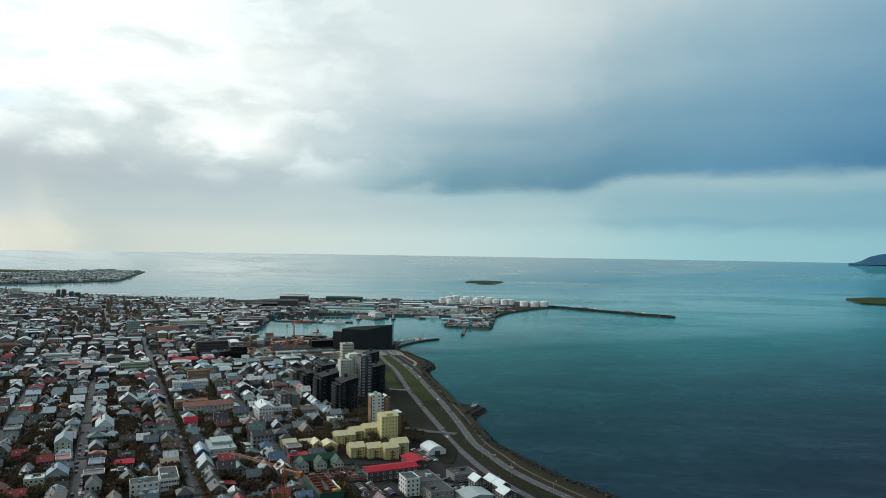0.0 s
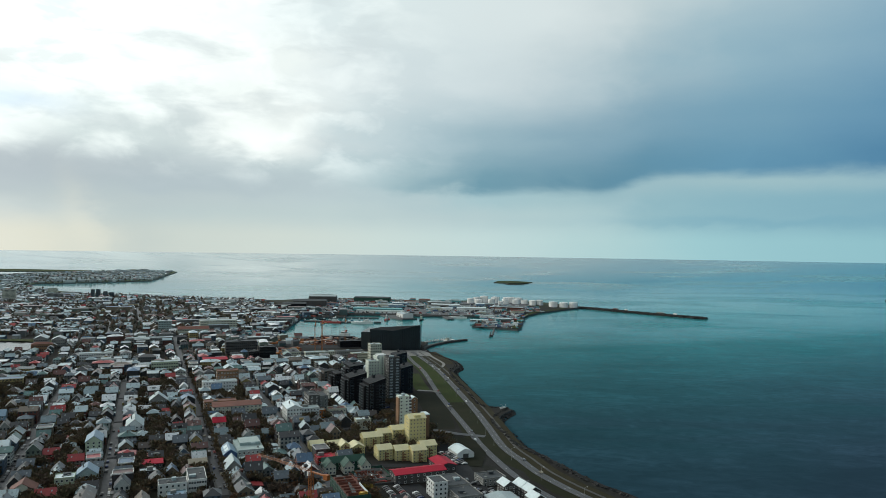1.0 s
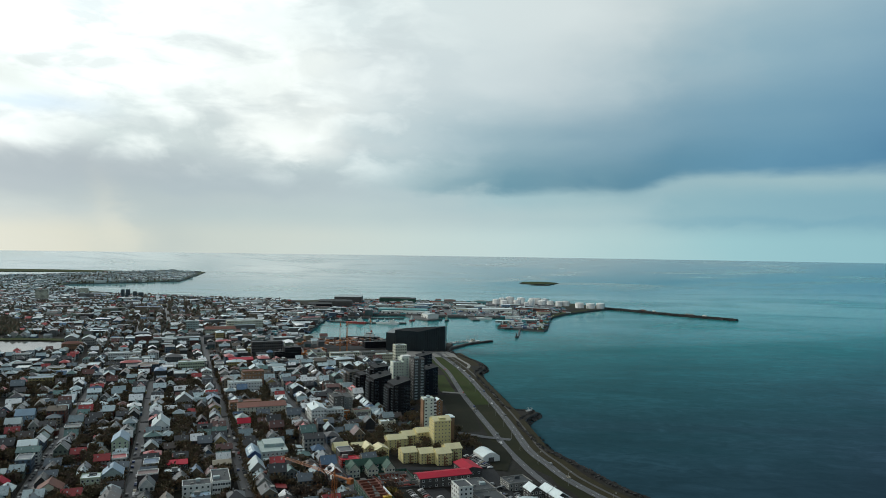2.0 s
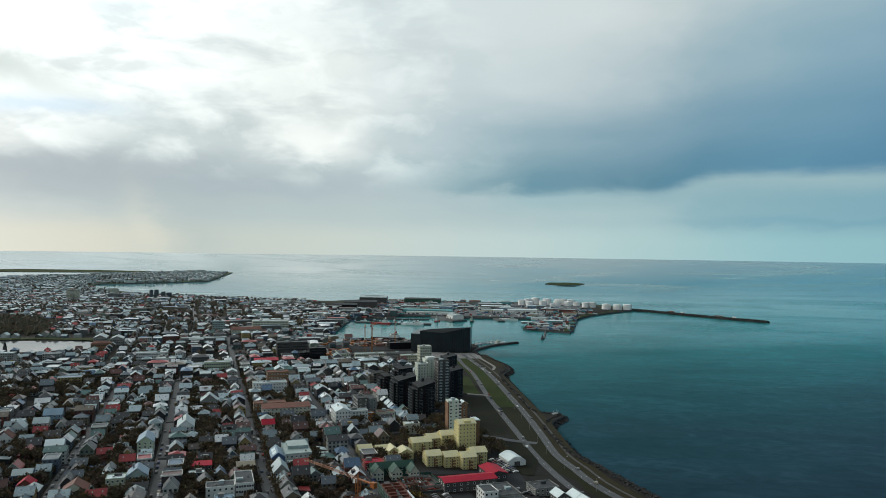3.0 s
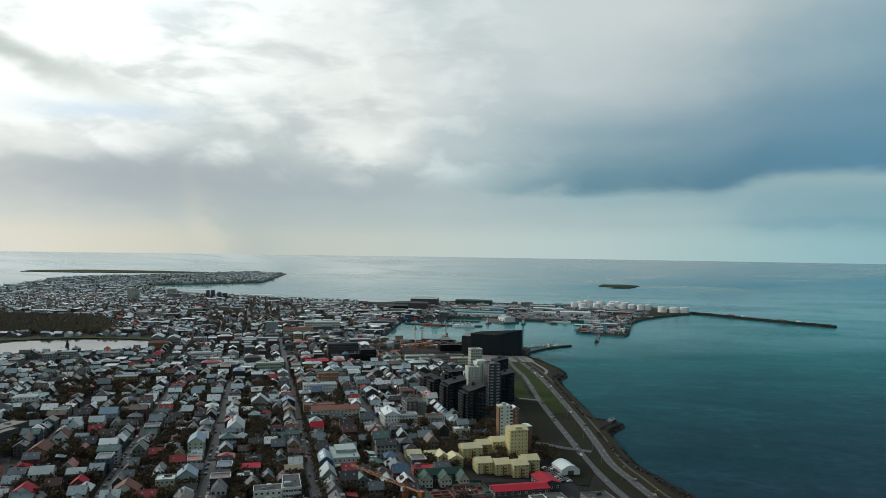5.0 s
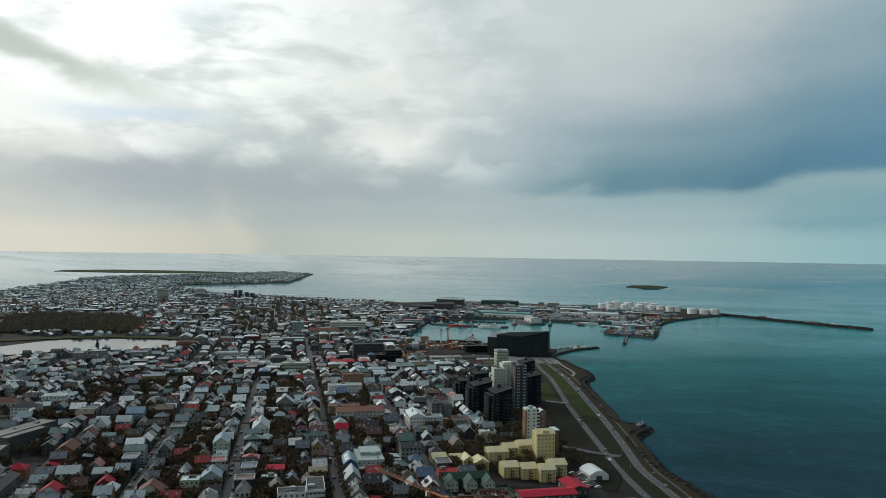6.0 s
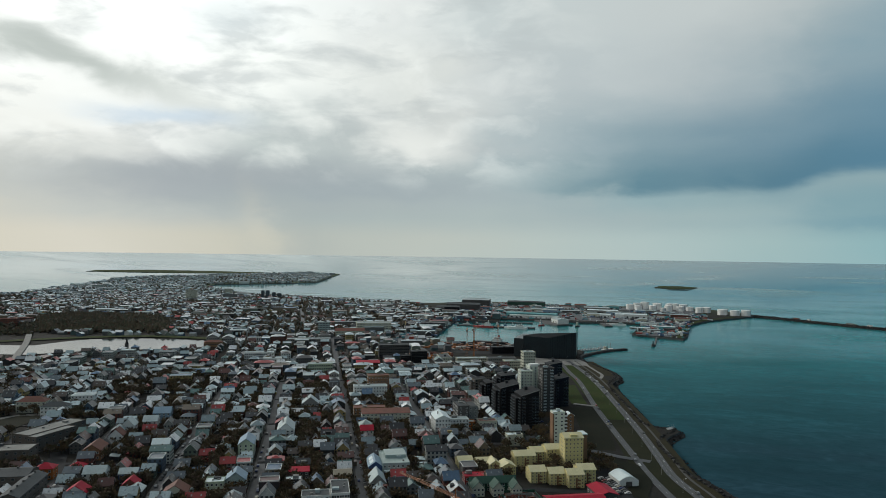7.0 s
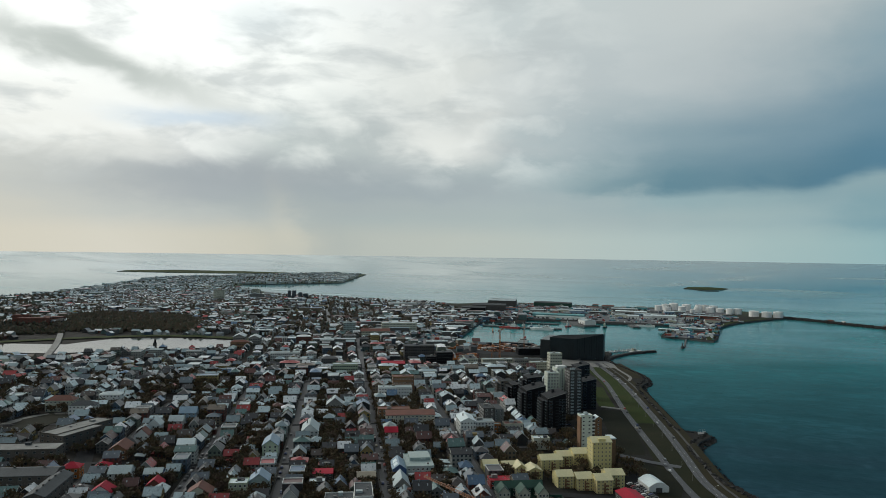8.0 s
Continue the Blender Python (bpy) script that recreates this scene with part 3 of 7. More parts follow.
OUTLINE = [Vector(p) for p in EAST_SHORE] + [Vector(p) for p in HARBOUR + NORTH_SHORE + FAR_SHORE]


def land(name, outline, step, mat, label, z=None, skirt=5.0, skirt_mat=None):
    xs, ys = [p[0] for p in outline], [p[1] for p in outline]
    gx, gy = np.meshgrid(np.arange(min(xs), max(xs), step), np.arange(min(ys), max(ys), step))
    gx, gy = gx.ravel() + 0.37, gy.ravel() + 0.61
    keep = inside(gx, gy, outline)
    pts = [Vector((p[0], p[1])) for p in outline] + [Vector((px, py)) for px, py in zip(gx[keep], gy[keep])]
    k = len(outline)
    v, _, f = delaunay_2d_cdt(pts, [], [list(range(k))], 1, 0.01)[:3]
    ax, ay = np.array([p.x for p in v]), np.array([p.y for p in v])
    az_ = height(ax, ay) if z is None else np.full(len(ax), z)
    verts = np.stack(drawn_in(ax, ay, az_), 1)
    ground = tagged(new(name, mesh_of(name, verts, f, [mat])), label, "ground", kind="structure")
    s = Shape()
    ring = [Vector((p[0], p[1])) for p in outline]
    for p, q in zip(ring, ring[1:] + ring[:1]):
        top = [float(height(c.x, c.y)) if z is None else z for c in (p, q)]
        cs = [(p.x, p.y, top[0]), (q.x, q.y, top[1]), (q.x, q.y, top[1] - skirt), (p.x, p.y, top[0] - skirt)]
        s.poly([tuple(float(w) for w in drawn_in(*c)) for c in cs])
    tagged(new("seawall", s.mesh("seawall", skirt_mat or M["quay"])), "dark weathered concrete quay wall at the water", "seawall", kind="structure")
    return ground


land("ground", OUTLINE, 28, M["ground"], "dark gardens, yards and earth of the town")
land("ground_isle", [(120, 3700), (190, 3590), (290, 3640), (330, 3800), (250, 3900), (150, 3860)], 60, M["grass"], "low grassy island in the bay", 3.0, 5, M["rock"])
land("ground_skerry", [(170, 3520), (205, 3500), (262, 3512), (268, 3534), (215, 3545)], 40, M["dark_grass"], "tiny dark skerry below the island", 1.6, 3, M["rock"])
land("ground_spit", [(-3464, 3950), (-3000, 4000), (-2495, 4273), (-2440, 4500), (-2900, 4560), (-3400, 4500), (-3600, 4200)], 120, M["grass"], "low far grassy spit", 1.8, 3, M["dark_grass"])
land("ground_shore", [(1537, 2686), (1450, 2440), (1560, 2330), (1900, 2300), (1950, 2750), (1690, 2787)], 60, M["grass"], "low grassy headland across the bay", 5.0, 7, M["rock"])

# the mountain across the bay, at the rim of the view
s = Shape()
crest = [(29.9, 0.1), (30.3, 3), (30.7, 18), (31.2, 46), (31.8, 62), (32.8, 76), (34, 96), (36, 120), (39, 160), (43, 130), (49, 60), (56, 8)]
feet = [(4800 * math.sin(radians(d)), 4800 * math.cos(radians(d))) for d, _ in crest]
for i in range(len(crest) - 1):
    (x0, y0), (x1, y1) = feet[i], feet[i + 1]
    zs = (129.5 + crest[i][1] * 0.85, 129.5 + crest[i + 1][1] * 0.85)
    s.poly([(x0 * 0.998, y0 * 0.998, 121), (x1 * 0.998, y1 * 0.998, 121), (x1, y1, zs[1]), (x0, y0, zs[0])])
    s.poly([(x0, y0, zs[0]), (x1, y1, zs[1]), (x1 * 1.01, y1 * 1.01, 121), (x0 * 1.01, y0 * 1.01, 121)])
tagged(new("backdrop_mountain", s.mesh("backdrop_mountain", M["mountain"])), "haze-blue distant mountain beyond the bay", "mountain", kind="structure")

# the town lake
LAKE = [(-838, 874), (-790, 932), (-711, 985), (-656, 1030), (-672, 1085), (-706, 1106), (-820, 1092), (-888, 1046), (-898, 1005), (-905, 955), (-990, 930), (-1010, 860), (-930, 850)]
s = Shape().poly([(p[0], p[1], 4.6) for p in LAKE])
tagged(new("lake", s.mesh("lake", M["lake"])), "still town lake reflecting the bright sky", "lake", kind="structure")
ribbon("lake_bank", spline([(-1040, 905), (-975, 985), (-905, 1055), (-820, 1108), (-705, 1122), (-650, 1090)], 12), -14, 10, 1.4, M["grass"], "grassy bank of the lake")

# ---------------------------------------------------------------- streets
STREETS = [(48.5, 380, 1450, 5.6), (-18.5, 380, 930, 6.2), (-78.0, 380, 860, 5.6), (-140.0, 460, 760, 5.6), (113.0, 380, 950, 6.2),
           (-205.0, 560, 960, 5.2), (-268.0, 560, 960, 5.2), (172.0, 600, 980, 5.2)]
CROSS = [(452, -145, 110), (560, -300, 115), (672, -330, 113), (775, -330, 172), (880, -330, 250), (985, -300, 300)]
street_lines = []
for b0, a0, a1, w in STREETS:
    line = [Vector(xy(a, b0)) for a in np.arange(a0, a1 + 1, 14)]
    street_lines.append((b0, a0, a1, line))
    ribbon("road", line, -w / 2, w / 2, 0.30, M["light_asphalt"], "worn grey asphalt street", thick=0.2)
    for l, r in ((-w / 2 - 1.5, -w / 2), (w / 2, w / 2 + 1.5)):
        ribbon("pavement", line, l, r, 0.44, M["paving"], "grey concrete slab pavement beside the street", thick=0.2)
for a0, b0, b1 in CROSS:
    line = [Vector(xy(a0, b)) for b in np.arange(b0, b1 + 1, 14)]
    ribbon("road", line, -2.5, 2.5, 0.36, M["asphalt"], "narrow dark asphalt side street", thick=0.2)
far_street = [Vector(p) for p in [(-299, 1007), (-371, 1174), (-420, 1300), (-500, 1460), (-601, 1634)]]
ribbon("road", spline(far_street, 20), -5, 5, 0.5, M["light_asphalt"], "pale asphalt street towards the harbour", thick=0.2)
ribbon("road", spline([(-558, 1175), (-640, 1330), (-785, 1543), (-860, 1680)], 20), -3.5, 3.5, 0.5, M["light_asphalt"], "pale far street climbing between houses", thick=0.2)
ribbon("road", spline([(-815, 832), (-930, 965), (-1045, 1088), (-1120, 1175)], 20), -4.5, 4.5, 2.2, M["pale_paving"], "pale bridge road across the lake", thick=2.0)

WEST_STREETS = [[(-880, 1840), (-830, 1737), (-743, 1564), (-663, 1405)], [(-820, 1835), (-780, 1754), (-717, 1629), (-645, 1480)], [(-805, 1925), (-772, 1856), (-691, 1695), (-600, 1510)],
                [(-870, 1568), (-817, 1508), (-764, 1454), (-706, 1364), (-648, 1252), (-600, 1160)], [(-246, 972), (-296, 1084), (-354, 1205), (-412, 1333), (-468, 1458), (-500, 1540)]]
KEEP_CLEAR = [(spline(far_street, 20), 9.0), (spline([(-558, 1175), (-640, 1330), (-785, 1543), (-860, 1680)], 20), 8.0)]
for way in WEST_STREETS:
    line = spline(way, 20)
    KEEP_CLEAR.append((line, 10.5))
    ribbon("road", line, -3.6, 3.6, 0.5, M["worn_street"], "pale far street between the western houses", thick=0.2)

# paths and lawns round the flats
for pts, l, r, mat, lab in (([xy(560, 128), xy(566, 180), xy(560, 222)], -5, 5, "asphalt", "dark asphalt yard behind the flats"), ([xy(484, 130), xy(486, 160), xy(478, 205)], -4, 4, "asphalt", "dark asphalt lane before the flats"),
                            ([xy(600, 125), xy(600, 165), xy(596, 205)], -6, 6, "light_asphalt", "grey car park below the towers"), ([xy(512, 160), xy(514, 205)], -7, 6, "dark_grass", "dull lawn between the flats"),
                            ([xy(660, 205), xy(690, 214), xy(730, 212)], -6, 6, "asphalt", "dark yard between the towers")):
    ribbon("yard", [Vector(p) for p in pts], l, r, 0.22, M[mat], lab)

# paved quays and yards of the harbour
ribbon("quay_apron", [Vector(p) for p in ((-470, 1900), (-300, 1850), (-100, 1850), (60, 1850))], -120, 105, 0.35, M["light_asphalt"], "grey asphalt harbour yards")
ribbon("quay_apron", [Vector(p) for p in ((-470, 2100), (-250, 2080), (0, 2090), (180, 2090))], -130, 95, 0.30, M["light_asphalt"], "grey asphalt harbour yards")
ribbon("quay_apron", [Vector(p) for p in ((-330, 1230), (-290, 1180), (-235, 1170), (-175, 1180))], -40, 55, 0.32, M["asphalt"], "dark asphalt yard at the old harbour")
ribbon("quay_apron", spline([(-350, 1245), (-372, 1340), (-395, 1480), (-410, 1600), (-450, 1700)], 20), -38, 14, 0.34, M["light_asphalt"], "grey asphalt west quay")

# the road along the bay
INNER = spline([(110, 340), (82, 400), (59, 449), (46, 473), (33, 502), (22, 536), (10, 580), (-2, 636), (-17, 704), (-36, 794), (-60, 925), (-78, 994), (-98, 1075), (-125, 1140)], 12)
OUTER = spline([(140, 340), (110, 405), (81, 455), (66, 479), (50, 510), (40, 540), (28, 576), (18, 637), (6, 706), (-9, 781), (-28, 874), (-51, 972), (-77, 1060), (-88, 1095)], 12)
ribbon("shore_grass", OUTER, -2, 17, 0.10, M["brown_grass"], "brown rough grass between road and rocks")
half = next(i for i, c in enumerate(OUTER) if c.y > 730)
ribbon("verge", OUTER[half:], -26, -2, 0.12, M["grass"], "mown green grass median of the bay road")
ribbon("verge", OUTER[:half + 1], -26, -2, 0.12, M["olive_grass"], "dull olive grass median of the bay road")
ribbon("road", INNER, -2.8, 2.8, 0.36, M["light_asphalt"], "grey asphalt road along the bay", thick=0.2)
ribbon("road", OUTER, -3.3, -0.2, 0.36, M["light_asphalt"], "grey dual carriageway beside the sea", thick=0.2)
ribbon("road", OUTER, 0.2, 3.3, 0.36, M["light_asphalt"], "grey dual carriageway beside the sea", thick=0.2)
ribbon("pavement", OUTER, 9.0, 11.0, 0.34, M["paving"], "pale shore footpath beside the bay", thick=0.15)
ribbon("kerb", OUTER, -0.2, 0.2, 0.44, M["paving"], "narrow concrete median of the bay road", thick=0.2)
ribbon("lawn", spline([(-22, 628), (-24, 655), (-30, 700), (-42, 765), (-46, 785)], 12), -15, 10, 0.2, M["dark_grass"], "dark lawn beside the tower")
ribbon("lawn", spline([(-52, 800), (-62, 850), (-72, 905)], 12), -8, 8, 0.2, M["grass"], "bright green lawn below the towers")
ribbon("road", [Vector(p) for p in ((-42, 626), (-9, 612), (14, 606))], -3.5, 3.5, 0.42, M["light_asphalt"], "paved side road to the bay road")
ribbon("footbridge", [Vector(p) for p in ((-58, 797), (-34, 792))], -2.5, 2.5, 0.6, M["pale_paving"], "pale walled underpass crossing", thick=2.5)
ribbon("car_park", [Vector(p) for p in ((-18, 575), (-10, 530), (0, 490), (10, 455), (20, 420))], -8, 11, 0.25, M["asphalt"], "dark asphalt car park")
ribbon("lawn", [Vector(p) for p in ((-18, 604), (0, 590), (8, 556), (4, 520))], -6, 8, 0.32, M["dark_grass"], "dull lawn round the tent")
ribbon("forecourt_loop", spline([(-62, 1100), (-48, 1060), (-36, 1020), (-28, 985)], 10), -9, 9, 0.2, M["brown_grass"], "brown grass on the rounded point")
ribbon("pavement", spline([(-70, 1105), (-52, 1070), (-38, 1030), (-26, 990), (-27, 960)], 10), 8, 12, 0.34, M["pale_paving"], "pale promenade path on the point")
s = Shape()
for line, off in ((OUTER, -1.75), (OUTER, 1.75), (INNER, 0.0)):
    for i in range(0, len(line) - 1):
        p, q = line[i], line[i + 1]
        d = (q - p).normalized()
        c = p + Vector((d.y, -d.x)) * off
        z = float(height(c.x, c.y)) + 0.40
        e, f_ = d * 1.5, Vector((d.y, -d.x)) * 0.08
        s.poly([(*(c - e - f_), z), (*(c + e - f_), z), (*(c + e + f_), z), (*(c - e + f_), z)])
tagged(new("lane_marking", s.mesh("lane_marking", M["line"])), "dashed white lane lines on the bay road", "road marking", kind="stuff")


def rocks(name, line, spread, size, count, label, top=3.5, seed=3):
    """Armour stone along a line: many small broken blocks, sloping to the right of it into the water."""
    rnd = random.Random(seed)
    s = Shape()
    for _ in range(count):
        i = rnd.randrange(len(line) - 1)
        p = line[i].lerp(line[i + 1], rnd.random())
        d = (line[i + 1] - line[i]).normalized()
        t = rnd.uniform(spread[0], spread[1])
        c = p + Vector((d.y, -d.x)) * t
        z = top - (top + 1.0) * (t - spread[0]) / (spread[1] - spread[0])
        r = rnd.uniform(*size)
        q = Euler((rnd.random() * 6, rnd.random() * 6, rnd.random() * 6)).to_matrix()
        pts = [Vector((c.x, c.y, z)) + q @ Vector((sx * r * rnd.uniform(0.6, 1.1), sy * r * rnd.uniform(0.5, 1), sz * r * rnd.uniform(0.4, 0.8)))
               for sx, sy, sz in ((-1, -1, -1), (1, -1, -1), (1, 1, -1), (-1, 1, -1), (-1, -1, 1), (1, -1, 1), (1, 1, 1), (-1, 1, 1))]
        s.solid(pts, [(0, 3, 2, 1), (4, 5, 6, 7), (0, 1, 5, 4), (1, 2, 6, 5), (2, 3, 7, 6), (3, 0, 4, 7)])
    return tagged(new(name, s.mesh(name, M["rock"])), label, "rocks", kind="stuff")


def slope(name, line, spread, top, label):
    """The earth bank under the armour stone."""
    s = Shape()
    rows = []
    for i, c in enumerate(line):
        d = (line[min(i + 1, len(line) - 1)] - line[max(i - 1, 0)]).normalized()
        n_ = Vector((d.y, -d.x))
        rows.append(((c + n_ * spread[0]), (c + n_ * spread[1])))
    for (a0, b0), (a1, b1) in zip(rows, rows[1:]):
        s.poly([(*a0, top), (*b0, -1.5), (*b1, -1.5), (*a1, top)])
    return tagged(new(name, s.mesh(name, M["rock"])), label, kind="structure")


slope("shore_bank", EAST_SHORE, (-5, 6), 3.6, "dark basalt bank at the sea")
rocks("armour_stone", EAST_SHORE, (-6, 6), (0.7, 1.7), 5200, "dark basalt boulders of the sea defence")

# ---------------------------------------------------------------- how buildings are made
class Plots:
    """What is built upon, kept by cells of 20 m on the street grid."""

    def __init__(self):
        self.cells, self.count = {}, 0

    def over(self, a, b, ra, rb):
        return [(i, j) for i in range(int((a - ra) // 20), int((a + ra) // 20) + 1) for j in range(int((b - rb) // 20), int((b + rb) // 20) + 1)]

    def append(self, plot):
        self.count += 1
        for c in self.over(*plot):
            self.cells.setdefault(c, []).append(plot)


TAKEN = Plots()


def free(a, b, ra, rb):
    return all(abs(a - p) >= ra + ra2 or abs(b - q) >= rb + rb2 for c in TAKEN.over(a, b, ra, rb) for p, q, ra2, rb2 in TAKEN.cells.get(c, ()))


def walls(w, d, h, kind, rise, slot=0):
    """Walls from local -w/2 to w/2 and -d/2 to d/2, with the gables that the roof needs."""
    s, x, y = Shape(), w / 2, d / 2
    base = [(-x, -y, 0), (x, -y, 0), (x, y, 0), (-x, y, 0), (-x, -y, h), (x, -y, h), (x, y, h), (-x, y, h)]
    if kind == "gable_y":
        s.solid(base + [(0, -y, h + rise), (0, y, h + rise)], [(0, 3, 2, 1), (0, 1, 5, 8, 4), (1, 2, 6, 5), (2, 3, 7, 9, 6), (3, 0, 4, 7), (4, 8, 9, 7), (5, 6, 9, 8)], slot)
    elif kind == "gable_x":
        s.solid(base + [(-x, 0, h + rise), (x, 0, h + rise)], [(0, 3, 2, 1), (0, 1, 5, 4), (1, 2, 6, 9, 5), (2, 3, 7, 6), (3, 0, 4, 8, 7), (4, 5, 9, 8), (6, 7, 8, 9)], slot)
    else:
        s.box(-x, x, -y, y, 0, h, slot)
    return s


def roof_shape(w, d, h, kind, rise, over=0.45, thick=0.28, trim=0):
    s, x, y = Shape(), w / 2 + over, d / 2 + over
    if kind == "flat":
        x, y = w / 2 + 0.1, d / 2 + 0.1
        s.box(-x + 0.3, x - 0.3, -y + 0.3, y - 0.3, h, h + 0.15)
        for b_ in ((-x, x, -y, -y + 0.3), (-x, x, y - 0.3, y), (-x, -x + 0.3, -y + 0.3, y - 0.3), (x - 0.3, x, -y + 0.3, y - 0.3)):
            s.box(*b_, h, h + 0.7, trim)
    elif kind == "mono":
        s.solid([(-x, -y, h), (x, -y, h), (x, y, h + rise), (-x, y, h + rise), (-x, -y, h + thick), (x, -y, h + thick), (x, y, h + rise + thick), (-x, y, h + rise + thick)],
                [(0, 3, 2, 1), (4, 5, 6, 7), (0, 1, 5, 4), (1, 2, 6, 5), (2, 3, 7, 6), (3, 0, 4, 7)])
    elif kind == "hip":
        k = max(0.0, abs(w - d) / 2)
        if w >= d:
            r0, r1 = (-k, 0), (k, 0)
        else:
            r0, r1 = (0, -k), (0, k)
        p = [(-x, -y, h), (x, -y, h), (x, y, h), (-x, y, h), (r0[0], r0[1], h + rise), (r1[0], r1[1], h + rise)]
        if w >= d:
            s.solid(p, [(0, 1, 5, 4), (1, 2, 5), (2, 3, 4, 5), (3, 0, 4), (0, 3, 2, 1)])
        else:
            s.solid(p, [(0, 1, 4), (1, 2, 5, 4), (2, 3, 5), (3, 0, 4, 5), (0, 3, 2, 1)])
    else:
        across = kind == "gable_y"
        e = over * rise / ((w if across else d) / 2)
        q, r = (x, y) if across else (y, x)
        sect = [(-q, h - e), (0, h + rise), (q, h - e), (q, h - e + thick), (0, h + rise + thick), (-q, h - e + thick)]
        pts = [(o, l, z) if across else (l, o, z) for l in (-r, r) for o, z in sect]
        s.solid(pts, [(i, i + 6, (i + 1) % 6 + 6, (i + 1) % 6) for i in range(6)])
        i0 = len(s.v) - 12
        for f in [(0, 1, 4, 5), (1, 2, 3, 4), (11, 10, 7, 6), (10, 9, 8, 7)]:
            s.f.append(tuple(i0 + q for q in f))
            s.s.append(trim)
    return s


def window_faces(s, w, d, h, floors, half=0.7, pitch=2.7):
    """Dark panes set on all four walls, for houses too far off to have windows of their own."""
    fh, e = h / floors, 0.04
    for f in range(floors):
        z0, z1 = fh * f + 0.9, fh * f + 0.9 + min(1.5, fh * 0.52)
        for length, face in ((w, 0), (w, 1), (d, 2), (d, 3)):
            k = max(2, int(length / pitch))
            for i in range(k):
                c = -length / 2 + length * (i + 0.5) / k
                if face == 0:
                    q = [(c - half, -d / 2 - e, z0), (c + half, -d / 2 - e, z0), (c + half, -d / 2 - e, z1), (c - half, -d / 2 - e, z1)]
                elif face == 1:
                    q = [(c + half, d / 2 + e, z0), (c - half, d / 2 + e, z0), (c - half, d / 2 + e, z1), (c + half, d / 2 + e, z1)]
                elif face == 2:
                    q = [(-w / 2 - e, c + half, z0), (-w / 2 - e, c - half, z0), (-w / 2 - e, c - half, z1), (-w / 2 - e, c + half, z1)]
                else:
                    q = [(w / 2 + e, c - half, z0), (w / 2 + e, c + half, z0), (w / 2 + e, c + half, z1), (w / 2 + e, c - half, z1)]
                s.poly(q, 1)


WINDOWS = {}


def window_mesh(w, h, frame_mat, glass_mat):
    """One window of that size facing local -y, with a proud frame and a pane."""
    key = (round(w, 2), round(h, 2), frame_mat, glass_mat)
    if key not in WINDOWS:
        s = Shape().box(-w / 2, w / 2, -0.03, 0.05, -h / 2, h / 2, 1)
        f = min(0.12, w * 0.09)
        for b_ in ((-w / 2, w / 2, h / 2 - f, h / 2), (-w / 2, w / 2, -h / 2 - f, -h / 2 + f), (-w / 2, -w / 2 + f, -h / 2, h / 2), (w / 2 - f, w / 2, -h / 2, h / 2)):
            s.box(b_[0], b_[1], -0.1, 0.05, b_[2], b_[3], 0)
        WINDOWS[key] = s.mesh("window", M[frame_mat], M[glass_mat])
    return WINDOWS[key]


def set_windows(root, w, d, h, floors, cols, side_cols, ww, wh, frame_mat="white", glass_mat="glass", base=0.0):
    """Windows on the front and both sides of a block, one object each."""
    me = window_mesh(ww, wh, frame_mat, glass_mat)
    fh = (h - base) / floors
    for f in range(floors):
        z = base + fh * (f + 0.55)
        for i in range(cols):
            o = part("window", me, None, root)
            o.matrix_basis = pose(-w / 2 + w * (i + 0.5) / cols, -d / 2 - 0.02, z)
        for i in range(side_cols):
            y = -d / 2 + d * (i + 0.5) / side_cols
            for g, r in ((-1, -90), (1, 90)):
                o = part("window", me, None, root)
                o.matrix_basis = pose(g * (w / 2 + 0.02), y, z, 0, 0, r)


def building(name, label, a, b, w, d, h, wall, roof, kind="flat", rise=3.0, floors=3, cols=4, side=3, win=(1.4, 1.5), frame_mat="white", glass="glass",
             turn=0.0, front=True, chimney=0, category="building", group=""):
    """A block whose front face stands at a, b on the grid; w across, d deep, h to the eaves."""
    ca = a + d / 2 if front else a
    x, y = xy(ca, b)
    root = thing(name, label, category, x, y, GRID + turn, group)
    far = a > 900
    s = walls(w, d, h, kind, rise)
    if far and floors:
        window_faces(s, w, d, h, floors, win[0] * 0.6)
    part("wall", s, (M[wall], M[glass]), root)
    part("roof", roof_shape(w, d, h, kind, rise, trim=1 if kind == "flat" else 0), (M[roof], M[wall]), root)
    if kind == "flat" and w > 9:
        q = random.Random(int(a * 7 + b * 13))
        ox, oy = q.uniform(-0.3, 0.3) * w, q.uniform(-0.2, 0.3) * d
        s = Shape().box(ox - q.uniform(1.2, 2.4), ox + q.uniform(1.2, 2.4), oy - 1.4, oy + 1.4, h, h + q.uniform(1.2, 2.4))
        for _ in range(0 if far else 2):
            ux, uy, us = q.uniform(-0.4, 0.4) * w, q.uniform(-0.38, 0.38) * d, q.uniform(0.3, 0.9)
            part("roof_vent", Shape().box(ux - us, ux + us, uy - us * 0.7, uy + us * 0.7, h, h + q.uniform(0.5, 1.2)), M["concrete"], root)
        part("roof_plant", s, M[q.choice(["concrete", "light_roof", "grey_roof"])], root, "stair head on the roof")
    for i in range(chimney):
        cx = -w * 0.2 + i * w * 0.4
        part("chimney", Shape().box(cx - 0.4, cx + 0.4, -0.4, 0.4, h, h + rise + 1.3), M["concrete"], root)
    if floors and not far:
        set_windows(root, w, d, h, floors, cols, side, win[0], win[1], frame_mat, glass)
    TAKEN.append((ca, b, d / 2 + 1.5, w / 2 + 1.5))
    return root


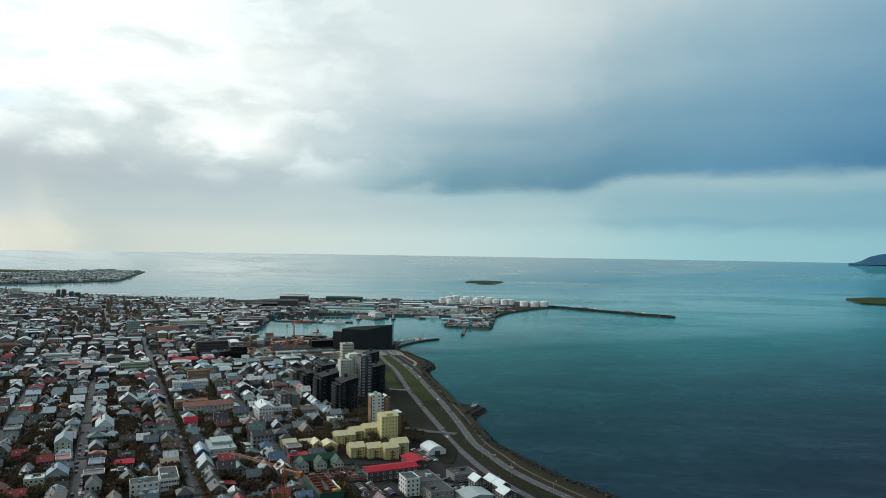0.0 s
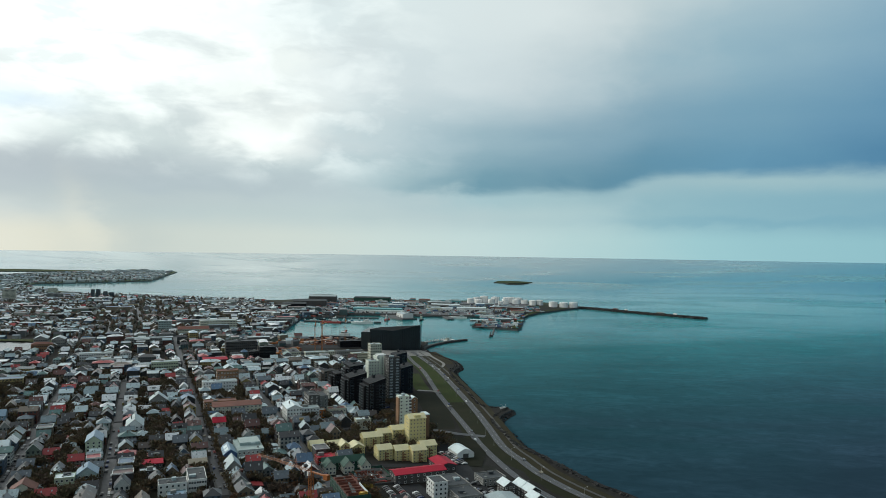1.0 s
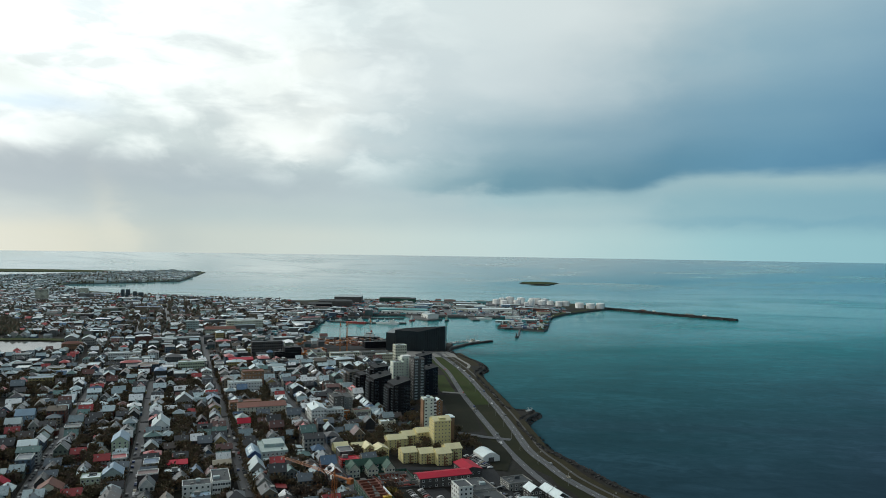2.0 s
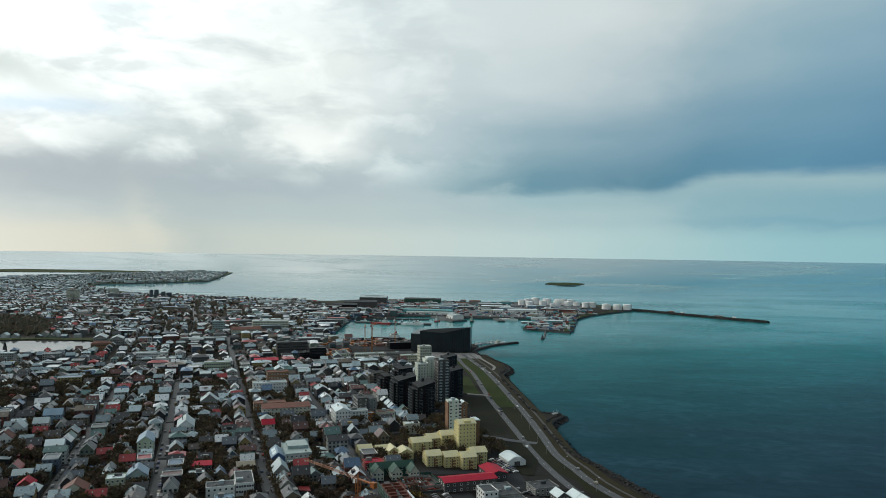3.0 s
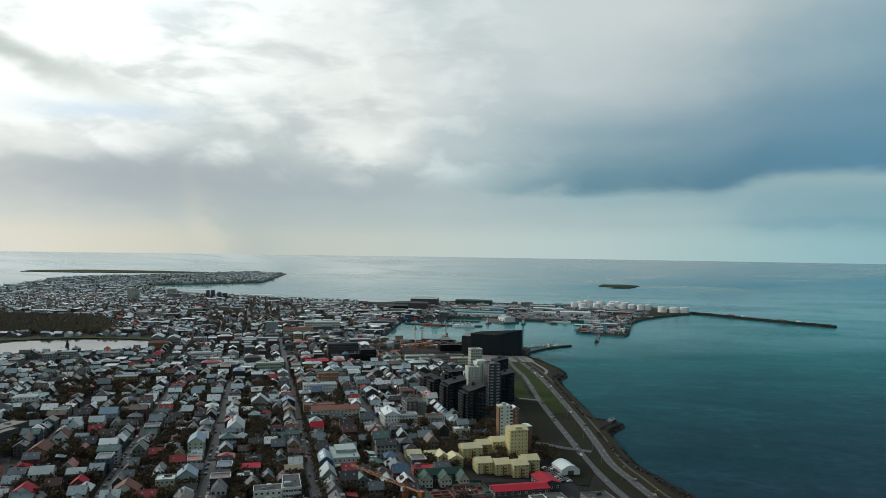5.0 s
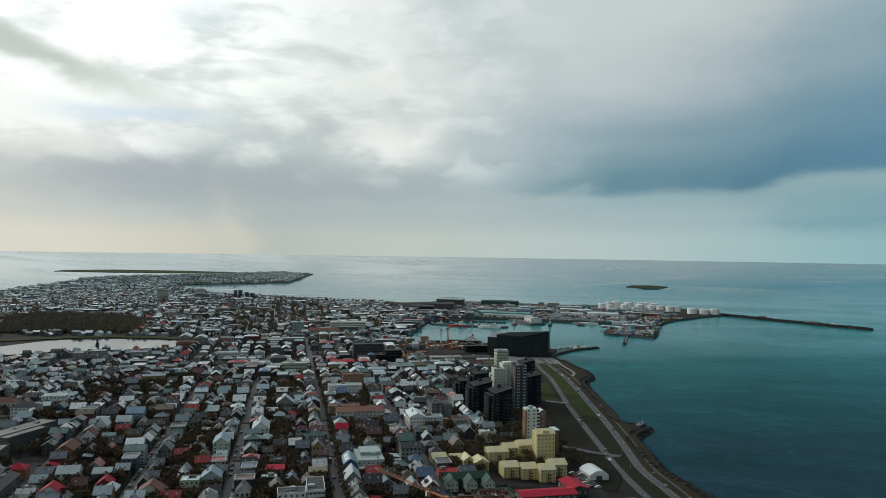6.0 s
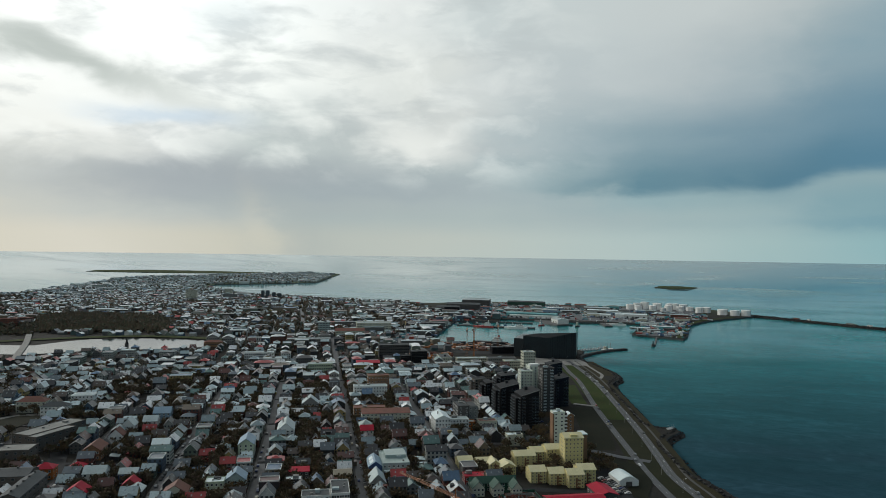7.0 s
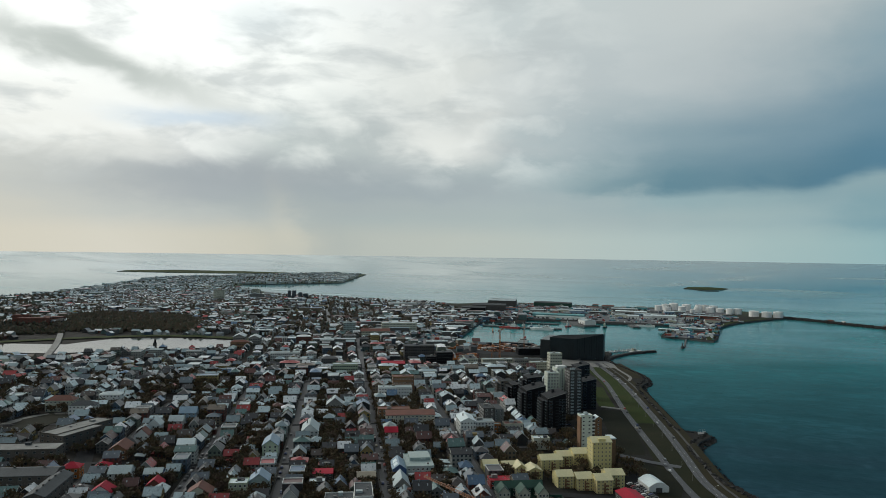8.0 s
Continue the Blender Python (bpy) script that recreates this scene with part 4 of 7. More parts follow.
# ---------------------------------------------------------------- tall buildings by the bay
def dark_tower(a, b, w, d, h, floors, label, slant=0.0, turn=0.0, wing=3.2, clad="black"):
    """A slim black glazed tower: slanting roof with a pale edge, stacked balconies on its flank, glazed bays in front."""
    x, y = xy(a + d / 2, b)
    root = thing("residential_tower", label, "tower block", x, y, GRID + turn, "dark towers by the bay")
    hw, hd, lo_ = w / 2, d / 2, h - slant
    box_faces = [(0, 3, 2, 1), (4, 5, 6, 7), (0, 1, 5, 4), (1, 2, 6, 5), (2, 3, 7, 6), (3, 0, 4, 7)]
    part("wall", Shape().solid([(-hw, -hd, 0), (hw, -hd, 0), (hw, hd, 0), (-hw, hd, 0), (-hw, -hd, lo_), (hw, -hd, h), (hw, hd, h), (-hw, hd, lo_)], box_faces), M[clad], root, "black cladding")
    e = 0.3
    part("roof", Shape().solid([(-hw - e, -hd - e, lo_ + 0.02), (hw + e, -hd - e, h + 0.02), (hw + e, hd + e, h + 0.02), (-hw - e, hd + e, lo_ + 0.02),
                                (-hw - e, -hd - e, lo_ + 0.4), (hw + e, -hd - e, h + 0.4), (hw + e, hd + e, h + 0.4), (-hw - e, hd + e, lo_ + 0.4)], box_faces), M["tower_roof"], root)
    part("roof_edge", Shape().solid([(-hw - 0.45, -hd - 0.45, lo_ - 0.1), (hw + 0.45, -hd - 0.45, h - 0.1), (hw + 0.45, -hd - e - 0.004, h - 0.1), (-hw - 0.45, -hd - e - 0.004, lo_ - 0.1),
                                     (-hw - 0.45, -hd - 0.45, lo_ + 0.55), (hw + 0.45, -hd - 0.45, h + 0.55), (hw + 0.45, -hd - e - 0.004, h + 0.55), (-hw - 0.45, -hd - e - 0.004, lo_ + 0.55)], box_faces),
         M["concrete"], root, "grey metal roof edge")
    part("roof_hatch", Shape().box(-hw * 0.1, hw * 0.2, hd * 0.2, hd * 0.5, lo_, h + 0.7), M["tower_roof"], root)
    if wing:
        part("lower_wing", Shape().box(-hw - wing, -hw + 0.1, -hd * 0.5, hd, 0, lo_ - 3.0), M[clad], root, "lower black wing")
        part("wing_roof", Shape().box(-hw - wing - 0.2, -hw - 0.02, -hd * 0.5 - 0.2, hd + 0.2, lo_ - 3.0, lo_ - 2.6), M["tower_roof"], root)
    fh = (lo_ - 2) / floors
    slab = Shape().box(-1.3, 0.0, -1.7, 1.7, 0, 0.2).box(-1.3, -1.2, -1.7, 1.7, 0.2, 1.0).mesh("balcony", M["slate"])
    front_slab = Shape().box(-1.5, 1.5, -1.2, 0.0, 0, 0.2).box(-1.5, 1.5, -1.2, -1.1, 0.2, 0.95).mesh("balcony", M["tower_roof"])
    pane = window_mesh(w * 0.20, fh * 0.6, "slate", "dark_glass")
    for f in range(floors):
        z = 2 + fh * f
        for k in (-0.36, -0.02, 0.3):
            if k > -0.3 and wing and z > lo_ - 5:
                continue
            o = part("balcony", slab, None, root)
            o.matrix_basis = pose(-hw - (wing if k > -0.3 else 0), d * k, z)
        o = part("balcony", front_slab, None, root)
        o.matrix_basis = pose(w * 0.02, -hd, z)
        for k in (-0.33, 0.22, 0.40):
            o = part("window", pane, None, root)
            o.matrix_basis = pose(w * k, -hd - 0.03, z + fh * 0.5)
    TAKEN.append((a + d / 2, b, d / 2 + 2, w / 2 + 2))
    return root


dark_tower(643, 204.5, 16, 22, 35, 11, "slim black glass apartment tower with slanting roof", 5)
dark_tower(686, 198, 18, 20, 33, 10, "slim black glass apartment tower with slanting roof", 4.5)
dark_tower(748, 198, 15, 18, 24, 7, "lower black apartment tower with dark balconies", 2)
dark_tower(785, 193, 12, 14, 20, 6, "brown and black apartment tower with pale balconies", 1, clad="school")
dark_tower(722, 206.5, 15, 18, 35.5, 12, "black apartment tower with white corner and grey flat roof", 1.5)
dark_tower(737, 268, 14, 18, 31, 9, "dark blue-grey glass tower beside the bay road", 3, wing=0, clad="slate_dark")
dark_tower(790, 279.5, 15, 16, 37.5, 9, "dark glass tower beside the bay road", 3, wing=0, clad="slate_dark")


def pilasters(root, w, d, h, count, mat):
    """Upright fins between the windows of a front."""
    me = Shape().box(-0.25, 0.25, -0.7, 0, 0, h - 0.4).mesh("fin", M[mat])
    for i in range(count + 1):
        part("fin", me, None, root).matrix_basis = pose(-w / 2 + w * i / count, -d / 2, 0)


root = building("residential_tower", "cream rendered tower block with white balconies", 735, 229.5, 12, 12, 37, "tower_cream", "light_roof", floors=12, cols=4, side=3, category="tower block")
pilasters(root, 12, 12, 37, 4, "tower_cream")
root = building("residential_tower", "cream taller tower block with stepped top", 748, 243, 13, 14, 39.5, "tower_cream", "light_roof", floors=14, cols=3, side=3, category="tower block")
pilasters(root, 13, 14, 39.5, 3, "tower_cream")
part("stepped_top", Shape().box(-4.5, 4.5, -5.5, 4, 39.5 + 0.1, 39.5 + 2.4), M["white"], root, "white stepped roof storey")
root = building("residential_tower", "grey banded tower block with pale balconies", 716, 246, 12, 16, 43, "dark_concrete", "tower_roof", floors=14, cols=2, side=3, win=(2.2, 1.5), category="tower block")
me = Shape().box(-1.6, 1.6, -1.3, 0, 0, 0.22).box(-1.6, 1.6, -1.3, -1.2, 0.22, 1.0).mesh("balcony", M["light_roof"])
for f in range(14):
    for k in (-3.4, 3.4):
        part("balcony", me, None, root).matrix_basis = pose(k, -8.0, 1.6 + f * (43 - 1) / 14)

# the white tower with brown flank, and the yellow flats
root = building("residential_tower", "white tower block with brown brick flank and pale roof", 582, 209.5, 9.5, 7.5, 29.5, "tower_cream", "white_roof", "flat", floors=10, cols=2, side=3, win=(1.7, 1.2), category="tower block")
part("corner_strip", Shape().box(-4.95, -4.0, -3.92, -3.6, 0, 28.6).box(-4.95, -4.72, -3.92, 3.7, 0, 28.6), M["brown_wall"], root, "brown brick corner strip")
part("recess", Shape().box(4.77, 6.9, -2.7, 3.6, 0, 28.8), M["dark_concrete"], root, "dark recessed balcony bay")
flank = part("flank", walls(5.6, 7.4, 27, "gable_y", 1.8), M["brown_wall"], root, "brown brick flank")
flank.matrix_basis = pose(9.7, 0, 0)
part("flank_roof", roof_shape(5.6, 7.4, 27, "gable_y", 1.8), M["white_roof"], flank, "white gabled roof")
me = Shape().box(-1.25, 1.25, -1.3, 0, 0, 1.0).mesh("balcony", M["white"])
for f in range(10):
    part("balcony", me, None, root).matrix_basis = pose(5.8, -2.7, 1.4 + f * 2.75)
set_windows(flank, 5.6, 7.4, 27, 9, 1, 2, 1.2, 1.3, "white")
root = building("apartment_block", "tall yellow rendered apartment block with pale hipped roof", 531, 203, 14, 12, 22.5, "yellow", "yellow_roof", "gable_x", 2.6, 8, 5, 4, win=(1.1, 1.3), frame_mat="yellow_roof", glass="amber_glass", category="apartment block", group="yellow flats")
part("stair_tower", Shape().box(7.6, 11.5, -2, 7, 0, 23.5), M["brown_wall"], root, "brown stair tower")
part("stair_roof", Shape().box(7.3, 11.8, -2.4, 7.4, 23.5, 24.3), M["white_roof"], root, "white roof cap")
part("dormer", Shape().box(-2.6, 2.6, -5.6, -3, 22.8, 24.8), M["yellow"], root, "yellow dormer with dark window")
FLAT_BALCONY = Shape().box(-1.5, 1.5, -1.2, 0, 0, 0.2).box(-1.5, 1.5, -1.2, -1.1, 0.2, 1.0).box(-1.3, -0.2, -0.1, -0.02, 0.2, 2.0).mesh("balcony", M["brown_wall"])
for a, b, w, h in ((536, 168, 16, 12), (546, 181, 11, 12), (543, 192, 12, 15), (499, 166, 11.5, 12), (495, 178, 11.5, 12), (489, 189, 11.5, 13), (500, 201, 12.5, 13),
                   (516, 150, 11, 10), (522, 142, 8, 10), (531, 123, 11, 9), (528, 136, 11, 9)):
    root = building("apartment_block", "yellow rendered low apartment block with pale yellow roof", a, b, w - 0.6, 12, h - 4.0, "yellow", "yellow_roof", "gable_x" if b > 160 or b < 140 else "gable_y",
             2.6, 4 if h > 11 else 3, 4, 3, win=(1.0, 1.2), frame_mat="yellow_roof", glass="amber_glass", category="apartment block", group="yellow flats")
    for f in range(3):
        part("balcony", FLAT_BALCONY, None, root).matrix_basis = pose(0.8, -6.0, 0.6 + f * (h - 4.0) / (4 if h > 11 else 3))

# ---------------------------------------------------------------- the market, sheds and site near the bay
# Shadow on the long hall's front is put into its wall colour.
building("market_hall", "long hall with shade-dark walls and bright red sheet roof", 444, 173, 36, 13, 7, "dark_concrete", "red_roof", "gable_x", 1.4, 2, 8, 3, category="hall")
building("market_hall", "small hall with bright red sheet roof", 460, 199, 13, 20, 5.5, "dark_concrete", "red_roof", "gable_y", 1.8, 1, 3, 4, category="hall")
building("office_building", "low grey flat-roofed office with dark windows", 427, 219, 17, 14, 5, "concrete", "grey_roof", floors=2, cols=5, side=4, category="office")
building("white_building", "white flat-roofed office block with dark windows", 409, 172.5, 9, 13, 11, "white", "grey_roof", floors=4, cols=3, side=4, category="office")
building("dark_hall", "dark grey flat-roofed hall with pale parapet", 414, 187.5, 14, 22, 7, "concrete", "grey_roof", floors=2, cols=4, side=5, category="hall")
building("dark_hall", "low dark flat-roofed hall with pale parapet", 394, 186, 16, 18, 6.5, "concrete", "grey_roof", floors=2, cols=5, side=5, category="hall")
building("pale_hall", "pale sheet-roofed hall with flat gable", 380, 205, 18, 16, 6, "light_roof", "light_roof", "gable_y", 1.5, 1, 5, 3, category="hall")
for a, b, w in ((405, 216.5, 8.0), (401, 226, 8.5), (391, 226.5, 8.5), (377, 222, 9)):
    building("row_house", "white row house with pale skylit gable roof", a - 4, b, w, 10, 8.5, "dark_concrete", "white_roof", "gable_y", 2.6, 3, 3, 3, category="house", group="white row")
x, y = xy(500, 227)
root = thing("storage_tent", "white fabric storage tent with arched roof", "tent", x, y, GRID)
arch = [(-7 + 14 * i / 8, 4.2 + 3.0 * math.sin(math.pi * i / 8)) for i in range(9)]
s = Shape()
for (x0, z0), (x1, z1) in zip(arch, arch[1:]):
    s.poly([(x0, -9, z0), (x1, -9, z1), (x1, 9, z1), (x0, 9, z0)])
part("roof", s, M["white_roof"], root)
s = Shape()
for yy in (-8.9, 8.9):
    s.poly([(-7, yy, 0), (7, yy, 0)] + [(px, yy, pz) for px, pz in reversed(arch)])
s.poly([(-6.95, -9, 0), (-6.95, 9, 0), (-6.95, 9, 4.2), (-6.95, -9, 4.2)]).poly([(6.95, -9, 0), (6.95, 9, 0), (6.95, 9, 4.2), (6.95, -9, 4.2)])
part("wall", s, M["white"], root)
part("door", Shape().box(-2.2, 2.2, -9.1, -8.95, 0, 3.6), M["dark_concrete"], root, "dark roller door")
TAKEN.append((500, 227, 11, 9))

# the building site: a netted concrete block, an open slab beside it, old green houses behind
x, y = xy(425, 119)
root = thing("building_site", "concrete frame under construction wrapped in green netting", "construction", x, y, GRID)
part("slab", Shape().box(-6.6, 6.6, -20, 20, 7.6, 8.0), M["rust"], root, "red-brown deck")
part("lower_slab", Shape().box(-6.6, 6.6, -20, 20, 3.6, 4.0), M["concrete"], root)
for k in range(6):
    for g in (-5.8, 5.8):
        part("column", Shape().box(g - 0.3, g + 0.3, -19 + k * 7.5, -18.4 + k * 7.5, 0, 7.6), M["concrete"], root)
part("netting", Shape().box(-7.1, 7.1, -20.7, -20.5, 0, 9.2), M["green"], root, "green scaffold netting")
part("netting", Shape().box(-7.3, -7.1, -20.5, 20.5, 0, 9.2), M["green"], root, "green scaffold netting")
part("netting", Shape().box(7.1, 7.3, -20.5, -8, 0, 8.6), M["green"], root, "green scaffold netting")
for k in range(11):
    part("scaffold_post", Shape().tube((-7.6, -20.4 + k * 4, 0), (-7.6, -20.4 + k * 4, 9.8), 0.09, 0.09, 5), M["concrete"], root)
for z in (2.2, 4.4, 6.6, 8.8):
    part("scaffold_rail", Shape().tube((-7.65, -20.6, z), (-7.65, 20.4, z), 0.06, 0.06, 4), M["concrete"], root)
rnd = random.Random(77)
for k in range(7):
    yy = -17 + k * 5.4
    part("partition", Shape().box(-5.6, 5.2, yy, yy + 0.25, 8.0, 9.0 + 0.9 * rnd.random()), M["rust"], root, "rusty formwork wall")
    part("partition", Shape().box(-2.2 + rnd.uniform(-2, 3), -1.9 + rnd.uniform(1.2, 3.2), yy + 0.3, yy + 4.6, 8.0, 8.7 + 0.7 * rnd.random()), M["dark_concrete"], root, "raw concrete wall")
part("skip", Shape().prism([(1.0, -18.6), (6.0, -17.8), (5.6, -15.4), (0.6, -16.2)], 8.1, 9.6), M["yellow_paint"], root, "yellow skip")
part("edge_board", Shape().box(6.2, 6.7, -16, 2, 8.0, 9.0), M["white_roof"], root, "pale edge boards")
TAKEN.append((425, 119, 22, 9))
TAKEN.append((388, 118, 14, 14))
TAKEN.append((456, 127, 12, 9))
x, y = xy(462, 143)
root = thing("open_slab", "cluttered concrete slab of the building site with rusty formwork", "construction", x, y, GRID)
part("deck", Shape().box(-13, 13, -16, 15, 0, 1.2), M["dark_concrete"], root, "raw concrete deck")
part("fence", Shape().box(-13.2, 13.2, 15.1, 15.3, 0, 3.0).box(13.1, 13.3, -16, 15, 0, 2.4), M["green"], root, "green site fence")
for k in range(9):
    yy = -14.5 + k * 3.3
    part("wall_start", Shape().box(-11.5 + rnd.uniform(0, 4), 4 + rnd.uniform(0, 8), yy, yy + 0.3, 1.2, 1.9 + rnd.random() * 1.4), M[("rust", "concrete", "rust")[k % 3]], root, "rusty wall forms")
for k in range(6):
    xx = -11 + k * 4.2
    part("wall_start", Shape().box(xx, xx + 0.3, -14 + rnd.uniform(0, 6), 6 + rnd.uniform(0, 8), 1.2, 2.0 + rnd.random()), M[("rust", "dark_concrete")[k % 2]], root)
for i in range(46):
    px, py = rnd.uniform(-12, 12), rnd.uniform(-15, 14)
    o = part("stack", Shape().box(-rnd.uniform(0.4, 2.2), rnd.uniform(0.4, 2.2), -rnd.uniform(0.2, 0.8), rnd.uniform(0.2, 0.8), 0, rnd.uniform(0.3, 1.6)),
             M[rnd.choice(["rust", "rust", "rust", "orange", "light_roof", "white_roof", "green", "red", "concrete"])], root)
    o.matrix_basis = pose(px, py, 1.2, 0, 0, rnd.choice([0, 90]) + rnd.uniform(-15, 15))
TAKEN.append((462, 143, 17, 14))
ribbon("yard", [Vector(xy(a, 158)) for a in (412, 425, 440)], -24, 12, 0.24, M["asphalt"], "dark asphalt yard before the red-roofed hall")
TAKEN.append((426, 152, 14, 16))


def site_crane(a, b, h, jib, back, rz):
    """A lattice tower crane seen from above, with jib, stay and counterweight."""
    x, y = xy(a, b)
    root = thing("tower_crane", "orange lattice tower crane over the building site", "crane", x, y, rz, "tower cranes")
    s = Shape()
    for sx, sy in ((-0.9, -0.9), (0.9, -0.9), (0.9, 0.9), (-0.9, 0.9)):
        s.box(sx - 0.14, sx + 0.14, sy - 0.14, sy + 0.14, 0, h)
    for i in range(int(h / 2.2)):
        z = i * 2.2
        s.tube((-0.9, -0.9, z), (0.9, -0.9, z + 2.2), 0.1, 0.1, 4).tube((0.9, -0.9, z), (0.9, 0.9, z + 2.2), 0.1, 0.1, 4)
        s.tube((0.9, 0.9, z), (-0.9, 0.9, z + 2.2), 0.1, 0.1, 4).tube((-0.9, 0.9, z), (-0.9, -0.9, z + 2.2), 0.1, 0.1, 4)
    part("mast", s, M["crane_orange"], root)
    s = Shape()
    for sy, dz in ((-0.6, 0), (0.6, 0), (0, 1.3)):
        s.tube((0, sy, h + dz), (jib, sy * 0.6, h + dz * 0.7), 0.13, 0.1, 4)
    for i in range(int(jib / 1.8)):
        q, r = i * 1.8, i * 1.8 + 0.9
        s.tube((q, -0.6, h), (r, 0, h + 1.2), 0.07, 0.07, 4).tube((q, 0.6, h), (r, 0, h + 1.2), 0.07, 0.07, 4)
        s.tube((r, 0, h + 1.2), (q + 1.8, -0.6, h), 0.07, 0.07, 4).tube((r, 0, h + 1.2), (q + 1.8, 0.6, h), 0.07, 0.07, 4)
    part("jib", s, M["crane_orange"], root)
    part("counter_jib", Shape().box(-back, 0, -0.7, 0.7, h, h + 0.5), M["crane_orange"], root)
    part("counterweight", Shape().box(-back, -back + 3.0, -1.1, 1.1, h - 1.6, h + 1.2), M["crane_orange"], root, "orange counterweight")
    part("tower_head", Shape().tube((0, 0, h), (0, 0, h + 4.5), 0.6, 0.15, 4), M["crane_orange"], root)
    part("stay", Shape().tube((0, 0, h + 4.5), (jib * 0.7, 0, h + 1.0), 0.06, 0.06, 4).tube((0, 0, h + 4.5), (-back + 1, 0, h + 0.6), 0.06, 0.06, 4), M["crane_orange"], root)
    part("cab", Shape().box(0.9, 2.6, -1.0, 0.9, h - 2.3, h - 0.1), M["white"], root)
    TAKEN.append((a, b, 2.5, 2.5))


site_crane(384, 86, 31.5, 48, 14, 143)
for a, b, w in ((474, 119, 7.4), (473, 131.5, 7.0), (472.5, 143.5, 6.4)):
    building("old_house", "old timber house with cream gable and steep dark green roof", a, b, w, 9.5, 5.6, "cream", "green", "gable_y", 3.8, 2, 3, 3, category="house", group="old green houses")
building("old_house", "long dark green timber house with steep roof", 484, 131, 30, 7, 5.5, "green", "green", "gable_x", 3.2, 2, 9, 2, category="house")
building("red_hall", "low red-painted building with red roof", 496, 121, 12, 10, 5.5, "red", "red_roof", "flat", 0, 2, 4, 3, category="building")
building("red_hall", "long low shed with dark red roof", 505, 135, 16, 6, 3.6, "rust", "red", "mono", 0.8, 1, 4, 2, category="building")
# ---------------------------------------------------------------- town blocks near the shopping streets
building("corner_block", "white four-storey apartment block with pale roof", 627, 124, 13, 24, 12.5, "white", "white_roof", "gable_y", 3.0, 4, 5, 7, category="apartment block", chimney=1)
building("apartment_block", "white apartment block with flat roof and balconies", 634, 139, 17, 11, 10.5, "white", "light_roof", floors=4, cols=6, side=3, category="apartment block")
building("dark_block", "tall grey slab block with pale gable wall", 648, 146, 10, 22, 19, "dark_concrete", "grey_roof", floors=6, cols=2, side=7, category="apartment block")
building("dark_block", "grey slab block with rows of balconies", 660, 157, 9, 20, 16, "concrete", "grey_roof", floors=5, cols=2, side=6, category="apartment block")
building("beige_block", "beige low building with red-brown roof", 640, 166, 16, 10, 8, "cream", "rust", floors=2, cols=5, side=2)
building("orange_house", "orange walled low building", 640, 150, 9, 8, 7, "orange", "light_roof", floors=2, cols=3, side=2, category="house")
building("arched_house", "small white ruin-like building by the towers", 590, 176, 13, 8, 9, "cream", "white_roof", floors=2, cols=3, side=2, category="house")
building("terrace_block", "long four-storey terrace with brown roof and pale front", 656, 79, 42, 12, 11, "cream", "rust", "mono", 2.0, 4, 12, 3, category="terrace")
building("brick_block", "brown-red flat-roofed block above the terrace", 674, 66, 28, 12, 12, "brown_wall", "rust", floors=4, cols=8, side=3, category="apartment block")
building("white_block", "white office block with rows of windows", 768, 74, 34, 13, 13, "white", "light_roof", floors=4, cols=12, side=4, category="office")
building("brown_block", "brown brick block with flat roof", 790, 84, 22, 14, 20, "brown_wall", "rust", floors=5, cols=7, side=3, category="office")
building("row_house", "pale house with bright red sheet roof", 606, 59, 10, 11, 9.5, "cream", "red_roof", "gable_x", 3, 3, 3, 4, category="house", chimney=1)
building("row_house", "pale house with grey sheet roof", 620, 59, 10, 12, 9.5, "pale_teal", "pale_teal", "hip", 4, 4, 3, 4, category="house")
root = building("theatre_building", "blue and pale green sheet-clad building with flat pale roofs", 512, 71.5, 18, 30, 10.5, "pale_teal", "pale_teal", floors=3, cols=6, side=4, category="building")
part("wing", walls(9, 20, 9, "gable_y", 3.2), M["blue"], root, "dark blue front wing").matrix_basis = pose(-13.6, -4, 0)
part("wing_roof", roof_shape(9, 20, 9, "gable_y", 3.2), M["blue_roof"], root, "blue-grey sheet roof with skylights").matrix_basis = pose(-13.6, -4, 0)
sky_light = Shape().solid([(-3.6, -3, 10.05), (-1.2, -3, 11.75), (-1.2, 3, 11.75), (-3.6, 3, 10.05), (-3.6, -3, 10.2), (-1.2, -3, 11.9), (-1.2, 3, 11.9), (-3.6, 3, 10.2)],
                          [(0, 3, 2, 1), (4, 5, 6, 7), (0, 1, 5, 4), (1, 2, 6, 5), (2, 3, 7, 6), (3, 0, 4, 7)]).mesh("skylight", M["white_roof"])
for k in (-8.5, -1.0):
    part("skylight", sky_light, None, root, "white-framed skylight").matrix_basis = pose(-13.6, k - 0.5, 0)
part("canopy", Shape().box(-8, 8.5, -19, -15.2, 6.2, 6.8), M["white_roof"], root, "white canopy roof")
part("lower_wall", Shape().box(-8, 8.5, -18.6, -15.2, 0, 6.2), M["blue"], root)
part("upper_roof", Shape().box(-6, 8, -2, 13, 10.65, 12.8), M["pale_teal"], root, "raised pale green roof hall")
TAKEN.append((516, 57.5, 14, 6))
building("flat_house", "pale blue flat-roofed house with skylights", 446, 21, 11, 9, 6, "pale_teal", "blue_roof", floors=2, cols=3, side=3, category="house")
building("tan_house", "dark house with tan sheet roof", 503, 36, 11.5, 12, 7.5, "dark_concrete", "tan_roof", "gable_x", 1.4, 3, 4, 3, category="house")
building("gable_house", "pale grey house with steep white gable", 483, 57, 9.6, 17, 8, "concrete", "light_roof", "gable_y", 5, 3, 3, 4, category="house")
